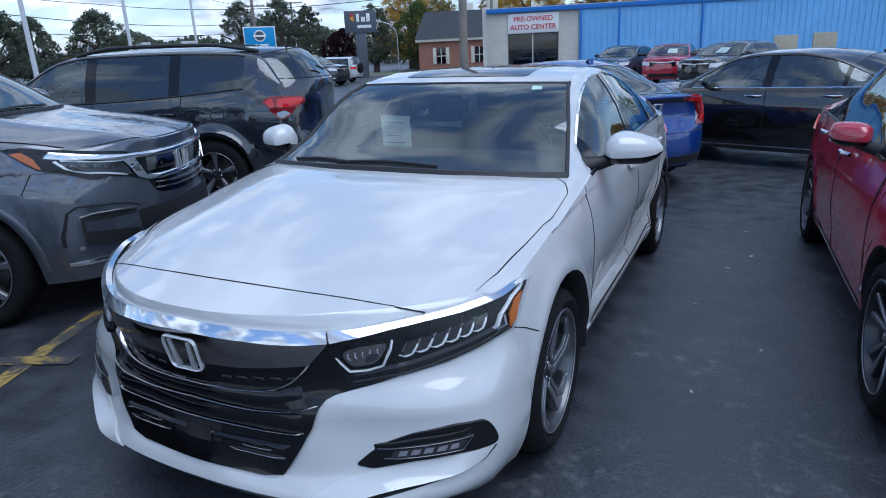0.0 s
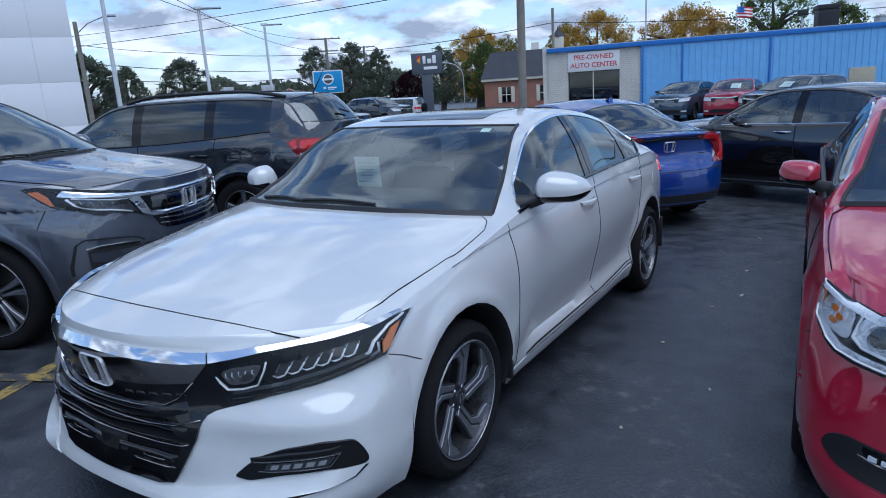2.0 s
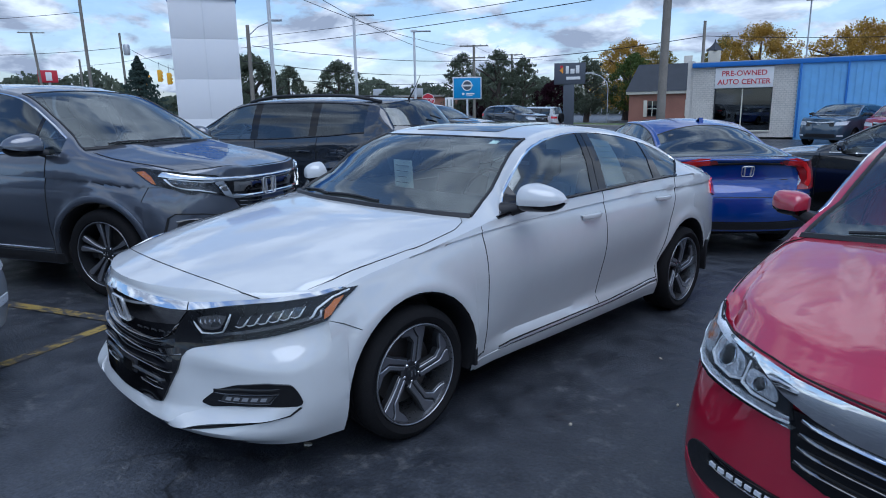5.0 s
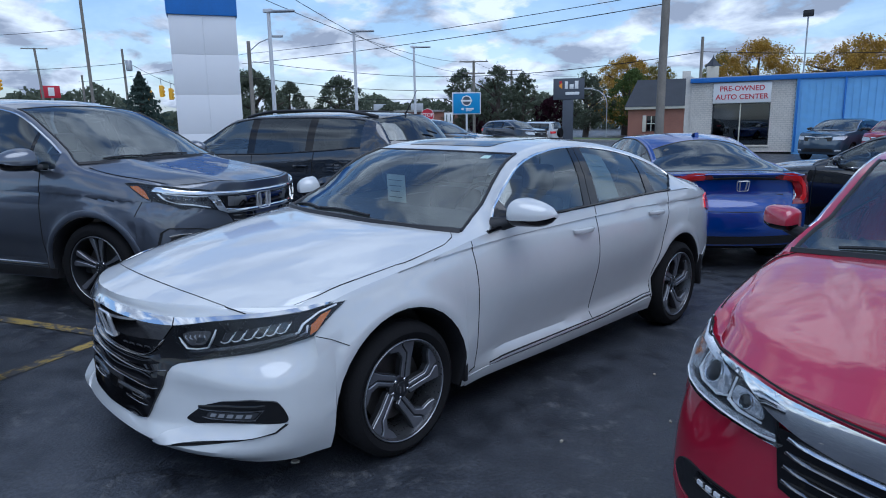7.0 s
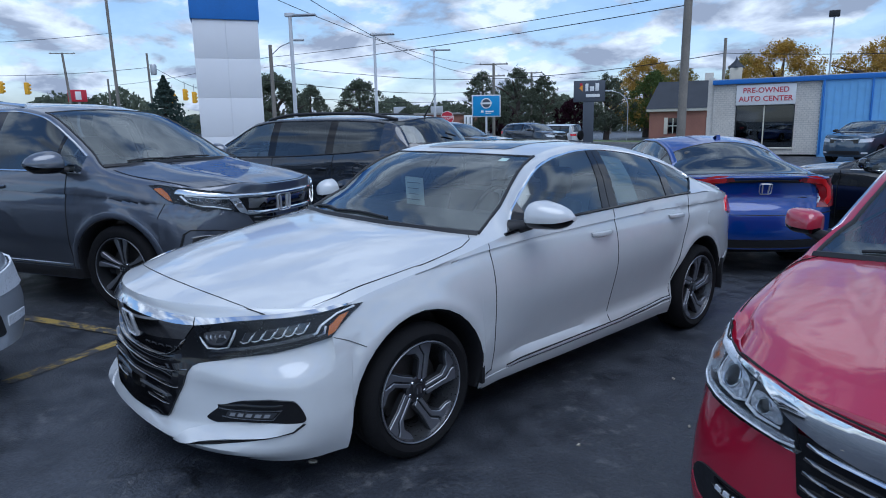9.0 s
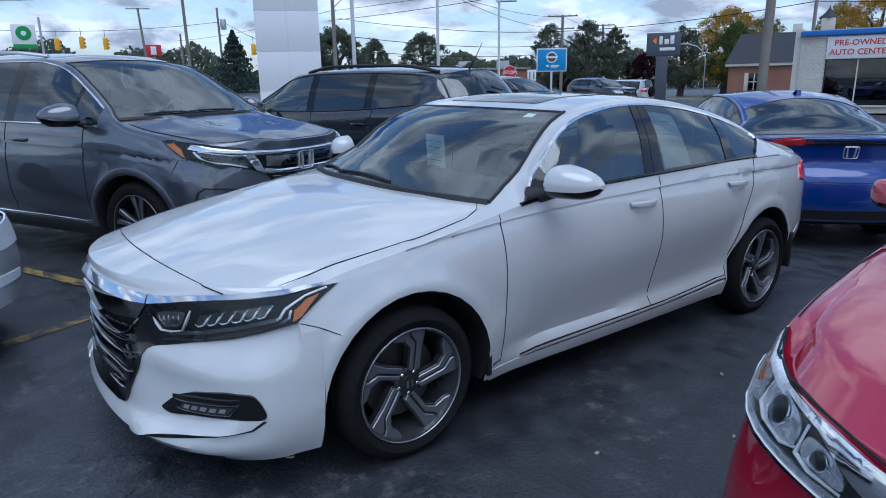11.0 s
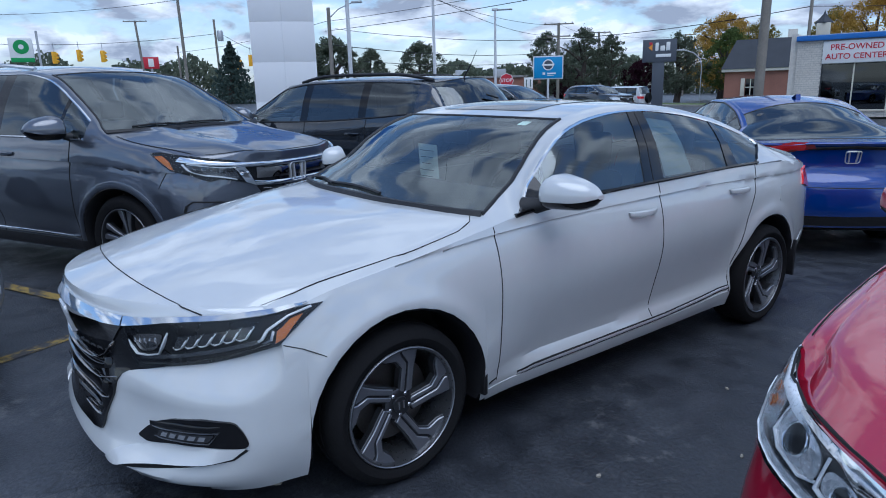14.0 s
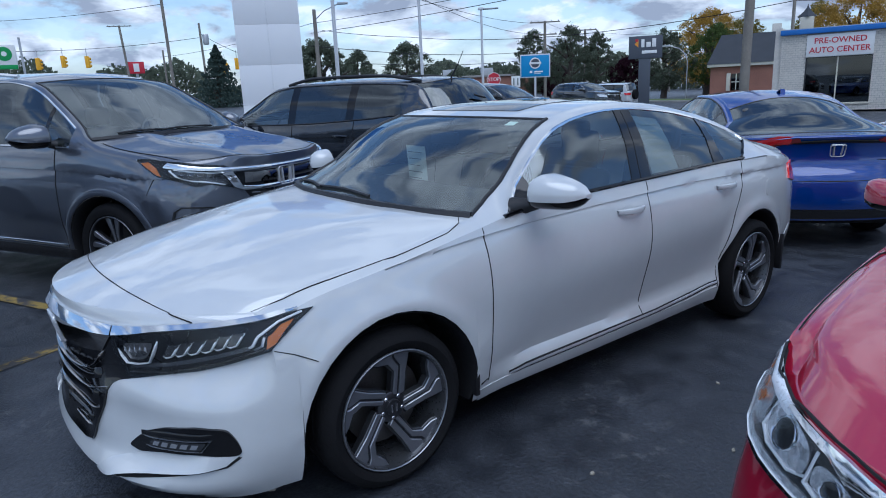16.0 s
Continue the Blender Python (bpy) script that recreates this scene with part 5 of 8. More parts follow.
    # the hollow above the fog pocket and the lip below it
    panel("bumper_lip", [(0.46, 0.300), (0.62, 0.286), (0.80, 0.296), (0.89, 0.345), (0.885, 0.385), (0.84, 0.348), (0.75, 0.331), (0.62, 0.324), (0.46, 0.348)], RH, RED, red, 0.002, 0.004, 0.03, sg, dome=0.012)
    ribbon("sill_chrome", [(0.60, 0.250), (2.36, 0.262)], rsh.left if sg > 0 else rsh.right, 0.014, CHROME, red, 0.003, sg, depth=0.006)
    ribbon("hood_gap", [(sg * 1.045, -0.33), (sg * 1.052, -0.15), (sg * 1.048, 0.10), (sg * 1.03, 0.28), (sg * 0.97, 0.40)], rsh.deck_, 0.003, SEAM, red, 0.0015, sg)
    ribbon("bumper_gap", [(0.99, 0.690), (1.06, 0.668)], RH, 0.006, SEAM, red, 0.0015, sg)
    panel("tail_light", [(3.24, 0.84), (3.475, 0.80), (3.475, 0.98), (3.32, 0.95)], rsh.left if sg > 0 else rsh.right, REDLENS, red, 0.012, 0.016, flip=sg, label="red tail light")
ribbon("hood_gap", [(-0.80, 0.857), (-0.64, 0.850), (-0.536, 0.837), (-0.408, 0.827), (-0.25, 0.814), (0, 0.809), (0.25, 0.814), (0.408, 0.827), (0.536, 0.837), (0.64, 0.850), (0.80, 0.857)], RF, 0.005, SEAM, red, 0.003)
for x0, x1 in ((0.32, -0.36), (-0.30, -0.78)):
    blade = [rsh.roof(x0 + (x1 - x0) * k / 8, 0.455 + 0.018 * math.sin(math.pi * k / 8)) + Vector((0, 0, 0.012)) for k in range(9)]
    part("wiper", tube(bmesh.new(), blade, 0.008, 6), PLASTIC, red, "black wiper")
hung_sheet(red, -0.42, 1.0, 0.96, 0.20, 0.25, 6)

# ---- the grey suv ----
SUV = dict(
    s1=-0.48, s2=3.62, wb=2.82, axle=0.15, hub=0.372, arch=0.435, rim=0.262, tyre_w=0.245, cowl=0.42, header=1.24, rear_header=3.32, deck=3.60,
    wid=((-0.48, 0.93), (-0.3, 0.965), (0, 0.985), (0.6, 0.995), (2.0, 0.998), (2.8, 0.99), (3.3, 0.965), (3.62, 0.91)),
    bot=((-0.48, 0.27), (0.0, 0.27), (0.5, 0.26), (2.4, 0.27), (3.2, 0.33), (3.62, 0.40)),
    belt=((-0.48, 1.040), (-0.3, 1.080), (0.0, 1.110), (0.45, 1.150), (0.8, 1.160), (1.8, 1.170), (2.8, 1.200), (3.3, 1.215), (3.62, 1.215)),
    rail=((-0.48, 1.060), (0.36, 1.165), (0.42, 1.190), (0.8, 1.435), (1.24, 1.665), (1.6, 1.710), (2.4, 1.710), (3.1, 1.675), (3.40, 1.615), (3.62, 1.275)),
    railw=((0.42, 0.88), (1.24, 0.72), (1.7, 0.69), (2.6, 0.69), (3.3, 0.70), (3.62, 0.80)),
    top=((-0.48, 1.095), (0.0, 1.175), (0.3, 1.215), (0.42, 1.235), (0.8, 1.470), (1.24, 1.725), (1.6, 1.785), (2.2, 1.805), (3.0, 1.785), (3.32, 1.750), (3.60, 1.270), (3.62, 1.250)),
    bul=((-0.48, 0.52), (-0.2, 0.40), (0.42, 0.20), (1.24, 0.08), (2.2, 0.0), (3.0, -0.10), (3.32, -0.28), (3.62, -0.32)),
    nose=((0.25, -0.10), (0.40, 0.0), (0.60, 0.02), (0.85, 0.0), (1.05, 0.0)),
    tail=((0.35, -0.05), (0.50, 0.04), (0.66, 0.03), (0.80, -0.02), (1.2, 0.0)),
    crease=((-0.3, 0.95), (0.5, 1.00), (1.6, 1.02), (3.2, 1.04)), door_a=0.64, door_b=1.66, door_c=2.62, category="suv",
    windows=((0.60, 0.86), (0.90, 1.55), (1.68, 2.46), (2.56, 3.28)), belt_trim=CHROME, handles=((1.44, 1.02), (2.44, 1.04)), mirror=(0.80, 1.235), mirror_mat=PLASTIC, mirror_len=0.25, side_glass=DARKGLASS, rear_glass=DARKGLASS,
    trim=CHROME, spokes=5, arms=((-15, -8), (15, 8)), spoke_w=0.050, power=0.02, round=2.8, flare=0.022, tuck=0.03, hollow=0.03, seat_rows=(1.15, 2.0), seat_up=0.18, cut=0.014)
GSUV = dict(SUV, cowl=0.26, header=1.08, axle=0.08, hub=0.375, rim=0.275, arch=0.445, door_a=0.58, door_b=1.60,
    belt=((-0.48, 1.030), (-0.3, 1.080), (0.0, 1.125), (0.3, 1.172), (0.6, 1.185), (1.8, 1.190), (2.8, 1.210), (3.3, 1.220), (3.62, 1.220)),
    rail=((-0.48, 1.045), (-0.3, 1.092), (0.0, 1.140), (0.20, 1.183), (0.26, 1.210), (0.64, 1.450), (1.08, 1.665), (1.45, 1.710), (2.4, 1.710), (3.1, 1.675), (3.40, 1.615), (3.62, 1.275)),
    railw=((0.26, 0.88), (1.08, 0.72), (1.55, 0.69), (2.6, 0.69), (3.3, 0.70), (3.62, 0.80)),
    top=((-0.48, 1.068), (-0.3, 1.125), (0.0, 1.188), (0.15, 1.220), (0.26, 1.250), (0.64, 1.485), (1.08, 1.725), (1.45, 1.785), (2.2, 1.805), (3.0, 1.785), (3.32, 1.750), (3.60, 1.270), (3.62, 1.250)),
    bul=((-0.48, 0.47), (-0.2, 0.36), (0.26, 0.20), (1.08, 0.08), (2.2, 0.0), (3.0, -0.10), (3.32, -0.28), (3.62, -0.32)),
    windows=((0.44, 0.70), (0.74, 1.50), (1.64, 2.44), (2.54, 3.28)), handles=((1.40, 1.05), (2.40, 1.06)), mirror=(0.64, 1.262), mirror_k=1.5, mirror_mat=GREY, mirror_len=0.27, flare=0.010, fine=(22, 4, 12), step=0.055,
    plates=(((0.035, 0.20), (0.045, 0.55), (0.085, 0.90), (0.185, 0.965), (0.255, 0.90), (0.135, 0.52), (0.085, 0.20)),
            ((-0.085, 0.20), (-0.135, 0.52), (-0.255, 0.90), (-0.185, 0.965), (-0.085, 0.90), (-0.045, 0.55), (-0.035, 0.20))))
grey, gsh = car("suv", GSUV, GREY, pose(-3.057, 0.655, 0, 0, 0, 117), "dark grey metallic suv with chrome grille, parked on asphalt")
GF = wrap(gsh)
panel("grille", rounded(both([(0, 0.698), (0.25, 0.706), (0.40, 0.722), (0.450, 0.745), (0.512, 0.840), (0.60, 0.972), (0.30, 0.985), (0, 0.980)]), 0.012), GF, GLOSS, grey, 0.003, 0.01, label="gloss black grille")
for z in (0.735, 0.772):
    ribbon("grille_bar", across([(0, z), (0.25, z + 0.006), (0.45, z + 0.026)]), GF, 0.012, DARKCHROME, grey, 0.006, depth=0.012)
bar_mid = [(0, 0.979), (0.25, 0.981), (0.42, 0.984), (0.555, 0.988), (0.66, 0.993), (0.80, 1.009), (0.88, 1.024), (0.955, 1.048)]
ribbon("chrome_bar", across(bar_mid), GF, 0.036, CHROME, grey, 0.014, depth=0.014, label="chrome grille bar")
ribbon("smoked_bar", across([(0, 0.910), (0.25, 0.912), (0.50, 0.922)]), GF, 0.082, DARKCHROME, grey, 0.006, depth=0.008)
ribbon("chrome_bar", across([(0, 0.828), (0.22, 0.828), (0.40, 0.832), (0.515, 0.846)]), GF, 0.034, CHROME, grey, 0.012, depth=0.010)
badge(grey, GF, (-0.07, 0.895), 0.215, 0.158, off=0.022)
panel("lower_intake", rounded([(-0.60, 0.46), (0.60, 0.46), (0.62, 0.655), (-0.62, 0.655)], 0.03), GF, PLASTIC, grey, 0.003, 0.01)
for sg in (1, -1):
    def GH(p, z, sg=sg):
        return GF(sg * p, z)
    lampo = [(0.505, 0.828), (0.582, 0.853), (0.66, 0.876), (0.750, 0.893), (0.795, 0.879), (0.835, 0.890), (0.900, 0.924), (0.985, 0.962), (1.06, 1.000), (1.13, 1.045), (1.205, 1.090), (1.09, 1.095), (0.95, 1.074), (0.80, 1.046), (0.66, 1.028), (0.600, 1.000), (0.555, 0.930)]
    lamp = panel("headlight", lampo, GH, LAMPBLACK, grey, 0.004, 0.012, flip=sg, label="wide led headlight")
    panel("led_lens", [(0.600, 0.876), (0.66, 0.892), (0.76, 0.912), (0.83, 0.917), (0.895, 0.946), (0.932, 1.004), (0.80, 0.984), (0.672, 0.968)], GH, LAMPGREY, lamp, 0.008, 0.006, 0.03, sg, "grey lens block")
    for i in range(5):
        a, z = 0.690 + 0.046 * i, 0.942 + 0.007 * i
        cell = panel("led_module", rounded([(a - 0.016, z), (a + 0.018, z + 0.005), (a + 0.022, z + 0.026), (a - 0.012, z + 0.021)], 0.006), GH, LENSDARK, lamp, 0.011, 0.006, 0.03, sg)
        ribbon("led_edge", [(a - 0.015, z), (a + 0.018, z + 0.005), (a + 0.022, z + 0.025)], GH, 0.003, ALLOY, cell, 0.013, sg)
    ribbon("light_guide", [(0.940, 1.012), (0.912, 0.966), (0.885, 0.944), (0.83, 0.924), (0.76, 0.914), (0.64, 0.884)], GH, 0.009, LAMP, lamp, 0.012, sg, depth=0.003)
    ribbon("running_light", [(0.62, 0.972), (0.74, 0.979), (0.86, 0.998), (0.925, 1.014)], GH, 0.009, BRIGHTLAMP, lamp, 0.013, sg, depth=0.004)
    panel("amber_marker", [(0.966, 0.968), (0.998, 0.976), (1.075, 1.020), (1.155, 1.066), (1.085, 1.072), (1.015, 1.030)], GH, AMBER, lamp, 0.012, 0.008, 0.02, sg, "amber side marker")
    lens = panel("lamp_lens", lampo, GH, CLEAR, lamp, 0.022, 0.020, flip=sg)
    lens.visible_shadow = False
    panel("lamp_trim", [(0.505, 0.826), (0.585, 0.858), (0.672, 0.976), (0.598, 0.978)], GH, CHROME, grey, 0.024, 0.022, 0.02, sg, "chrome grille end")
    panel("trim_inset", [(0.560, 0.890), (0.596, 0.894), (0.632, 0.948), (0.600, 0.950)], GH, DARKCHROME, grey, 0.028, 0.006, 0.02, sg)
    fo = panel("fog_pocket", rounded([(0.63, 0.47), (0.885, 0.50), (0.890, 0.660), (0.83, 0.676), (0.63, 0.664)], 0.015), GH, PLASTIC, grey, 0.004, 0.01, 0.03, sg, "black lower air pocket")
    ribbon("fog_blade", [(0.892, 0.668), (0.839, 0.682), (0.74, 0.682), (0.63, 0.674)], GH, 0.016, DARKCHROME, fo, 0.010, sg, depth=0.006)
    panel("fog_shelf", [(0.63, 0.545), (0.875, 0.582), (0.880, 0.640), (0.63, 0.640)], GH, GREY, fo, 0.006, 0.006, 0.03, sg)
    panel("fog_lamp", [(0.900 + 0.011 * math.cos(t), 0.485 + 0.014 * math.sin(t)) for t in np.linspace(0, 2 * math.pi, 13)[:-1]], GH, LENSGREY, grey, 0.006, 0.006, 0.02, sg, "small round lamp")
    ribbon("pocket_gap", [(0.945, 0.50), (0.945, 0.568), (0.926, 0.703), (0.894, 0.735), (0.744, 0.724), (0.642, 0.704), (0.595, 0.677)], GH, 0.009, SEAM, grey, 0.002, sg)
    ribbon("skid_chrome", [(0.50, 0.385), (0.81, 0.396), (0.945, 0.386)], GH, 0.024, CHROME, grey, 0.006, sg, depth=0.01)
    side = gsh.left if sg > 0 else gsh.right
    ribbon("sill_chrome", [(0.60, 0.385), (2.30, 0.395)], side, 0.022, CHROME, grey, 0.004, sg, depth=0.008)
    ribbon("sill_cladding", [(0.50, 0.315), (2.34, 0.325)], side, 0.085, PLASTIC, grey, 0.004, sg, depth=0.012)
    arch = [(0.08 + 0.475 * math.cos(t), 0.375 + 0.475 * math.sin(t)) for t in np.linspace(-0.05, math.pi + 0.05, 22)]
    ribbon("arch_cladding", arch, side, 0.050, GREY, grey, 0.002, sg, depth=0.006)
    ribbon("arch_cladding", [(p + 2.74, z) for p, z in arch], side, 0.050, GREY, grey, 0.002, sg, depth=0.006)
    ribbon("bumper_gap", [(1.03, 0.975), (1.07, 0.90), (1.11, 0.83)], GH, 0.007, SEAM, grey, 0.0015, sg)
    ribbon("hood_gap", [(sg * 0.95, -0.44), (sg * 0.985, -0.2), (sg * 0.985, 0.0), (sg * 0.97, 0.20)], gsh.roof, 0.009, SEAM, grey, 0.0015, sg)
    rr = [gsh.roof(sg * 0.90, 1.45 + 1.75 * k / 14) + Vector((0, 0, 0.012 + 0.035 * min(1, 4 * k / 14, 4 * (14 - k) / 14))) for k in range(15)]
    part("roof_rail", tube(bmesh.new(), rr, 0.016, 8), CHROME, grey, "bright roof rail")
    panel("tail_light", [(3.40, 0.95), (3.61, 0.93), (3.61, 1.17), (3.45, 1.17)], side, REDLENS, grey, 0.01, 0.016, flip=sg, label="red tail light")
for x0, x1 in ((0.32, -0.36), (-0.30, -0.78)):
    blade = [gsh.roof(x0 + (x1 - x0) * k / 8, 0.295 + 0.018 * math.sin(math.pi * k / 8)) + Vector((0, 0, 0.012)) for k in range(9)]
    part("wiper", tube(bmesh.new(), blade, 0.009, 6), PLASTIC, grey, "black wiper")
ribbon("hood_gap", [(a / 10, -0.46) for a in range(-9, 10)], gsh.roof, 0.009, SEAM, grey, 0.0015)

# ---- the dark navy suv ----
NSUV = dict(SUV, axle=0.0, belt_trim=PLASTIC, wb=2.89, s2=3.66, hub=0.36, arch=0.425, rim=0.24, rear_header=3.36, deck=3.64,
    wid=((-0.48, 0.87), (-0.3, 0.90), (0, 0.915), (0.6, 0.917), (2.0, 0.917), (2.8, 0.915), (3.3, 0.905), (3.66, 0.87)),
    belt=((-0.48, 0.980), (-0.3, 1.020), (0.0, 1.050), (0.45, 1.110), (0.8, 1.125), (1.8, 1.150), (2.8, 1.210), (3.3, 1.250), (3.66, 1.250)),
    rail=((-0.48, 0.985), (0.36, 1.105), (0.42, 1.135), (0.8, 1.355), (1.24, 1.575), (1.6, 1.620), (2.4, 1.630), (3.1, 1.610), (3.44, 1.555), (3.66, 1.295)),
    railw=((0.42, 0.82), (1.24, 0.68), (1.7, 0.66), (2.6, 0.665), (3.3, 0.69), (3.66, 0.78)),
    top=((-0.48, 1.025), (0.0, 1.115), (0.3, 1.155), (0.42, 1.185), (0.8, 1.395), (1.24, 1.635), (1.6, 1.685), (2.2, 1.705), (3.0, 1.695), (3.36, 1.665), (3.64, 1.315), (3.66, 1.295)),
    crease=((-0.3, 0.85), (0.5, 0.95), (1.6, 0.98), (3.2, 1.02)), door_a=0.56, door_b=1.60, door_c=2.58, windows=((0.66, 1.52), (1.64, 2.46), (2.58, 3.28)),
    handles=((1.42, 0.98), (2.40, 1.01)), mirror=(0.78, 1.17), trim=None, flare=0.05, arms=((0, 0),), spoke_w=0.05, hollow=0.012, round=3.2)
navy, nsh = car("suv", NSUV, NAVY, pose(-6.80, 2.70, 0, 0, 0, -68.4), "dark navy suv with red tail lights and roof rails")
for sg in (1, -1):
    side = nsh.left if sg > 0 else nsh.right

    def NR(p, z, sg=sg):
        return nsh.rear(sg * p, z)
    tl = panel("tail_light", rounded([(0.66, 1.10), (0.78, 1.03), (0.83, 0.955), (0.87, 0.925), (0.92, 0.955), (0.965, 1.01), (1.06, 1.125), (0.94, 1.175), (0.68, 1.155)], 0.025), NR, DEEPRED, navy, 0.012, 0.016, 0.03, -sg, "red tail light cluster")
    panel("brake_lens", rounded([(0.70, 1.10), (0.80, 1.055), (0.90, 1.05), (0.90, 1.135), (0.82, 1.15), (0.70, 1.14)], 0.03), NR, REDLENS, tl, 0.018, 0.010, 0.03, -sg, "bright red lens", 0.012)
    panel("turn_lens", rounded([(0.925, 1.055), (0.965, 1.05), (1.03, 1.118), (0.945, 1.150)], 0.02), NR, REDLENS, tl, 0.018, 0.010, 0.03, -sg, "bright red lens", 0.010)
    panel("reversing_lens", rounded([(0.825, 0.985), (0.865, 0.945), (0.905, 0.965), (0.905, 1.01), (0.85, 1.015)], 0.012), NR, LENSGREY, tl, 0.016, 0.006, 0.03, -sg)
    rr = [nsh.roof(sg * 0.90, 1.35 + 1.95 * k / 16) + Vector((0, 0, 0.010 + 0.045 * min(1, 5 * k / 16, 5 * (16 - k) / 16))) for k in range(17)]
    part("roof_rail", tube(bmesh.new(), rr, 0.020, 8), PLASTIC, navy, "black roof rail")
ar = [nsh.roof(0.25, 3.30), nsh.roof(0.25, 3.30) + Vector((0, 0.10, 0.16)), nsh.roof(0.25, 3.30) + Vector((0, 0.17, 0.30))]
part("antenna", tube(bmesh.new(), ar, [0.012, 0.005, 0.003], 6), PLASTIC, navy, "short black antenna")
fuel = [(2.98 + 0.075 * math.cos(2 * math.pi * k / 18), 1.00 + 0.075 * math.sin(2 * math.pi * k / 18)) for k in range(19)]
ribbon("fuel_door_gap", fuel, nsh.left, 0.010, SEAM, navy, 0.002, 1)
part("rear_wiper", tube(bmesh.new(), [nsh.roof(0.0, 3.60) + Vector((0, 0.03, 0.02)), nsh.roof(0.35, 3.585) + Vector((0, 0.03, 0.04))], 0.012, 6), PLASTIC, navy, "black rear wiper")
panel("rear_bumper", rounded([(-0.84, 0.42), (0.84, 0.42), (0.84, 0.66), (-0.84, 0.66)], 0.05), nsh.rear, NAVY, navy, 0.04, 0.05, 0.06, -1)
panel("plate_recess", rounded([(-0.22, 0.78), (0.22, 0.78), (0.22, 0.92), (-0.22, 0.92)], 0.02), nsh.rear, PLASTIC, navy, 0.004, 0.01, 0.06, -1)

# ---- the blue sedan ----
BSEDAN = dict({k: v for k, v in SEDAN.items() if k not in ("plan_n", "plan_e", "ledge", "fold", "mouth", "sail", "plates", "rim_mat", "stripz", "strip", "sill", "own_sill", "belt_trim", "mirror_len", "mirror_k", "trim_end", "topw", "merge", "fine", "hollow", "gap")}, wb=2.70, s2=3.36, hub=0.322, rim=0.21, rear_header=2.45, deck=3.16, rear_glass=DARKGLASS,
    wid=((-0.47, 0.83), (-0.3, 0.87), (0, 0.89), (0.6, 0.897), (1.6, 0.90), (2.4, 0.90), (2.8, 0.895), (3.1, 0.88), (3.36, 0.83)),
    bot=((-0.47, 0.20), (0.0, 0.19), (0.5, 0.19), (2.4, 0.20), (3.1, 0.25), (3.36, 0.28)),
    belt=((-0.47, 0.74), (-0.3, 0.81), (0.0, 0.86), (0.45, 0.93), (0.8, 0.95), (1.8, 0.965), (2.6, 0.985), (3.0, 0.99), (3.36, 0.985)),
    rail=((-0.47, 0.74), (0.45, 0.93), (0.5, 0.96), (0.8, 1.14), (1.14, 1.29), (1.45, 1.345), (1.8, 1.345), (2.2, 1.285), (2.75, 1.09), (3.08, 0.99), (3.36, 0.985)),
    railw=((0.5, 0.78), (1.14, 0.64), (1.6, 0.61), (2.2, 0.61), (2.9, 0.69), (3.2, 0.77)),
    top=((-0.47, 0.78), (0.0, 0.91), (0.3, 0.97), (0.5, 1.0), (0.8, 1.17), (1.16, 1.345), (1.5, 1.405), (1.9, 1.415), (2.3, 1.375), (2.45, 1.345), (2.8, 1.205), (3.16, 1.045), (3.36, 1.04)),
    bul=((-0.47, 0.44), (-0.2, 0.33), (0.5, 0.20), (1.16, 0.09), (1.9, 0.0), (2.45, -0.06), (3.16, -0.20), (3.36, -0.30)),
    tail=((0.22, -0.02), (0.45, 0.06), (0.62, 0.05), (0.78, -0.04), (0.92, -0.03), (1.02, 0.03)), door_c=2.50,
    windows=((0.66, 1.55), (1.66, 2.40), (2.45, 2.75)), handles=((1.48, 0.88), (2.36, 0.90)), trim=None, arms=((-9, -16), (9, 16)), fine=(18, 4, 20), step=0.05)
BP = pose(0.0, 0.0, 0, 0, 0, 225)
BX, BY = 0.54 - (BP @ Vector((0, 3.66, 0))).x, 4.98 - (BP @ Vector((0, 3.66, 0))).y
blue_car, bsh = car("sedan", BSEDAN, BLUE, pose(BX, BY, 0, 0, 0, 225), "bright blue sedan seen from behind, with c-shaped tail lights")
BR = bsh.rear
badge(blue_car, BR, (0, 0.905), 0.145, 0.115, -1, 0.012)
panel("plate_recess", rounded([(-0.42, 0.665), (0.42, 0.665), (0.53, 0.735), (0.44, 0.805), (-0.44, 0.805), (-0.53, 0.735)], 0.02), BR, BLUE, blue_car, 0.002, 0.01, 0.05, -1)
ribbon("recess_edge", [(-0.42, 0.662), (-0.535, 0.735), (-0.44, 0.812), (0, 0.818), (0.44, 0.812), (0.535, 0.735), (0.42, 0.662)], BR, 0.014, SEAM, blue_car, 0.006, -1)
for dx in (-0.12, 0.12):
    for z in (0.70, 0.79):
        panel("plate_bolt", [(dx + 0.009 * math.cos(t), z + 0.009 * math.sin(t)) for t in np.linspace(0, 2 * math.pi, 9)[:-1]], BR, CHROME, blue_car, 0.010, 0.004, 0.02, -1)
ribbon("lid_gap", [(-0.80, 0.655), (0, 0.640), (0.80, 0.655)], BR, 0.010, SEAM, blue_car, 0.002, -1)
ribbon("lid_spoiler", [(-0.80, 1.0), (-0.4, 1.025), (0, 1.03), (0.4, 1.025), (0.80, 1.0)], BR, 0.026, BLUE, blue_car, 0.004, -1, depth=0.02)
panel("rear_valance", rounded([(-0.80, 0.30), (0.80, 0.30), (0.72, 0.375), (-0.72, 0.375)], 0.02), BR, PLASTIC, blue_car, 0.004, 0.01, 0.06, -1)
ribbon("bumper_edge", [(-0.9, 0.40), (-0.6, 0.385), (0, 0.38), (0.6, 0.385), (0.9, 0.40)], BR, 0.012, SEAM, blue_car, 0.002, -1)
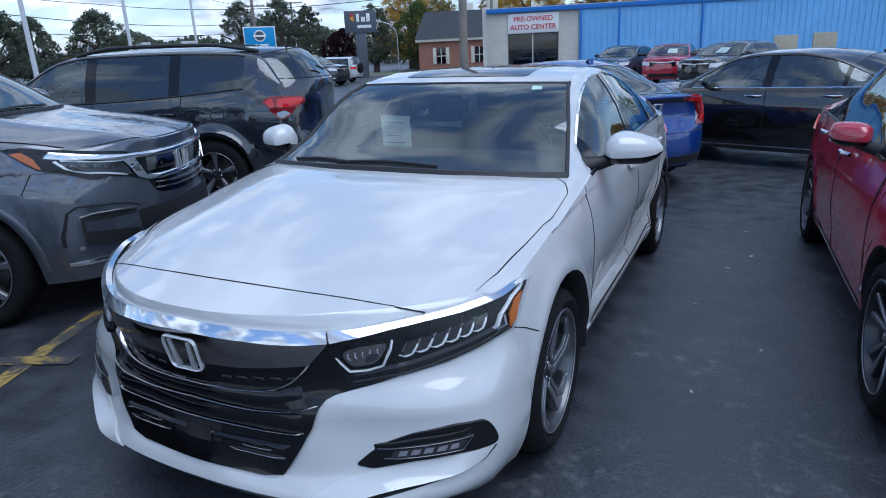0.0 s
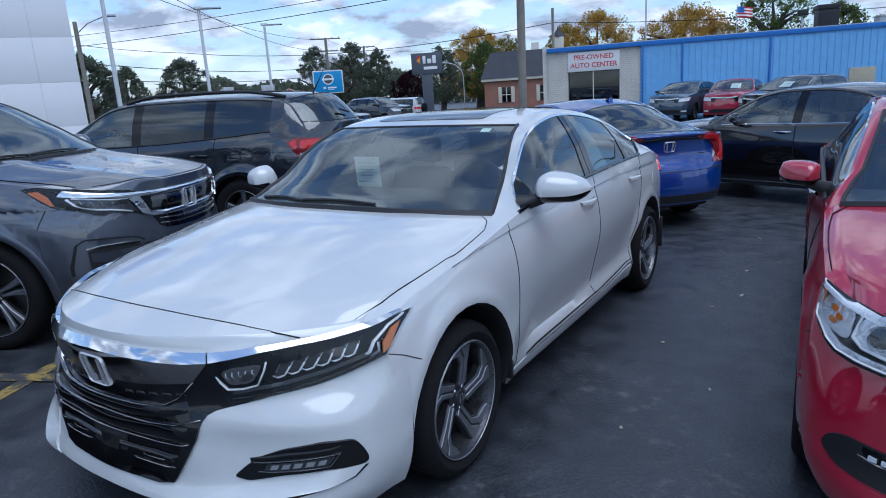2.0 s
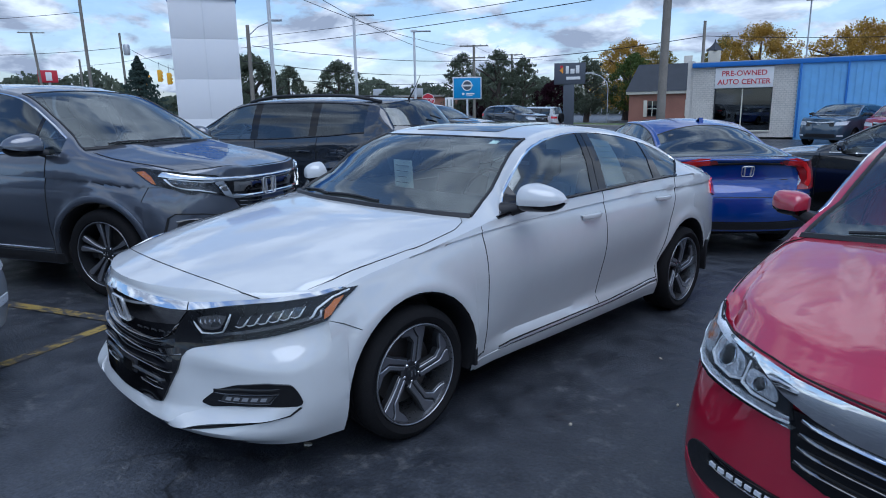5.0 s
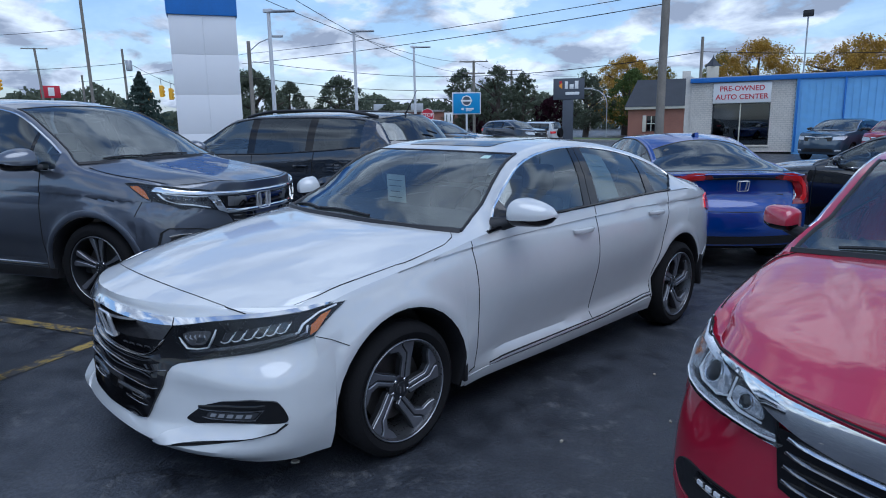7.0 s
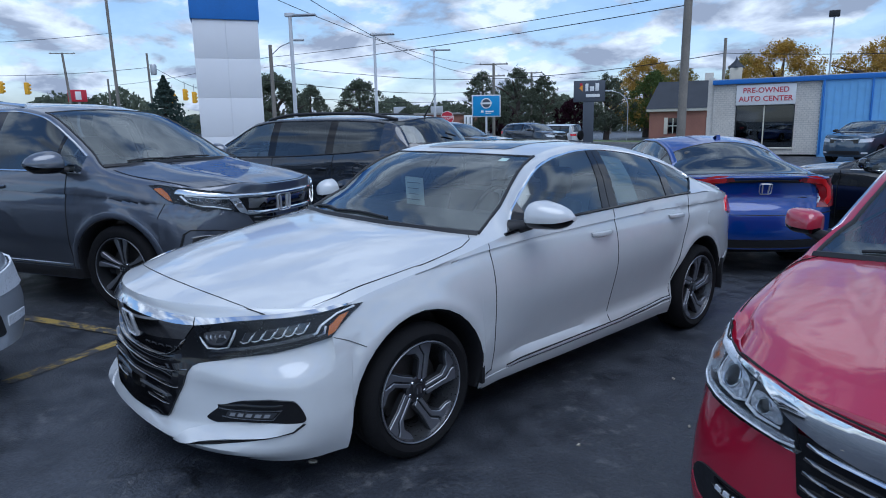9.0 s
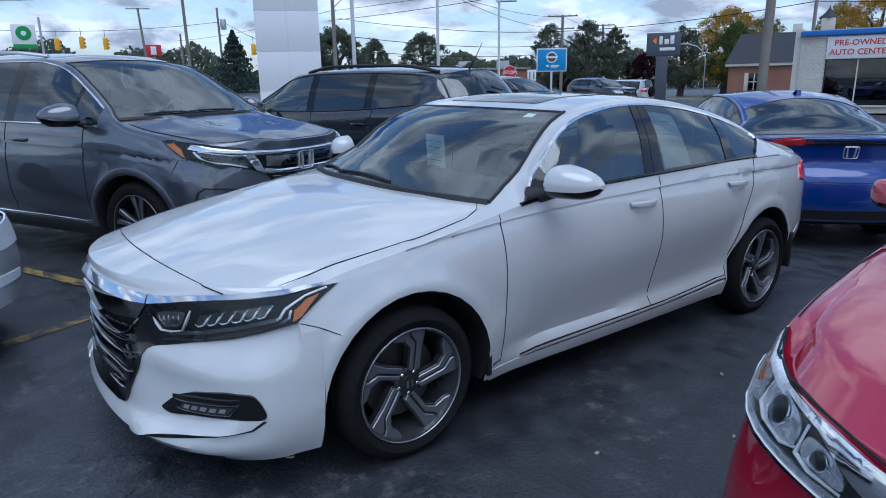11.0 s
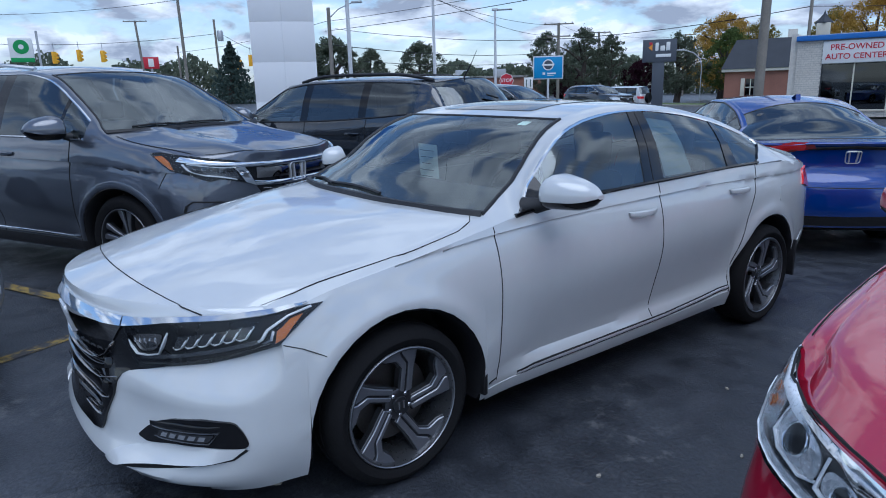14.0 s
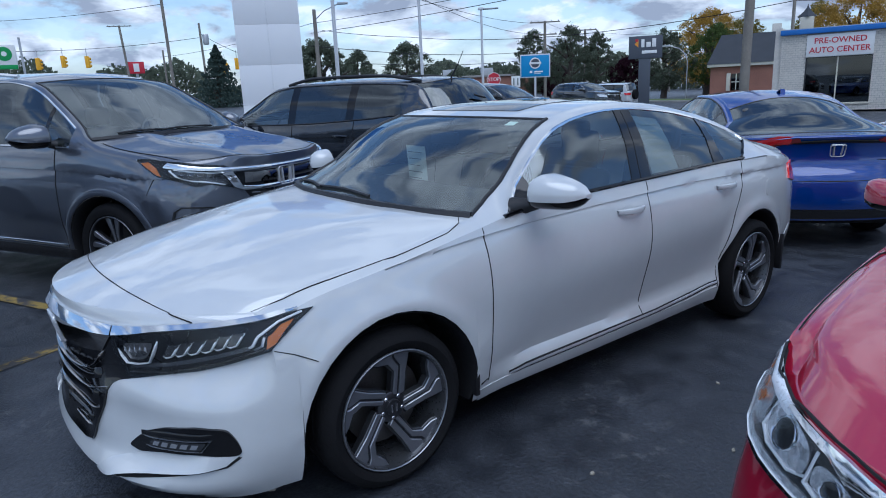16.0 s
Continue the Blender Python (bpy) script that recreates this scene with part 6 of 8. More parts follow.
for sg in (1, -1):
    def BL(p, z, sg=sg):
        return BR(sg * p, z)
    tl = panel("tail_light", [(0.34, 0.990), (0.37, 1.020), (0.52, 1.030), (0.74, 1.010), (0.96, 0.970), (0.95, 0.82), (0.89, 0.715), (0.70, 0.700), (0.55, 0.705), (0.585, 0.80), (0.590, 0.88), (0.55, 0.945), (0.45, 0.980)], BL, DEEPRED, blue_car, 0.018, 0.022, 0.025, -sg, "red c-shaped tail light")
    ribbon("brake_lens", [(0.40, 1.004), (0.54, 1.004), (0.66, 0.970), (0.72, 0.90), (0.72, 0.80), (0.66, 0.722)], BL, 0.062, REDLENS, tl, 0.021, -sg, depth=0.006, label="bright red lens band")
    ribbon("reversing_lens", [(0.560, 0.730), (0.592, 0.80), (0.596, 0.86)], BL, 0.014, LAMP, tl, 0.021, -sg, depth=0.004)
# the shade below the spoiler lip, laid on as a dark strip
ribbon("lip_shade", [(-0.42, 0.978), (0, 0.993), (0.42, 0.978)], BR, 0.018, SEAM, blue_car, 0.012, -1)
fin = bmesh.new()
f0 = bsh.roof(0, 2.22)
grid(fin, [[f0 + Vector((sx * w, y, z)) for sx, w in ((-1, 0.024), (-1, 0.008), (1, 0.008), (1, 0.024))] for y, z in ((-0.06, 0.0), (0.01, 0.025), (0.06, 0.042), (0.075, -0.03))])
part("antenna_fin", fin, BLUE, blue_car, "blue roof antenna fin")

# ---- the black sedan ----
KSEDAN = dict(RSEDAN, handle_mat=CHROME, belt_trim=CHROME, trim=None, spokes=8, arms=((0, 0),), spoke_w=0.034, side_glass=GLASS)
KP = pose(0, 0, 0, 0, 0, -112)
kv = KP @ Vector((0.925, 1.46, 0))
black_car, ksh = car("sedan", KSEDAN, BLACK, pose(1.41 - kv.x, 7.05 - kv.y, 0, 0, 0, -112), "black sedan with chrome belt line and chrome handles")
for sg in (1, -1):
    ribbon("sill_chrome", [(0.60, 0.265), (2.36, 0.272)], ksh.left if sg > 0 else ksh.right, 0.016, CHROME, black_car, 0.003, sg, depth=0.006)
    panel("headlight", [(0.50, 0.64), (0.90, 0.66), (1.03, 0.80), (1.0, 0.855), (0.60, 0.76)], lambda p, z, sg=sg: ksh.front(sg * p, z), LAMP, black_car, 0.006, 0.012, flip=sg, label="clear headlight")
    panel("tail_light", [(3.24, 0.84), (3.475, 0.80), (3.475, 0.98), (3.32, 0.95)], ksh.left if sg > 0 else ksh.right, REDLENS, black_car, 0.012, 0.016, flip=sg, label="red tail light")

# ---- ground ----
def asphalt():
    m = bpy.data.materials.new("asphalt")
    m.use_nodes = True
    n, l = m.node_tree.nodes, m.node_tree.links
    b = n["Principled BSDF"]
    b.inputs["Specular IOR Level"].default_value = 0.75
    tc = n.new("ShaderNodeTexCoord")
    vals = []
    for sc, det, lo, hi in ((0.35, 4, 0.74, 1.26), (4.5, 9, 0.70, 1.30), (55, 4, 0.55, 1.45)):
        t, r = n.new("ShaderNodeTexNoise"), n.new("ShaderNodeMapRange")
        t.inputs["Scale"].default_value, t.inputs["Detail"].default_value = sc, det
        r.inputs[1].default_value, r.inputs[2].default_value, r.inputs[3].default_value, r.inputs[4].default_value = 0.3, 0.7, lo, hi
        l.new(tc.outputs["Object"], t.inputs["Vector"])
        l.new(t.outputs["Fac"], r.inputs[0])
        vals.append(r)
    m1, m2, sc = n.new("ShaderNodeMath"), n.new("ShaderNodeMath"), n.new("ShaderNodeVectorMath")
    m1.operation = m2.operation = "MULTIPLY"
    sc.operation = "SCALE"
    sc.inputs[0].default_value = (0.029, 0.033, 0.042)
    l.new(vals[0].outputs[0], m1.inputs[0])
    l.new(vals[1].outputs[0], m1.inputs[1])
    l.new(m1.outputs[0], m2.inputs[0])
    l.new(vals[2].outputs[0], m2.inputs[1])
    l.new(m2.outputs[0], sc.inputs["Scale"])
    l.new(sc.outputs[0], b.inputs["Base Color"])
    # hairline cracks that come and go, and worn patches that shine more
    bend, vor, thin, mask, gate, dark, keep = (n.new("ShaderNode" + k) for k in ("TexNoise", "TexVoronoi", "MapRange", "TexNoise", "MapRange", "Math", "VectorMath"))
    bend.inputs["Scale"].default_value, bend.inputs["Detail"].default_value = 1.3, 5
    mixv = n.new("ShaderNodeVectorMath")
    mixv.operation = "MULTIPLY_ADD"
    mixv.inputs[1].default_value = (0.9, 0.9, 0.9)
    l.new(tc.outputs["Object"], bend.inputs["Vector"])
    l.new(bend.outputs["Color"], mixv.inputs[0])
    l.new(tc.outputs["Object"], mixv.inputs[2])
    vor.feature = "DISTANCE_TO_EDGE"
    vor.inputs["Scale"].default_value = 0.42
    l.new(mixv.outputs[0], vor.inputs["Vector"])
    thin.inputs[1].default_value, thin.inputs[2].default_value, thin.inputs[3].default_value, thin.inputs[4].default_value = 0.001, 0.006, 0.65, 0.0
    l.new(vor.outputs["Distance"], thin.inputs[0])
    mask.inputs["Scale"].default_value, mask.inputs["Detail"].default_value = 0.55, 3
    l.new(tc.outputs["Object"], mask.inputs["Vector"])
    gate.inputs[1].default_value, gate.inputs[2].default_value = 0.50, 0.60
    l.new(mask.outputs["Fac"], gate.inputs[0])
    dark.operation = "MULTIPLY"
    l.new(thin.outputs[0], dark.inputs[0])
    l.new(gate.outputs[0], dark.inputs[1])
    left_ = n.new("ShaderNodeMath")
    left_.operation = "SUBTRACT"
    left_.inputs[0].default_value = 1.0
    l.new(dark.outputs[0], left_.inputs[1])
    keep.operation = "SCALE"
    l.new(sc.outputs[0], keep.inputs[0])
    l.new(left_.outputs[0], keep.inputs["Scale"])
    # pale grit scattered over it
    grit, dots, some, sift, pale = (n.new("ShaderNode" + k) for k in ("TexVoronoi", "MapRange", "TexNoise", "MapRange", "Mix"))
    grit.inputs["Scale"].default_value = 9.0
    l.new(mixv.outputs[0], grit.inputs["Vector"])
    dots.inputs[1].default_value, dots.inputs[2].default_value, dots.inputs[3].default_value, dots.inputs[4].default_value = 0.012, 0.035, 1.0, 0.0
    l.new(grit.outputs["Distance"], dots.inputs[0])
    some.inputs["Scale"].default_value, some.inputs["Detail"].default_value = 1.1, 4
    l.new(tc.outputs["Object"], some.inputs["Vector"])
    sift.inputs[1].default_value, sift.inputs[2].default_value, sift.inputs[3].default_value, sift.inputs[4].default_value = 0.44, 0.62, 0.0, 1.0
    l.new(some.outputs["Fac"], sift.inputs[0])
    both = n.new("ShaderNodeMath")
    both.operation = "MULTIPLY"
    l.new(dots.outputs[0], both.inputs[0])
    l.new(sift.outputs[0], both.inputs[1])
    # crumbled scuffs, where the seal coat has worn through
    scuff, torn, patch, area, worn = (n.new("ShaderNode" + k) for k in ("TexNoise", "MapRange", "TexNoise", "MapRange", "Math"))
    scuff.inputs["Scale"].default_value, scuff.inputs["Detail"].default_value, scuff.inputs["Roughness"].default_value = 11, 10, 0.72
    torn.inputs[1].default_value, torn.inputs[2].default_value, torn.inputs[4].default_value = 0.53, 0.64, 0.42
    patch.inputs["Scale"].default_value, patch.inputs["Detail"].default_value = 0.8, 3
    area.inputs[1].default_value, area.inputs[2].default_value = 0.44, 0.60
    for tex, ramp in ((scuff, torn), (patch, area)):
        l.new(tc.outputs["Object"], tex.inputs["Vector"])
        l.new(tex.outputs["Fac"], ramp.inputs[0])
    worn.operation = "MULTIPLY"
    l.new(torn.outputs[0], worn.inputs[0])
    l.new(area.outputs[0], worn.inputs[1])
    most_ = n.new("ShaderNodeMath")
    most_.operation = "MAXIMUM"
    l.new(both.outputs[0], most_.inputs[0])
    l.new(worn.outputs[0], most_.inputs[1])
    pale.data_type = "RGBA"
    pale.inputs[7].default_value = (0.20, 0.20, 0.20, 1)
    l.new(most_.outputs[0], pale.inputs[0])
    l.new(keep.outputs[0], pale.inputs[6])
    l.new(pale.outputs[2], b.inputs["Base Color"])
    shine = n.new("ShaderNodeMapRange")
    shine.inputs[1].default_value, shine.inputs[2].default_value, shine.inputs[3].default_value, shine.inputs[4].default_value = 0.8, 1.2, 0.34, 0.56
    l.new(vals[1].outputs[0], shine.inputs[0])
    l.new(shine.outputs[0], b.inputs["Roughness"])
    bt, bp = n.new("ShaderNodeTexNoise"), n.new("ShaderNodeBump")
    bt.inputs["Scale"].default_value, bt.inputs["Detail"].default_value = 60, 7
    bp.inputs["Strength"].default_value, bp.inputs["Distance"].default_value = 0.26, 0.02
    l.new(tc.outputs["Object"], bt.inputs["Vector"])
    l.new(bt.outputs["Fac"], bp.inputs["Height"])
    l.new(bp.outputs[0], b.inputs["Normal"])
    return m


ASPHALT = asphalt()
YELLOW = mat("worn_yellow_paint", (0.30, 0.21, 0.05), 0.8, 0, 0, 0.35, 8, 0.2, 80)
yn, yl = YELLOW.node_tree.nodes, YELLOW.node_tree.links
wear, step_, over = yn.new("ShaderNodeTexNoise"), yn.new("ShaderNodeMapRange"), yn.new("ShaderNodeMix")
wear.inputs["Scale"].default_value, wear.inputs["Detail"].default_value, wear.inputs["Roughness"].default_value = 9, 8, 0.7
step_.inputs[1].default_value, step_.inputs[2].default_value = 0.43, 0.52
over.data_type = "RGBA"
over.inputs[7].default_value = (0.045, 0.046, 0.050, 1)
yl.new(yn["Principled BSDF"].inputs["Base Color"].links[0].from_socket, over.inputs[6])
yl.new(wear.outputs["Fac"], step_.inputs[0])
yl.new(step_.outputs[0], over.inputs[0])
yl.new(over.outputs[2], yn["Principled BSDF"].inputs["Base Color"])
GRASS = mat("grass", (0.08, 0.115, 0.035), 0.9, 0, 0, 0.35, 2, 0.5, 30)
CONCRETE = mat("concrete", (0.30, 0.29, 0.27), 0.85, 0, 0, 0.2, 3, 0.2, 40)
bm = bmesh.new()
box(bm, (-1500, -1500, -0.5), (1500, 1500, 0))
tagged(part("ground", bm, ASPHALT, None, smooth=False), "dark sealed asphalt of a car lot", "ground", kind="structure")


def stripe(name, a, b, w, up=0.004):
    """A worn painted line with ragged ends."""
    a, b = Vector((*a, 0)), Vector((*b, 0))
    d = (b - a).normalized()
    q = Vector((-d.y, d.x, 0)) * w / 2
    bm = bmesh.new()
    n = max(2, int((b - a).length / 0.12))
    rows = []
    for i in range(n + 1):
        p = a.lerp(b, i / n)
        j = 0.006 * math.sin(i * 2.3) + 0.004 * math.sin(i * 5.1)
        rows.append([p + q * (1 + j * 6) + Vector((0, 0, up)), p - q * (1 - j * 6) + Vector((0, 0, up))])
    grid(bm, rows)
    return tagged(part(name, bm, YELLOW), "worn yellow parking line on asphalt", "line", kind="structure")


for a, b, up in (((-1.60, -1.28), (-2.30, 0.36), 0.004), ((-1.75, -0.28), (-4.4, -1.46), 0.008)):
    stripe("parking_line", a, b, 0.10, up)


# ---- buildings ----
SLOPE = pose(0.014, -0.012, 0, 0.34, -0.77, 0)  # the lot drains, so the level ground beyond it is tilted against it


def at_wall(origin, deg):
    return pose(*origin, 0, 0, deg)


BLUEWALL = mat("blue_painted_metal", (0.19, 0.43, 0.74), 0.6, 0, 0, 0.12, 0.8, 0.05, 20)
BLUETRIM = mat("blue_trim", (0.03, 0.16, 0.50), 0.45, 0, 0, 0.1)
BLOCK = mat("cream_split_brick", (0.66, 0.62, 0.55), 0.85, 0, 0, 0.15, 3, 0.3, 60)
MORTAR = mat("mortar", (0.45, 0.43, 0.39), 0.9, 0, 0, 0.1)
SIGNWHITE = mat("sign_face", (0.78, 0.78, 0.76), 0.4, 0, 0, 0.04, 2)
SIGNRED = mat("sign_red", (0.50, 0.02, 0.04), 0.5, 0, 0, 0.05)
SHOPGLASS = glass("shop_glass", (0.10, 0.11, 0.12))
BOARD = mat("beige_board", (0.42, 0.38, 0.28), 0.8, 0, 0, 0.2, 3)
BRICK = mat("red_brick", (0.30, 0.14, 0.10), 0.85, 0, 0, 0.25, 3, 0.3, 40)
ROOFDARK = mat("dark_shingle", (0.045, 0.050, 0.060), 0.85, 0, 0, 0.2, 4, 0.3, 40)
CREAM = mat("cream_paint", (0.62, 0.58, 0.48), 0.6, 0, 0, 0.08)
WHITEPANEL = mat("white_metal_panel", (0.74, 0.74, 0.75), 0.45, 0, 0.0, 0.012, 0.6)
GALV = mat("galvanised_steel", (0.46, 0.47, 0.48), 0.45, 0.6, 0, 0.12, 4)
WHITEPOLE = mat("white_pole_paint", (0.62, 0.63, 0.64), 0.45, 0, 0, 0.08, 4)
WOODPOLE = mat("weathered_pole_wood", (0.22, 0.20, 0.17), 0.9, 0, 0, 0.3, 5, 0.4, 30)
CABLE = mat("black_cable", (0.015, 0.015, 0.016), 0.7, 0, 0, 0.1)
SIGNALYELLOW = mat("signal_yellow", (0.90, 0.46, 0.02), 0.45, 0, 0, 0.1)


def sub(name, lo, hi, m, root, bevel=0.0, label=""):
    return boxed(name, lo, hi, m, root, bevel, label)


def words(name, text, size, m, root, at, rot=(90, 0, 0), depth=0.01):
    cu = bpy.data.curves.new(name, "FONT")
    cu.body, cu.size, cu.extrude, cu.align_x, cu.align_y, cu.offset = text, size, depth, "CENTER", "CENTER", size * 0.012
    o = new(name, cu)
    dg = bpy.context.evaluated_depsgraph_get()
    me = bpy.data.meshes.new_from_object(o.evaluated_get(dg))
    bpy.data.objects.remove(o)
    me.materials.clear()
    me.materials.append(m)
    ob = new(name, me)
    ob.parent = root
    ob.matrix_basis = pose(*at, *rot)
    return ob


shop = tagged(new("dealer_building"), "long blue metal building with a cream brick office front", "building")
shop.matrix_world = SLOPE @ at_wall((-11.45, 30.35, 0), 18)
# local x runs along the front, y into the building
sub("blue_wall", (4.66, 0.10, -1.5), (52, 14, 3.58), BLUEWALL, shop)
sub("office_wall", (0, 0.22, 0), (1.04, 9, 3.40), MORTAR, shop)
sub("office_wall", (3.62, 0.22, 0), (4.66, 9, 3.40), MORTAR, shop)
sub("office_wall", (1.04, 0.22, 0), (3.62, 0.40, 0.32), MORTAR, shop)
sub("office_wall", (1.04, 0.22, 2.36), (3.62, 0.40, 3.40), MORTAR, shop)
sub("office_back", (0.9, 4.0, 0), (3.8, 4.2, 3.2), PLASTIC, shop)
sub("office_floor", (0.9, 0.4, 0.0), (3.8, 4.0, 0.25), CONCRETE, shop)
sub("office_desk", (1.5, 1.6, 0.25), (3.0, 2.3, 1.0), CABIN, shop, 0.02)
bm = bmesh.new()
for x0, x1, z0, z1 in ((0.0, 1.04, 0.0, 3.40), (3.62, 4.66, 0.0, 3.40), (1.04, 3.62, 0.0, 0.30)):
    z = z0
    k = 0
    while z < z1 - 0.02:
        x = x0 + (0.0 if k % 2 else -0.10)
        while x < x1 - 0.005:
            a, b = max(x0, x) + 0.006, min(x1, x + 0.20) - 0.006
            if b - a > 0.03:
                box(bm, (a, 0.20 + 0.006 * ((k * 7 + int(x * 10) * 3) % 3), z + 0.006), (b, 0.24, min(z1, z + 0.10) - 0.006))
            x += 0.20
        z += 0.10
        k += 1
tagged(part("block_course", bm, BLOCK, shop, "cream split-face bricks", smooth=False), kind="stuff")
sub("side_pier", (-0.28, 0.30, 0), (0.0, 9, 3.75), BLOCK, shop)
sub("roof_edge", (-0.05, 0.02, 3.40), (52, 0.26, 3.62), BLUETRIM, shop, 0.02)
sub("roof_sheet", (0, 0.2, 3.55), (52, 14, 3.66), GALV, shop)
sub("sign_board", (1.04, 0.12, 2.38), (3.62, 0.22, 3.34), SIGNWHITE, shop, 0.01, "white sign board with red lettering")
words("sign_line", "PRE-OWNED", 0.345, SIGNRED, shop, (2.33, 0.115, 3.06))
words("sign_line", "AUTO CENTER", 0.345, SIGNRED, shop, (2.33, 0.115, 2.66))
for x0, x1 in ((1.06, 2.28), (2.34, 3.60)):
    g = sub("shop_window", (x0, 0.30, 0.34), (x1, 0.315, 2.34), SHOPGLASS, shop)
    g.visible_shadow = False
for x in (1.04, 2.28, 3.58):
    sub("window_frame", (x, 0.24, 0.32), (x + 0.055, 0.36, 2.36), CREAM if x == 2.28 else PLASTIC, shop, 0.006)
sub("window_sill", (1.0, 0.14, 0.26), (3.66, 0.40, 0.34), CREAM, shop, 0.01)
for x in (4.70, 6.60, 10.6, 20.3, 31.0):
    sub("downpipe", (x, 0.02, 0.0), (x + 0.09, 0.12, 3.45), BLUETRIM, shop, 0.02)
bm = bmesh.new()
for i in range(160):
    x = 4.9 + 0.294 * i
    box(bm, (x, 0.075, 0.0), (x + 0.05, 0.105, 3.40))
tagged(part("wall_rib", bm, BLUEWALL, shop, smooth=False), kind="stuff")
for x, z in ((14.1, 1.66), (15.9, 1.70), (19.4, 1.78)):
    sub("boarded_window", (x, 0.05, z - 1.25), (x + 1.1, 0.12, z), BOARD, shop, 0.01, "beige boarded-up window")
for x, h, w, m in ((13.4, 1.05, 0.9, PLASTIC), (19.6, 0.85, 1.5, GALV), (16.4, 0.35, 1.6, GALV)):
    v = tagged(new("roof_vent"), "metal roof vent on the blue building", "vent")
    v.matrix_world = SLOPE @ at_wall((-11.45, 30.35, 0), 18) @ pose(x, 1.6, 3.66)
    sub("vent_body", (-w / 2, -0.4, 0), (w / 2, 0.4, h * 0.8), m, v, 0.03)
    sub("vent_cap", (-w / 2 - 0.05, -0.45, h * 0.8), (w / 2 + 0.05, 0.45, h), m, v, 0.02)
for x, tall in ((12.0, 0.6), (4.9, 2.6), (25.0, 0.8)):
    fl = tagged(new("flood_light"), "floodlight on a short pole at the roof edge", "lamp")
    fl.matrix_world = SLOPE @ at_wall((-11.45, 30.35, 0), 18) @ pose(x, 0.3, 3.6)
    part("pole", tube(bmesh.new(), [(0, 0, 0), (0, 0, tall)], 0.035, 8), GALV, fl)
    sub("lamp_head", (-0.22, -0.16, tall), (0.22, 0.12, tall + 0.28), PLASTIC, fl, 0.03)
flag = tagged(new("flag"), "small striped flag on a pole behind the roof", "flag")
flag.matrix_world = SLOPE @ at_wall((-11.45, 30.35, 0), 18) @ pose(9.5, 2.5, 3.6)
part("pole", tube(bmesh.new(), [(0, 0, 0), (0, 0, 1.6)], 0.02, 6), GALV, flag)
for i in range(7):
    rows = [[Vector((0.75 * k / 8, 0.06 * math.sin(k * 1.1), 1.5 - 0.075 * j - 0.10 * k / 8)) for j in (i, i + 1)] for k in range(9)]
    part("flag_stripe", grid(bmesh.new(), rows), SIGNRED if i % 2 == 0 else SIGNWHITE, flag)
rows = [[Vector((0.32 * k / 4, -0.012 + 0.06 * math.sin(k * 1.0), z - 0.05 * k / 4)) for z in (1.5, 1.22)] for k in range(5)]
part("flag_canton", grid(bmesh.new(), rows), BLUETRIM, flag)

bank = tagged(new("bank_building"), "low red brick building with a dark hipped roof", "building")
bank.matrix_world = SLOPE @ pose(-26.1, 50.6, 0, 0, 0, 24)
sub("brick_wall", (0, 0, 0), (11, 9, 2.7), BRICK, bank)
sub("cornice", (-0.25, -0.25, 2.62), (11.25, 9.25, 2.86), CREAM, bank, 0.04)
bm = bmesh.new()
lo = [Vector(p) for p in ((-0.3, -0.3, 2.86), (11.3, -0.3, 2.86), (11.3, 9.3, 2.86), (-0.3, 9.3, 2.86))]
hi = [Vector(p) for p in ((0.6, 1.4, 5.2), (10.4, 1.4, 5.2), (10.4, 7.6, 5.2), (0.6, 7.6, 5.2))]
grid(bm, [lo, hi], True)
bm.faces.new([bm.verts.new(q) for q in hi])
part("roof", bm, ROOFDARK, bank, "dark shingle roof", smooth=False)
for x in (1.6, 5.0, 8.2):
    w = sub("window", (x, -0.06, 0.75), (x + 0.75, 0.02, 2.05), SHOPGLASS, bank)
    sub("window_frame", (x + 0.34, -0.09, 0.75), (x + 0.41, -0.05, 2.05), CREAM, w)
    sub("window_bar", (x, -0.09, 1.36), (x + 0.75, -0.05, 1.43), CREAM, w)
    for dx in (-0.36, 0.80):
        sub("shutter", (x + dx, -0.07, 0.70), (x + dx + 0.30, -0.005, 2.10), CREAM, bank, 0.01)
sub("cupola_base", (6.3, 3.6, 4.8), (7.3, 4.6, 6.3), CREAM, bank, 0.05)
bm = bmesh.new()
lathe(bm, [(0.70, 6.3), (0.62, 6.42), (0.30, 6.75), (0.08, 7.05), (0.0, 7.35)], 4, "Z", (6.8, 4.1, 0))
part("cupola_roof", bm, ROOFDARK, bank, "small dark pointed cupola roof", smooth=False)
sub("chimney", (4.3, 2.6, 4.4), (5.0, 3.4, 5.9), BLOCK, bank, 0.02)

strip_mall = tagged(new("brick_building"), "long low red brick building far across the road", "building")
strip_mall.matrix_world = SLOPE @ pose(-68, 45.5, 0, 0, 0, 49)
sub("brick_wall", (0, 0, 0), (19, 9, 3.4), BRICK, strip_mall)
sub("parapet", (-0.2, -0.2, 3.3), (19.2, 9.2, 3.55), CONCRETE, strip_mall, 0.03)
for x in (2, 8, 13):
    sub("roof_unit", (x, 3, 3.5), (x + 1.6, 5, 4.5), GALV, strip_mall, 0.05)

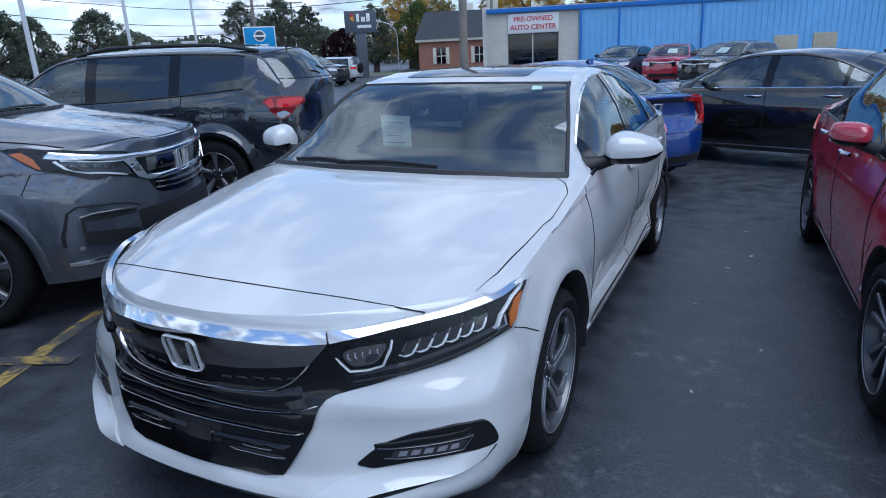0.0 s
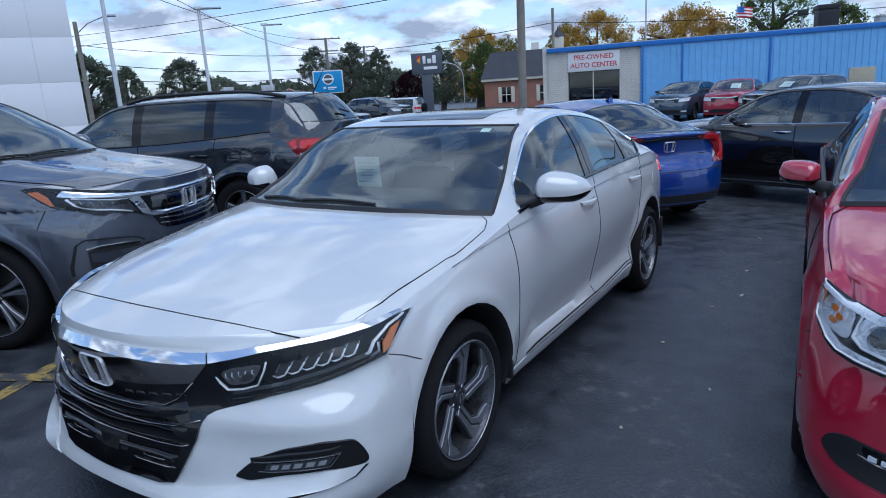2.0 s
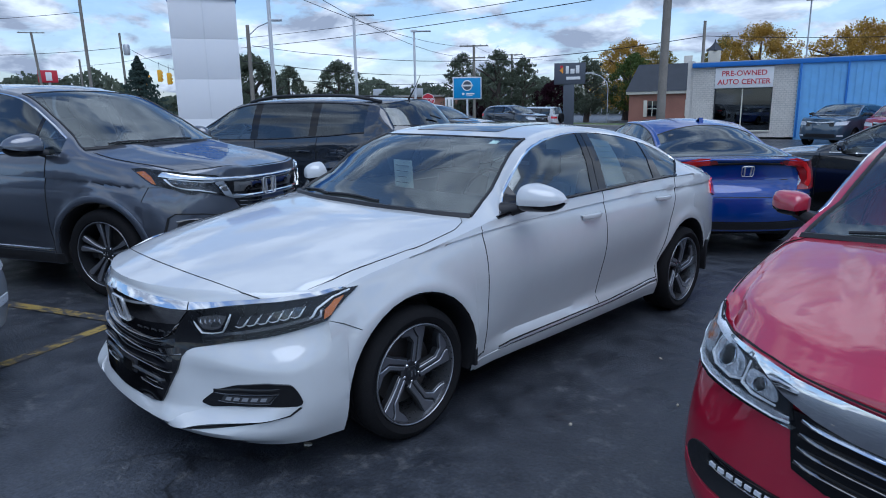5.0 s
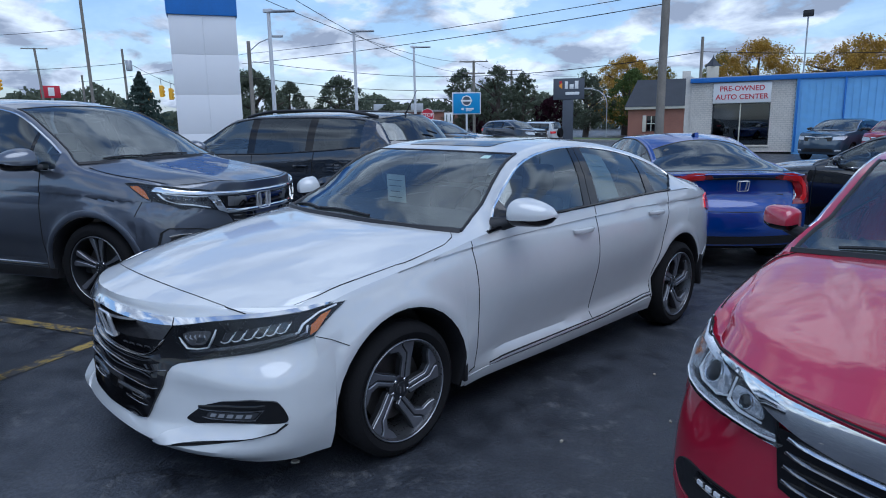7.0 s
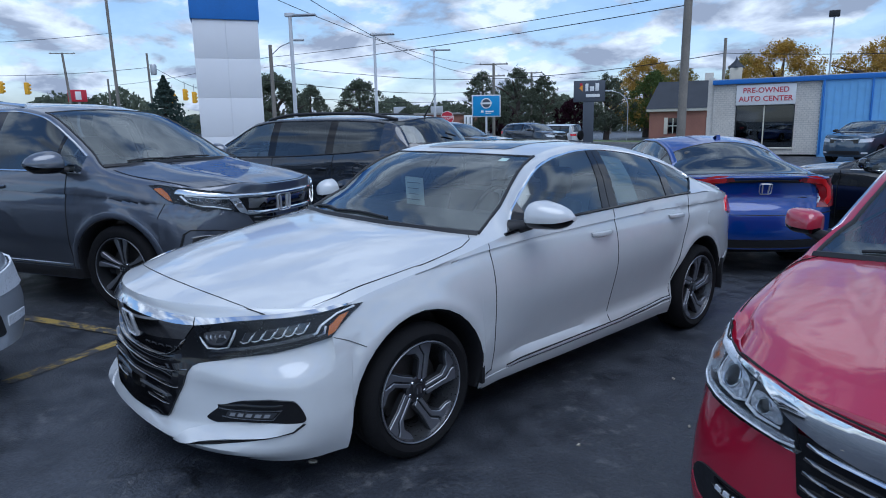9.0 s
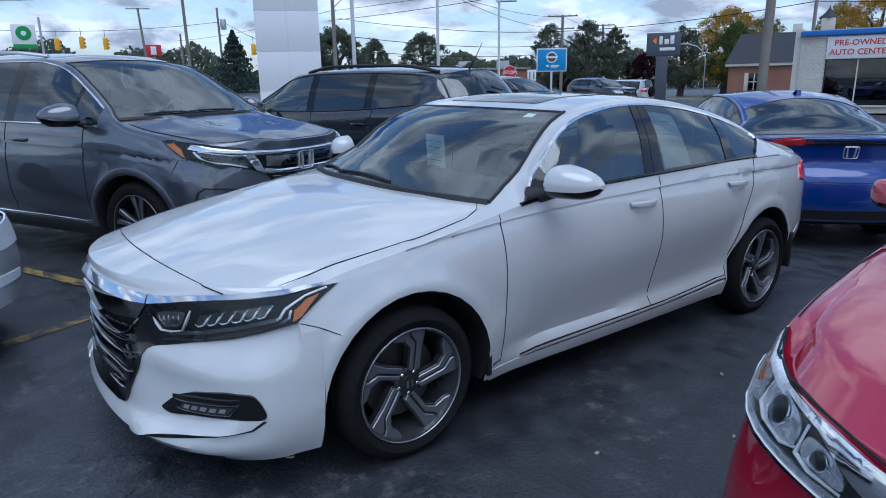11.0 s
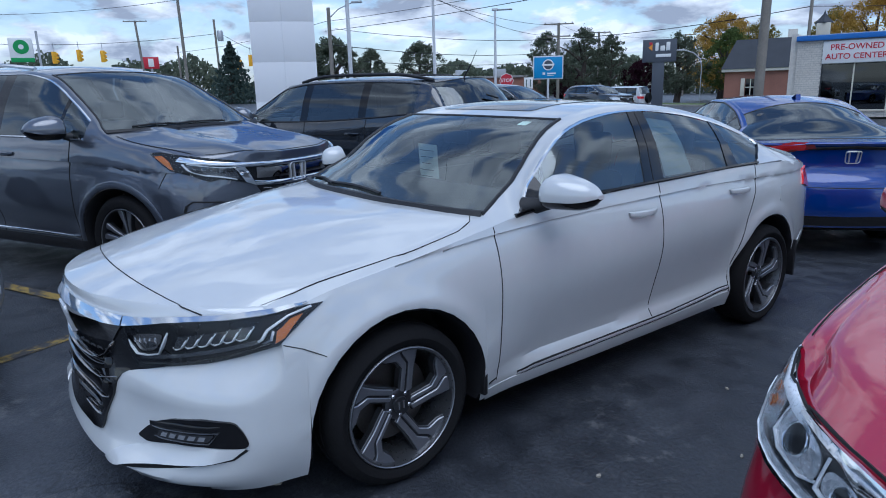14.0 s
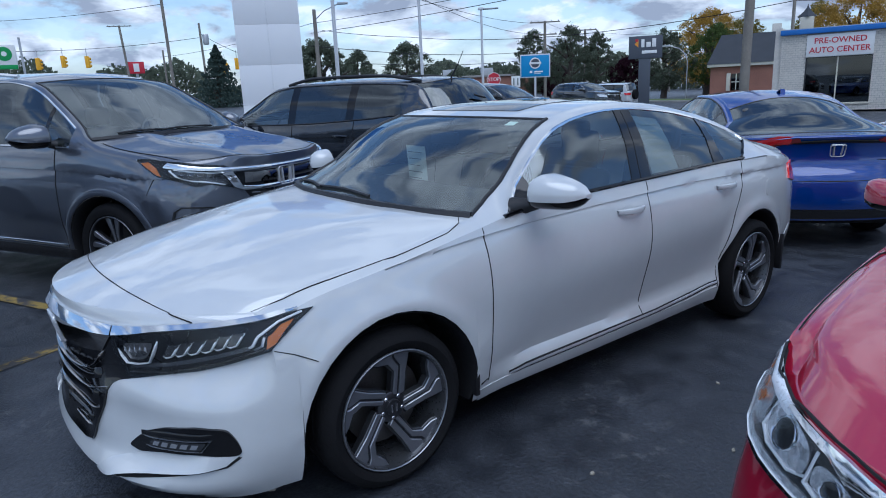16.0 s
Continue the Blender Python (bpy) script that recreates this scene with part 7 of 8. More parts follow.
pylon = tagged(new("sign_pylon"), "tall white panelled pylon with a blue cap", "pylon")
pylon.matrix_world = SLOPE @ pose(-19.94, 7.90, 0, 0, 0, 64.5)
for j in range(7):
    z = 0.02 + 0.92 * j + (0.05 if j else 0)
    for x0, x1 in ((0.0, 1.10), (1.104, 2.22)):
        if z < 5.3:
            sub("panel", (x0, 0, 0.03 + 1.37 * j), (x1, 0.9, min(5.44, 1.396 + 1.37 * j)), WHITEPANEL, pylon, 0.004)
sub("core", (0.03, 0.03, 0), (2.19, 0.87, 5.46), GALV, pylon)
sub("cap", (-0.06, -0.06, 5.46), (2.28, 0.96, 7.2), BLUETRIM, pylon, 0.03, "blue cap")
sub("base", (-0.15, -0.15, 0), (2.37, 1.05, 0.12), CONCRETE, pylon, 0.02)


# ---- poles, signs and cables ----
def lamp_post(x, y, top, turn, m=WHITEPOLE, arm=1.15):
    t = tagged(new("street_lamp"), "white parking-lot lamp post with a flat head", "lamp post", "lot lamps")
    t.matrix_world = SLOPE @ pose(x, y, 0, 0, 0, turn)
    part("pole", tube(bmesh.new(), [(0, 0, -1), (0, 0, top)], [0.10, 0.075], 10), m, t)
    part("base", lathe(bmesh.new(), [(0.0, 0.6), (0.24, 0.6), (0.26, 0.55), (0.26, 0), (0, 0)], 14, "Z"), CONCRETE, t)
    sub("bracket", (-0.22, -0.10, top), (0.20, 0.10, top + 0.16), m, t, 0.03)
    sub("lamp_head", (0.15, -0.16, top + 0.01), (arm, 0.16, top + 0.09), GALV, t, 0.02)


for x, y, top, turn in ((-22.8, 13.5, 6.45, 42), (-27.1, 21.4, 6.78, 42), (-30.8, 29.4, 6.82, 42)):
    lamp_post(x, y, top, turn)


def wood_pole(x, y, top, r=0.16, lean=(0, 0), arms=(), label="weathered wooden utility pole", turn=45):
    t = tagged(new("utility_pole"), label, "pole", "utility poles")
    t.matrix_world = SLOPE @ pose(x, y, 0, 0, 0, turn)
    part("pole", tube(bmesh.new(), [(0, 0, -1.2), (lean[0] * 0.5, lean[1] * 0.5, top / 2), (lean[0], lean[1], top)], [r, r * 0.9, r * 0.78], 12), WOODPOLE, t)
    for z, half in arms:
        k = z / top
        sub("crossarm", (lean[0] * k - half, lean[1] * k - 0.06, z - 0.06), (lean[0] * k + half, lean[1] * k + 0.06, z + 0.06), WOODPOLE, t, 0.01)
        for i in range(-2, 3):
            if i:
                o = lean[0] * k + half * 0.45 * i
                part("insulator", lathe(bmesh.new(), [(0.0, z + 0.05), (0.04, z + 0.06), (0.05, z + 0.15), (0.0, z + 0.2)], 8, "Z", (o, lean[1] * k, 0)), GALV, t)
    return t


wood_pole(-11.3, 26.8, 11.0, 0.21, (0.12, 0.0))
wood_pole(-68.74, 20.32, 15.5, 0.17, (-0.2, 0), label="dark bare wooden pole")
wood_pole(-103.9, 24.9, 13.3, 0.20, (-0.7, 0), ((13.2, 1.7),), "leaning wooden pole with a crossarm", 60)
up = wood_pole(-91.3, 31.73, 12.5, 0.18, (-0.2, 0), (), "wooden utility pole with a transformer")
part("transformer", lathe(bmesh.new(), [(0, 9.6), (0.38, 9.6), (0.42, 9.9), (0.42, 10.8), (0.32, 11.0), (0, 11.0)], 12, "Z", (0.55, 0, 0)), GALV, up)
wood_pole(-43.95, 50.1, 8.2, 0.17, (0, 0), ((8.1, 1.5), (6.9, 1.2)))
wood_pole(-50.3, 64.3, 8.4, 0.17, (0, 0), ((8.3, 1.4),))
wood_pole(-56.0, 92.0, 9.5, 0.17, (0, 0), ((9.4, 1.5), (8.2, 1.2)))
wood_pole(-12.95, 34.85, 6.15, 0.10, (0, 0))
wood_pole(-96.0, 27.6, 9.2, 0.16, (0, 0))
lp = tagged(new("street_lamp"), "wooden street lamp pole with a curved steel arm", "lamp post")
lp.matrix_world = SLOPE @ pose(-32.0, 17.55, 0, 0, 0, 45)
part("pole", tube(bmesh.new(), [(0, 0, 0), (0, 0, 6.5)], [0.14, 0.10], 10), WOODPOLE, lp)
part("arm", tube(bmesh.new(), [(0, 0, 5.9), (0.6, 0, 6.4), (1.5, 0, 6.75)], 0.03, 8), GALV, lp)
sub("lamp_head", (1.4, -0.12, 6.68), (2.0, 0.12, 6.80), GALV, lp, 0.03)
lp = tagged(new("street_lamp"), "pale street lamp with a curved arm", "lamp post")
lp.matrix_world = SLOPE @ pose(-27.7, 49.7, 0, 0, 0, 40)
part("pole", tube(bmesh.new(), [(0, 0, 0), (0, 0, 3.2), (-0.15, 0, 3.8), (-0.7, 0, 4.3), (-1.5, 0, 4.55)], 0.035, 8), GALV, lp)
sub("lamp_head", (-2.0, -0.12, 4.48), (-1.4, 0.12, 4.60), GALV, lp, 0.03)

SIGNBLUE = mat("light_blue_sign", (0.02, 0.26, 0.55), 0.45, 0, 0, 0.06, 1.5)
PYLONGREY = mat("slate_sign", (0.075, 0.085, 0.105), 0.5, 0, 0, 0.06, 1)
ORANGE = mat("sign_orange", (0.75, 0.30, 0.03), 0.5, 0, 0, 0.05)
GREENSIGN = mat("sign_green", (0.02, 0.30, 0.07), 0.5, 0, 0, 0.05)
sg1 = tagged(new("lot_sign"), "light blue sign on a white post", "sign")
sg1.matrix_world = SLOPE @ pose(-22.8, 26.05, 0, 0, 0, 43)
sub("sign_frame", (-0.83, -0.04, 2.15), (0.83, 0.05, 3.40), WHITEPOLE, sg1, 0.02)
sub("sign_face", (-0.77, -0.055, 2.21), (0.77, -0.035, 3.34), SIGNBLUE, sg1, 0.004)
part("emblem", lathe(bmesh.new(), [(0.0, -0.075), (0.20, -0.075), (0.26, -0.07), (0.30, -0.06), (0.30, -0.05)], 24, "Y", (0, 0, 2.92)), PYLONGREY, sg1, "round grey emblem")
part("emblem_ring", lathe(bmesh.new(), [(0.24, -0.072), (0.25, -0.082), (0.29, -0.082), (0.30, -0.07)], 24, "Y", (0, 0, 2.92)), SIGNWHITE, sg1)
sub("emblem_band", (-0.33, -0.09, 2.87), (0.33, -0.07, 2.97), SIGNWHITE, sg1, 0.004)
sub("print_line", (-0.30, -0.07, 2.40), (-0.16, -0.05, 2.52), SIGNWHITE, sg1)
sub("print_line", (-0.05, -0.07, 2.42), (0.42, -0.05, 2.50), SIGNWHITE, sg1)
sub("print_line", (-0.05, -0.07, 2.34), (0.30, -0.05, 2.37), SIGNWHITE, sg1)
part("post", tube(bmesh.new(), [(0, 0, 0), (0, 0, 2.2)], 0.06, 8), WHITEPOLE, sg1)
sg2 = tagged(new("pylon_sign"), "dark slate pylon sign with pale lettering blocks", "sign")
sg2.matrix_world = SLOPE @ pose(-26.05, 41.25, 0, 0, 0, 34)
sub("sign_box", (-1.18, -0.2, 3.36), (1.18, 0.2, 4.95), PYLONGREY, sg2, 0.03)
sub("post", (-0.45, -0.16, 0), (0.38, 0.16, 3.36), PYLONGREY, sg2, 0.02)
bm = bmesh.new()
for tri in (((-0.78, 4.40), (-0.50, 4.65), (-0.50, 4.15)),):
    a = [bm.verts.new((x, -0.23, z)) for x, z in tri]
    b = [bm.verts.new((x, -0.19, z)) for x, z in tri]
    bm.faces.new(a)
    for i in range(3):
        bm.faces.new((a[i], a[(i + 1) % 3], b[(i + 1) % 3], b[i]))
part("emblem", bm, ORANGE, sg2, "orange emblem", smooth=False)
sub("emblem_top", (-0.72, -0.23, 4.56), (-0.52, -0.19, 4.75), SIGNRED, sg2)
for x0, x1, z0, z1 in ((-0.30, -0.08, 4.15, 4.72), (0.05, 0.36, 4.15, 4.50), (0.45, 0.72, 4.15, 4.74), (-0.25, 0.80, 3.70, 3.92)):
    sub("letter_block", (x0, -0.23, z0), (x1, -0.19, z1), SIGNWHITE, sg2, 0.04)
stop = tagged(new("stop_sign"), "red octagonal stop sign on a post", "sign")
stop.matrix_world = SLOPE @ pose(-21.55, 21.7, 0, 0, 0, 46)
part("plate", lathe(bmesh.new(), [(0.0, -0.03), (0.36, -0.03), (0.36, 0.0), (0, 0)], 8, "Y", (0, 0, 2.08)), SIGNWHITE, stop, smooth=False).rotation_euler = (0, 0, 0)
part("face", lathe(bmesh.new(), [(0.0, -0.034), (0.335, -0.034), (0.335, -0.02)], 8, "Y", (0, 0, 2.08)), SIGNRED, stop, smooth=False)
words("stop_words", "STOP", 0.24, SIGNWHITE, stop, (0, -0.036, 2.08), depth=0.004)
part("post", tube(bmesh.new(), [(0, 0.02, 0), (0, 0.02, 2.4)], 0.03, 6), GALV, stop)
dirs = tagged(new("road_sign"), "small white lane sign on a post", "sign")
dirs.matrix_world = SLOPE @ pose(-20.9, 22.6, 0, 0, 0, 46)
sub("plate", (-0.22, -0.02, 1.65), (0.22, 0.0, 2.20), SIGNWHITE, dirs, 0.01)
for dx in (-0.10, 0.10):
    sub("arrow", (dx - 0.03, -0.03, 1.75), (dx + 0.03, -0.02, 2.10), INK, dirs)
part("post", tube(bmesh.new(), [(0, 0.02, 0), (0, 0.02, 2.2)], 0.03, 6), GALV, dirs)
rs = tagged(new("store_sign"), "red square store sign on a post", "sign")
rs.matrix_world = SLOPE @ pose(-123.0, 30.6, 0, 0, 0, 74)
sub("sign_box", (-1.6, -0.4, 7.3), (1.3, 0.4, 9.3), SIGNRED, rs, 0.05)
sub("letter_block", (-0.45, -0.44, 7.6), (0.45, -0.4, 9.0), SIGNWHITE, rs, 0.03)
sub("post", (-0.2, -0.2, 0), (0.2, 0.2, 7.3), GALV, rs)
gs = tagged(new("fuel_sign"), "white and green fuel station sign", "sign")
gs.matrix_world = SLOPE @ pose(-106.5, 9.6, 0, 0, 0, 84)
sub("sign_box", (-1.45, -0.3, 7.4), (1.45, 0.3, 10.6), SIGNWHITE, gs, 0.2)
sub("price_panel", (-1.4, -0.34, 7.35), (1.4, -0.2, 7.95), GREENSIGN, gs, 0.03)
part("emblem", lathe(bmesh.new(), [(0.0, -0.36), (0.34, -0.36), (0.36, -0.30)], 9, "Y", (0, 0, 9.4)), SIGNWHITE, gs)
part("emblem_ring", lathe(bmesh.new(), [(0.3, -0.35), (0.95, -0.34), (0.95, -0.30)], 18, "Y", (0, 0, 9.4)), GREENSIGN, gs)
sub("post", (1.9, -0.2, 0), (2.2, 0.2, 11.6), GALV, gs)


def traffic_light(x, y, z):
    t = tagged(new("traffic_light"), "yellow traffic light hanging from a cable", "traffic light", "traffic lights")
    t.matrix_world = SLOPE @ pose(x, y, z, 0, 0, 215) @ Matrix.Scale(1.5, 4)
    sub("housing", (-0.17, -0.15, -0.55), (0.17, 0.15, 0.55), SIGNALYELLOW, t, 0.04)
    for k in (-0.33, 0, 0.33):
        part("visor", tube(bmesh.new(), [(0, -0.12, k), (0, -0.38, k)], 0.13, 10, False), SIGNALYELLOW, t)
        part("lens", lathe(bmesh.new(), [(0, -0.17), (0.11, -0.16), (0.11, -0.12)], 12, "Y", (0, 0, k)), PLASTIC, t)
    part("hanger", tube(bmesh.new(), [(0, 0, 0.5), (0, 0, 1.3)], 0.03, 6), GALV, t)


for x, y, z in ((-95.1, 36.0, 6.7), (-94.5, 37.65, 7.2), (-94.0, 38.8, 6.8), (-106.0, 13.4, 8.0), (-105.6, 16.5, 8.3), (-105.0, 19.5, 8.2)):
    traffic_light(x, y, z)


def cable(a, b, sag, r=0.016, kinds="power cable"):
    a, b = Vector(a), Vector(b)
    pts = [SLOPE @ a.lerp(b, i / 16) - Vector((0, 0, sag * 4 * (i / 16) * (1 - i / 16))) for i in range(17)]
    return tagged(part("overhead_cable", tube(bmesh.new(), pts, r * 0.72, 5), CABLE), "black overhead cable between poles", "cable", "overhead cables")


cable((-11.3, 26.8, 7.25), (-49.7, 26.8, 7.9), 0.25, 0.026)
cable((-11.3, 26.8, 6.75), (-49.8, 26.7, 7.1), 0.25, 0.030)
cable((-12.95, 34.85, 5.35), (-44.0, 33.0, 6.35), 0.85, 0.030)
cable((-44.0, 33.0, 6.35), (-49.3, 27.5, 7.3), 0.1, 0.030)
cable((-12.95, 34.85, 5.35), (14.0, 35.5, 4.4), 0.55, 0.022)
cable((-11.3, 26.8, 6.95), (30.0, 28.5, 8.4), 1.3, 0.022)
cable((-11.3, 26.8, 9.0), (24.0, 18.0, 8.0), 1.2, 0.022)
cable((-49.7, 26.8, 7.9), (-95, 26.8, 8.2), 0.4, 0.03)
cable((-22.0, 10.0, 7.6), (-43.9, 50.1, 8.0), 0.9, 0.022)
cable((-21.0, 11.0, 7.9), (-43.9, 50.1, 7.0), 1.2, 0.022)
cable((-43.9, 50.1, 8.1), (-50.3, 64.3, 8.3), 0.4, 0.022)
cable((-50.3, 64.3, 8.3), (-56.0, 92.0, 9.3), 0.5, 0.022)
cable((-91.3, 31.7, 11.0), (-93.0, 40.0, 7.8), 0.3, 0.045)
cable((-91.3, 31.7, 10.6), (-112.0, 5.0, 10.2), 0.7, 0.045)
cable((-68.7, 20.3, 11.6), (-112.0, -2.0, 14.0), 0.8, 0.035)
cable((-36.0, 18.5, 4.0), (-44.0, 50.0, 4.6), 0.5, 0.03)
cable((-33.0, 17.5, 4.6), (-44.0, 50.0, 5.4), 0.5, 0.03)


# ---- trees ----
def leafmat(name, color):
    m = mat(name, color, 0.95, 0, 0, 0.0, spec=0.05)
    n, l = m.node_tree.nodes, m.node_tree.links
    g, r, s = n.new("ShaderNodeNewGeometry"), n.new("ShaderNodeMapRange"), n.new("ShaderNodeVectorMath")
    r.inputs[3].default_value, r.inputs[4].default_value = 0.8, 1.2
    s.operation = "SCALE"
    s.inputs[0].default_value = color
    l.new(g.outputs["Random Per Island"], r.inputs[0])
    l.new(r.outputs[0], s.inputs["Scale"])
    l.new(s.outputs[0], n["Principled BSDF"].inputs["Base Color"])
    thin, half = n.new("ShaderNodeBsdfTranslucent"), n.new("ShaderNodeMixShader")
    half.inputs[0].default_value = 0.5
    l.new(s.outputs[0], thin.inputs[0])
    l.new(n["Principled BSDF"].outputs[0], half.inputs[1])
    l.new(thin.outputs[0], half.inputs[2])
    l.new(half.outputs[0], n["Material Output"].inputs[0])
    return m


GREEN = leafmat("dark_green_leaves", (0.135, 0.155, 0.110))
MIDGREEN = leafmat("green_leaves", (0.11, 0.15, 0.05))
GOLD = leafmat("golden_leaves", (0.42, 0.27, 0.06))
OLIVE = leafmat("olive_leaves", (0.24, 0.20, 0.06))
PURPLE = leafmat("purple_leaves", (0.045, 0.018, 0.028))
SPRUCE = leafmat("spruce_needles", (0.075, 0.105, 0.090))
BARK = mat("bark", (0.07, 0.055, 0.045), 0.9, 0, 0, 0.3, 6, 0.5, 30)


def tree(x, y, h, w, leaf, seed, label, n=1500, conifer=False, size=0.42, base=0.16, taper=2.2):
    """A trunk with limbs and a crown of many loose leaf clumps."""
    rnd = random.Random(seed)
    t = tagged(new("tree"), label, "tree", "trees round the lot")
    t.matrix_world = SLOPE @ pose(x, y, 0, 0, 0, rnd.uniform(0, 360))
    bm = bmesh.new()
    tube(bm, [(0, 0, -1.2), (0.05 * w, 0, h * 0.35), (0, 0.04 * w, h * 0.65), (0, 0, h * 0.9)], [0.05 * w + 0.06, 0.04 * w + 0.04, 0.02 * w + 0.02, 0.02], 8)
    blobs = []
    for k in range(7 if not conifer else 0):
        an, zz = rnd.uniform(0, 6.28), h * rnd.uniform(0.30, 0.6)
        e = Vector((math.cos(an) * w * rnd.uniform(0.25, 0.42), math.sin(an) * w * rnd.uniform(0.25, 0.42), zz + h * rnd.uniform(0.10, 0.30)))
        tube(bm, [(0, 0, zz), tuple(Vector((0, 0, zz)).lerp(e, 0.5) + Vector((0, 0, 0.1 * h * 0.3))), tuple(e)], [0.02 * w + 0.03, 0.015 * w + 0.02, 0.015], 6)
    part("trunk", bm, BARK, t, "grey-brown trunk and limbs")
    if not conifer:
        for k in range(260):
            an, u = rnd.uniform(0, 6.28), rnd.random() ** 0.85
            wide = min(1.0, (u / 0.30) ** 0.6) * (1 - u ** taper) ** 0.6
            rr = w * 0.46 * wide * rnd.uniform(0.45, 1.0) * (1 + 0.16 * math.sin(3 * an + seed) + 0.10 * math.sin(7 * an + 5 * u))
            blobs.append((Vector((math.cos(an) * rr, math.sin(an) * rr, h * (base + (1.0 - base) * u * rnd.uniform(0.93, 1.05)))), w * rnd.uniform(0.030, 0.075)))
    bm = bmesh.new()
    for k in range(n):
        if conifer:
            z = rnd.random() ** 1.4
            layer = round(z * 11) / 11
            rad = (1 - z) * w * 0.5 * (0.75 + 0.5 * ((z * 11) % 1)) * math.sqrt(rnd.random()) + 0.05
            an = rnd.uniform(0, 6.28)
            c = Vector((math.cos(an) * rad, math.sin(an) * rad, h * (0.08 + 0.92 * z) - rad * 0.25))
        else:
            b, br = blobs[rnd.randrange(len(blobs))]
            d = Vector((rnd.gauss(0, 1), rnd.gauss(0, 1), rnd.gauss(0, 0.8)))
            c = b + d.normalized() * br * rnd.random() ** 0.4
        s = size * rnd.uniform(0.5, 1.2)
        a = Vector((rnd.gauss(0, 1), rnd.gauss(0, 1), rnd.gauss(0, 1))).normalized()
        q = a.orthogonal().normalized()
        r2 = a.cross(q)
        pts = [c + q * s * 0.5, c + r2 * s * 0.35, c - q * s * 0.5, c - r2 * s * 0.35]
        bm.faces.new([bm.verts.new(p) for p in pts])
    me = bpy.data.meshes.new("crown")
    bm.to_mesh(me)
    bm.free()
    me.materials.append(leaf)
    o = new("crown", me)
    o.parent = t
    o["kind"] = "stuff"
    return t


TREES = (
    (-36.3, 20.0, 5.1, 4.8, GREEN, "dark green leafy tree beside the lot"), (-47.8, 30.0, 5.3, 4.4, GREEN, "dark green leafy tree beside the lot"), (-45.4, 33.6, 5.8, 5.6, GREEN, "dark green leafy tree beside the lot"),
    (-40.5, 35.0, 3.2, 3.0, GREEN, "small dark green tree beside the lot"), (-48.3, 52.9, 7.6, 5.4, GREEN, "dark green tree beside the road"), (-45.3, 55.5, 7.8, 6.2, GREEN, "dark green tree beside the road"),
    (-43.0, 57.4, 6.9, 5.0, GREEN, "dark green tree beside the road"), (-39.8, 59.0, 4.6, 4.6, PURPLE, "purple-leaved tree beside the road"), (-34.0, 56.0, 6.4, 5.5, GREEN, "dark green tree behind the pylon sign"),
    (-31.0, 60.0, 6.6, 6.0, MIDGREEN, "green tree behind the pylon sign"), (-36.0, 67.8, 8.8, 8.6, GOLD, "golden autumn tree behind the bank"), (-31.5, 66.0, 7.6, 6.4, OLIVE, "olive autumn tree behind the bank"),
    (-20.7, 66.0, 8.8, 8.5, GOLD, "golden autumn tree behind the bank"), (-25.0, 68.0, 8.2, 6.5, OLIVE, "olive autumn tree behind the bank"), (-10.2, 58.0, 7.4, 8.8, GOLD, "golden autumn tree behind the blue building"),
    (-3.8, 58.0, 8.8, 7.4, MIDGREEN, "green tree behind the blue building"), (1.0, 60.0, 6.6, 6.0, MIDGREEN, "green tree behind the blue building"), (8.0, 58.0, 8.4, 9.0, OLIVE, "olive autumn tree behind the blue building"),
    (14.5, 58.5, 6.4, 6.0, GOLD, "golden autumn tree behind the blue building"), (-52.0, 60.0, 4.4, 5.0, PURPLE, "purple-leaved tree beside the road"))
for i, (x, y, h, w, leaf, lab) in enumerate(TREES):
    tree(x, y, h, w * (1.25 if leaf is GOLD else 1.1), leaf, 100 + i, lab, 26000 if leaf is GOLD else 13000, size=0.17, taper=2.3 if leaf is GREEN else 2.8)
tree(-86.1, 31.5, 9.1, 10.0, SPRUCE, 77, "dark blue-green spruce beside the road", 5200, True, 0.46)
# distant belt of trees along the horizon
bm = bmesh.new()
rnd = random.Random(5)
for k in range(42000):
    an = rnd.uniform(radians(60), radians(185))
    d = 130 + 25 * rnd.random()
    hh = 5.2 + 2.4 * math.sin(an * 9) + 1.5 * math.sin(an * 31 + 1) + 1.0 * math.sin(an * 67)
    c = Vector((math.cos(an) * d, math.sin(an) * d, rnd.random() ** 0.7 * max(2.0, hh)))
    s = rnd.uniform(0.28, 0.65)
    a = Vector((rnd.gauss(0, 1), rnd.gauss(0, 1), rnd.gauss(0, 1))).normalized()
    q = a.orthogonal().normalized()
    r2 = a.cross(q)
    bm.faces.new([bm.verts.new(p) for p in (c + q * s, c + r2 * s * 0.7, c - q * s, c - r2 * s * 0.7)])
me = bpy.data.meshes.new("distant_trees")
bm.to_mesh(me)
bm.free()
me.materials.append(GREEN)
tagged(new("distant_trees", me), "distant belt of autumn trees", "trees", kind="stuff")

# verge and kerb before the bank
bm = bmesh.new()
box(bm, (-58, 44.5, -0.1), (-16, 49.5, 0.12), 0, pose(0, 0, 0, 0, 0, 0))
verge = tagged(part("grass_verge", bm, GRASS, None, smooth=False), "grass verge beside the road", "grass", kind="structure")
bm = bmesh.new()
box(bm, (-58, 44.3, -0.1), (-16, 44.5, 0.14), 0.02)
tagged(part("kerb", bm, CONCRETE, None), "concrete kerb", "kerb", kind="structure")

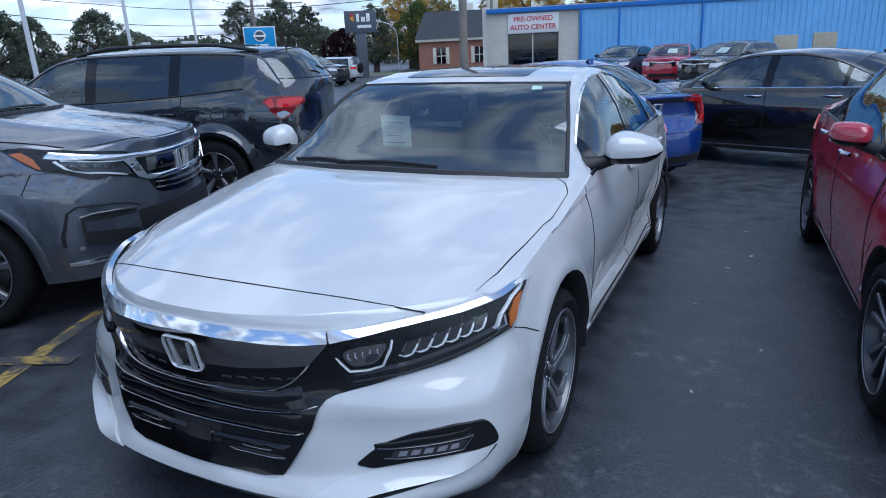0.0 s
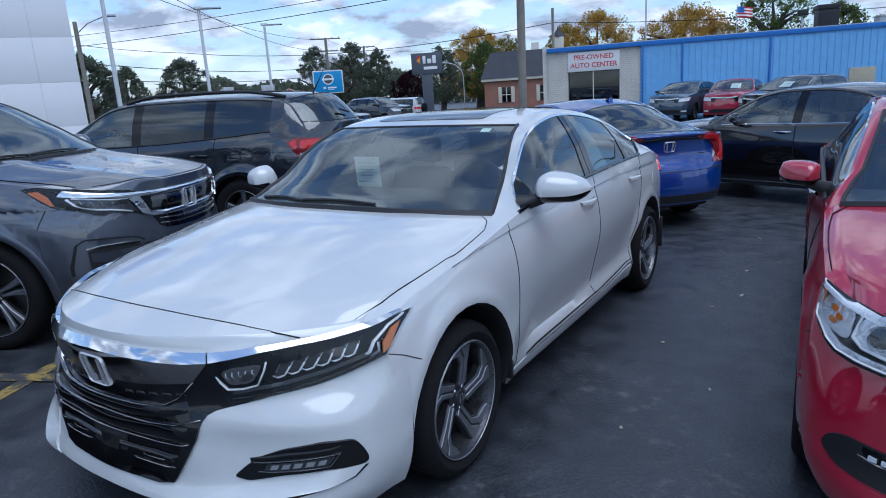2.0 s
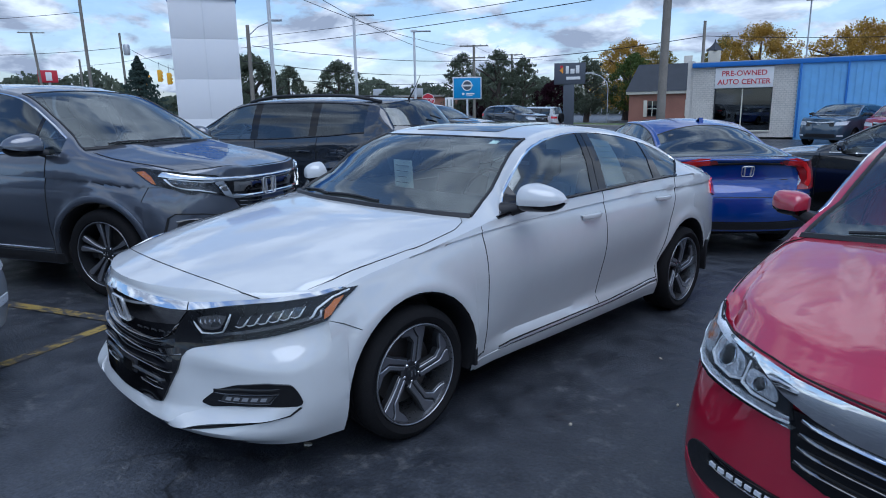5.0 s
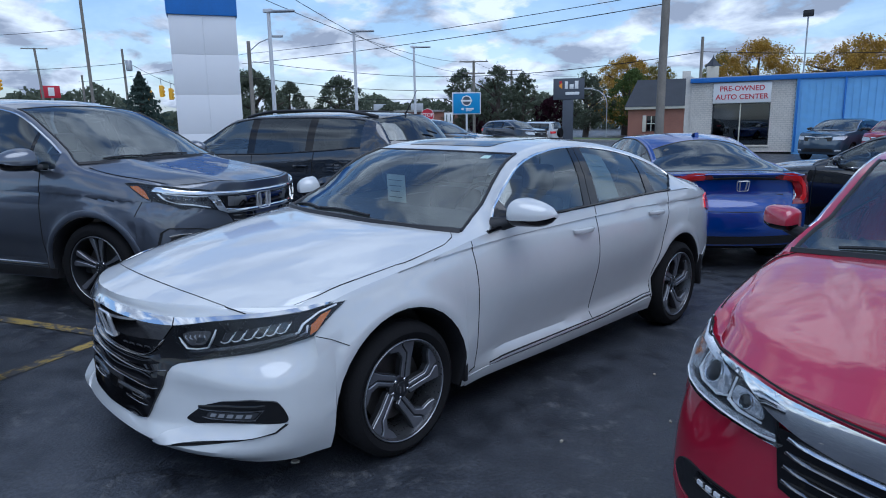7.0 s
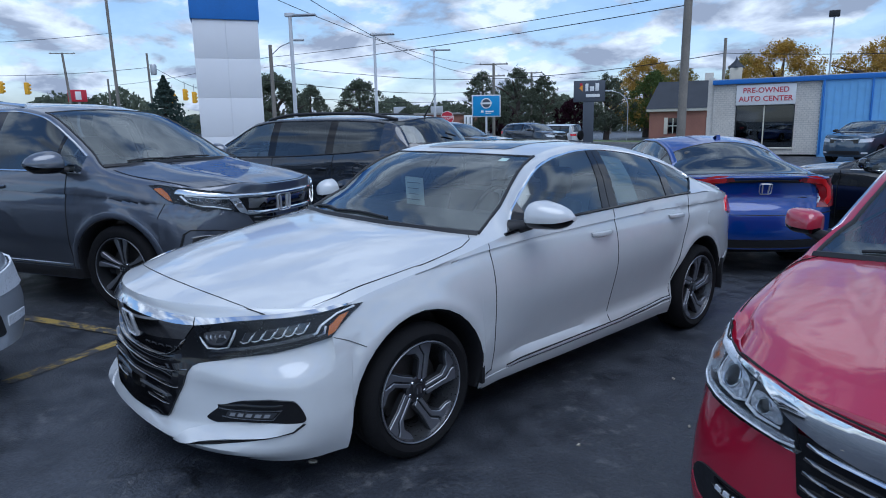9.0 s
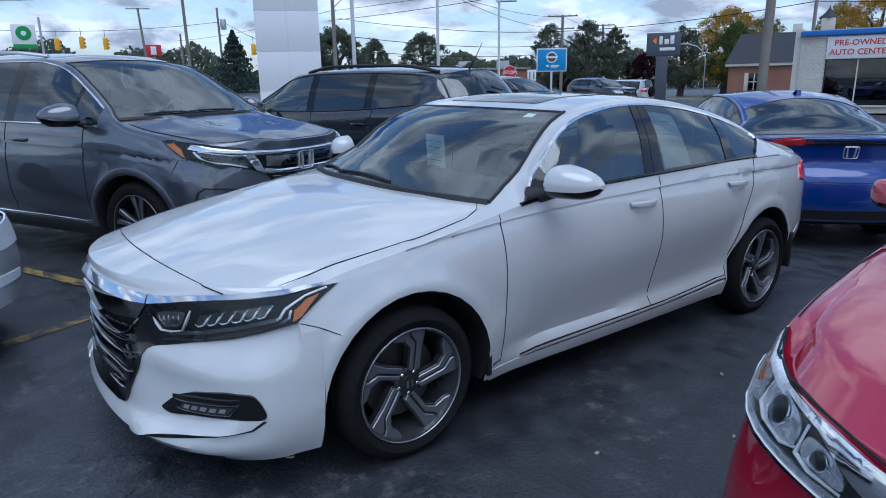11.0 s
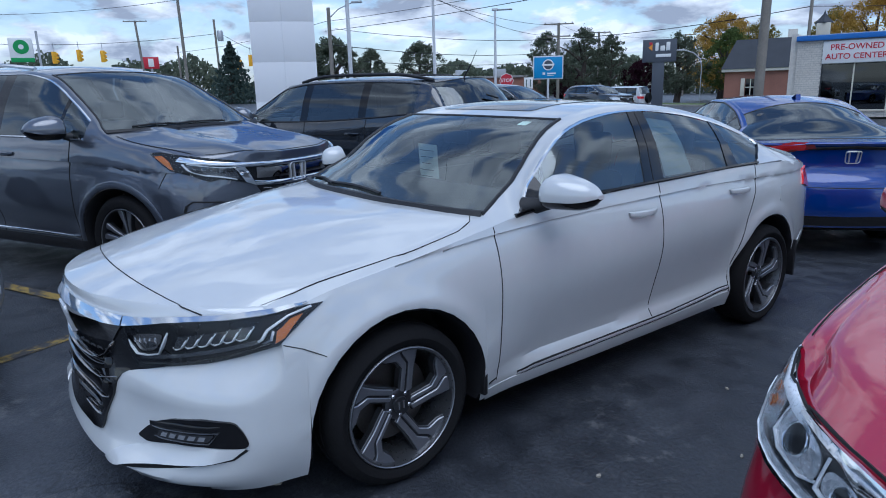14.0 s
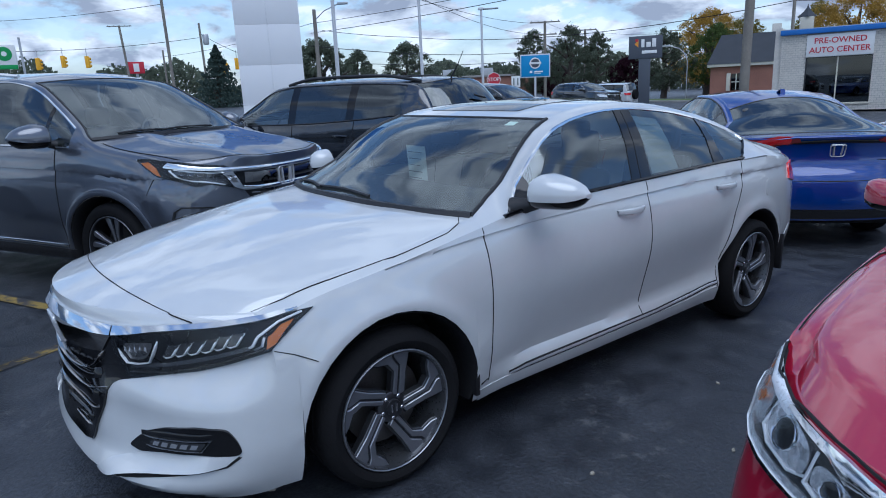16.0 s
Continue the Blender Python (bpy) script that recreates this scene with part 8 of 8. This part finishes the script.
# ---- cars further off ----
LOW = dict(fine=(7, 3, 6), arch_n=8, step=0.14)
FAR_SUV = dict(SUV, **LOW, wb=2.66, s2=3.45, hub=0.35, arch=0.41, rim=0.23, rear_header=3.10, deck=3.43,
    wid=((-0.48, 0.86), (-0.3, 0.90), (0, 0.915), (0.6, 0.925), (2.0, 0.925), (2.8, 0.915), (3.2, 0.89), (3.45, 0.85)),
    rail=((-0.48, 1.005), (0.36, 1.11), (0.42, 1.135), (0.8, 1.36), (1.24, 1.54), (1.6, 1.585), (2.4, 1.585), (3.0, 1.54), (3.25, 1.46), (3.45, 1.22)),
    top=((-0.48, 1.02), (0.0, 1.10), (0.3, 1.15), (0.42, 1.185), (0.8, 1.40), (1.24, 1.60), (1.6, 1.66), (2.2, 1.68), (2.8, 1.66), (3.10, 1.62), (3.43, 1.22), (3.45, 1.20)),
    bul=((-0.48, 0.34), (-0.2, 0.28), (0.42, 0.20), (1.24, 0.08), (2.2, 0.0), (2.8, -0.08), (3.10, -0.22), (3.45, -0.28)), door_c=2.5, windows=((0.66, 1.55), (1.68, 2.40), (2.5, 3.05)))
FAR_SEDAN = dict({k: v for k, v in SEDAN.items() if k not in ("own_sill", "plan_n", "plan_e", "ledge", "fold", "mouth")}, **LOW)


def far_car(spec, colour, x, y, rz, label):
    root, sh = car(spec.get("category", "sedan") if spec.get("category") else "sedan", spec, colour, pose(x, y, 0, 0, 0, rz), label, False)
    top_ = sh.belt(sh.s1)
    z1 = top_ - 0.04
    panel("grille", rounded([(-0.50, z1 - 0.22), (0.50, z1 - 0.22), (0.52, z1 - 0.04), (-0.52, z1 - 0.04)], 0.03), sh.front, GLOSS, root, 0.004, 0.01, 0.08)
    ribbon("chrome_bar", [(-0.52, z1 - 0.05), (0, z1 - 0.08), (0.52, z1 - 0.05)], sh.front, 0.05, CHROME, root, 0.008, 1, 0.1, depth=0.01)
    badge(root, sh.front, (0, z1 - 0.11), 0.14, 0.11, off=0.02)
    panel("lower_intake", rounded([(-0.60, 0.36), (0.60, 0.36), (0.55, 0.50), (-0.48, 0.50)], 0.03), sh.front, PLASTIC, root, 0.004, 0.01, 0.08)
    for sg in (1, -1):
        panel("headlight", [(0.52, z1 - 0.18), (0.85, z1 - 0.16), (1.05, z1 - 0.02), (0.95, z1), (0.56, z1 - 0.05)], lambda p, z, sg=sg: sh.front(sg * p, z), LAMP, root, 0.006, 0.012, 0.06, sg, "clear headlight")
        panel("fog_lamp", [(0.62, 0.40), (0.80, 0.41), (0.80, 0.46), (0.62, 0.46)], lambda p, z, sg=sg: sh.front(sg * p, z), LAMP, root, 0.006, 0.01, 0.06, sg)
        zt = sh.belt(sh.s2)
        panel("tail_light", [(0.55, zt - 0.20), (0.95, zt - 0.22), (1.02, zt - 0.05), (0.60, zt - 0.06)], lambda p, z, sg=sg: sh.rear(sg * p, z), REDLENS, root, 0.008, 0.012, 0.06, -sg, "red tail light")
    return root, sh


far_car(FAR_SUV, STEEL, -4.4, 27.2, -8, "steel blue suv parked before the blue building")
r1, s1_ = far_car(FAR_SUV, RED, -2.1, 26.6, -2, "red suv parked before the blue building")
r2, s2_ = far_car(FAR_SUV, BLACK, -0.2, 22.6, -28, "dark suv with a white sheet in its windshield")
for r_, s_ in ((r1, s1_), (r2, s2_)):
    window_sheet(r_, s_, 0.2, 0.62, 0.34, 0.36, 3, PAPERWHITE)
far_car(FAR_SEDAN, STEEL, 1.2, 28.0, 60, "grey sedan parked before the blue building")
far_car(FAR_SUV, MAROON, 3.6, 14.9, -100, "dark maroon suv parked beyond the black sedan")
far_car(FAR_SUV, BLACK, 5.4, 19.4, -20, "black suv parked near the blue building")
far_car(FAR_SUV, SILVER, -26.0, 25.2, 130, "white suv parked across the lot")
far_car(dict(FAR_SUV, rim_mat=ALLOY), NAVY, -20.6, 29.3, 84, "dark crossover parked across the lot")
far_car(FAR_SEDAN, SILVER, -24.6, 27.0, 112, "pale silver sedan parked across the lot")
BOXY = dict(FAR_SUV, cowl=0.55, header=0.86, rear_header=3.22, deck=3.44,
    belt=((-0.48, 1.08), (0.45, 1.14), (1.8, 1.15), (3.45, 1.15)),
    rail=((-0.48, 1.085), (0.50, 1.145), (0.55, 1.17), (0.86, 1.66), (1.2, 1.70), (3.1, 1.68), (3.30, 1.62), (3.45, 1.20)), railw=((0.5, 0.80), (0.86, 0.74), (1.6, 0.72), (3.3, 0.74), (3.45, 0.80)),
    top=((-0.48, 1.10), (0.50, 1.16), (0.55, 1.19), (0.86, 1.74), (1.2, 1.80), (3.0, 1.80), (3.22, 1.77), (3.44, 1.22), (3.45, 1.20)), windows=((0.78, 1.50), (1.62, 2.40), (2.5, 3.18)))
off, osh = far_car(BOXY, WHITE, -24.6, 32.9, -80, "white boxy off-roader with a spare wheel on its tailgate")
off.matrix_world = off.matrix_world @ Matrix.Scale(0.87, 4)
bm = bmesh.new()
rq = osh.rear(0.15, 0.98)
lathe(bm, [(0.34, 0.0), (0.36, 0.10), (0.34, 0.20), (0.28, 0.22), (0.20, 0.20), (0.02, 0.21)], 24, "Y", (rq.x, rq.y - 0.02, rq.z))
part("spare_wheel", bm, TYRE, off, "black spare wheel on the tailgate")
far_car(FAR_SUV, BLACK, -12.0, 14.4, 100, "black suv parked behind the navy suv")
far_car(dict(RSEDAN, bot=((-0.47, 0.29), (0.0, 0.24), (0.5, 0.20), (2.4, 0.20), (3.1, 0.25), (3.48, 0.28))), SILVER, -1.90, -2.17, 117, "silver sedan with dark grille, parked beside the grey suv")

# ---- small things on the asphalt ----
LEAF = mat("dry_leaf", (0.36, 0.33, 0.27), 0.8, 0, 0, 0.3, 20)
rnd = random.Random(11)
bits = ((1.40, 2.55), (1.25, 1.75), (1.5, 3.6), (1.33, 0.62), (1.7, -0.35), (1.55, 2.9), (1.2, 4.2), (0.55, -0.42), (1.62, 1.2), (1.9, -0.9), (-1.2, -1.6), (1.45, 4.9))
for k, (x, y) in enumerate(bits):
    bm = bmesh.new()
    n = 7
    s = rnd.uniform(0.012, 0.026)
    ring = [Vector((math.cos(2 * math.pi * i / n) * s * rnd.uniform(0.6, 1.2), math.sin(2 * math.pi * i / n) * s * 0.6 * rnd.uniform(0.7, 1.2), 0.004 + 0.006 * rnd.random())) for i in range(n)]
    mid = bm.verts.new((0, 0, 0.010))
    vs = [bm.verts.new(p) for p in ring]
    low = [bm.verts.new(Vector((p.x, p.y, 0.0))) for p in ring]
    for i in range(n):
        bm.faces.new((mid, vs[i], vs[(i + 1) % n]))
        bm.faces.new((vs[i], low[i], low[(i + 1) % n], vs[(i + 1) % n]))
    o = tagged(part("fallen_leaf", bm, LEAF, None), "small dry leaf lying on the asphalt", "leaf", "fallen leaves")
    o.matrix_world = pose(x, y, 0, 0, 0, rnd.uniform(0, 360))
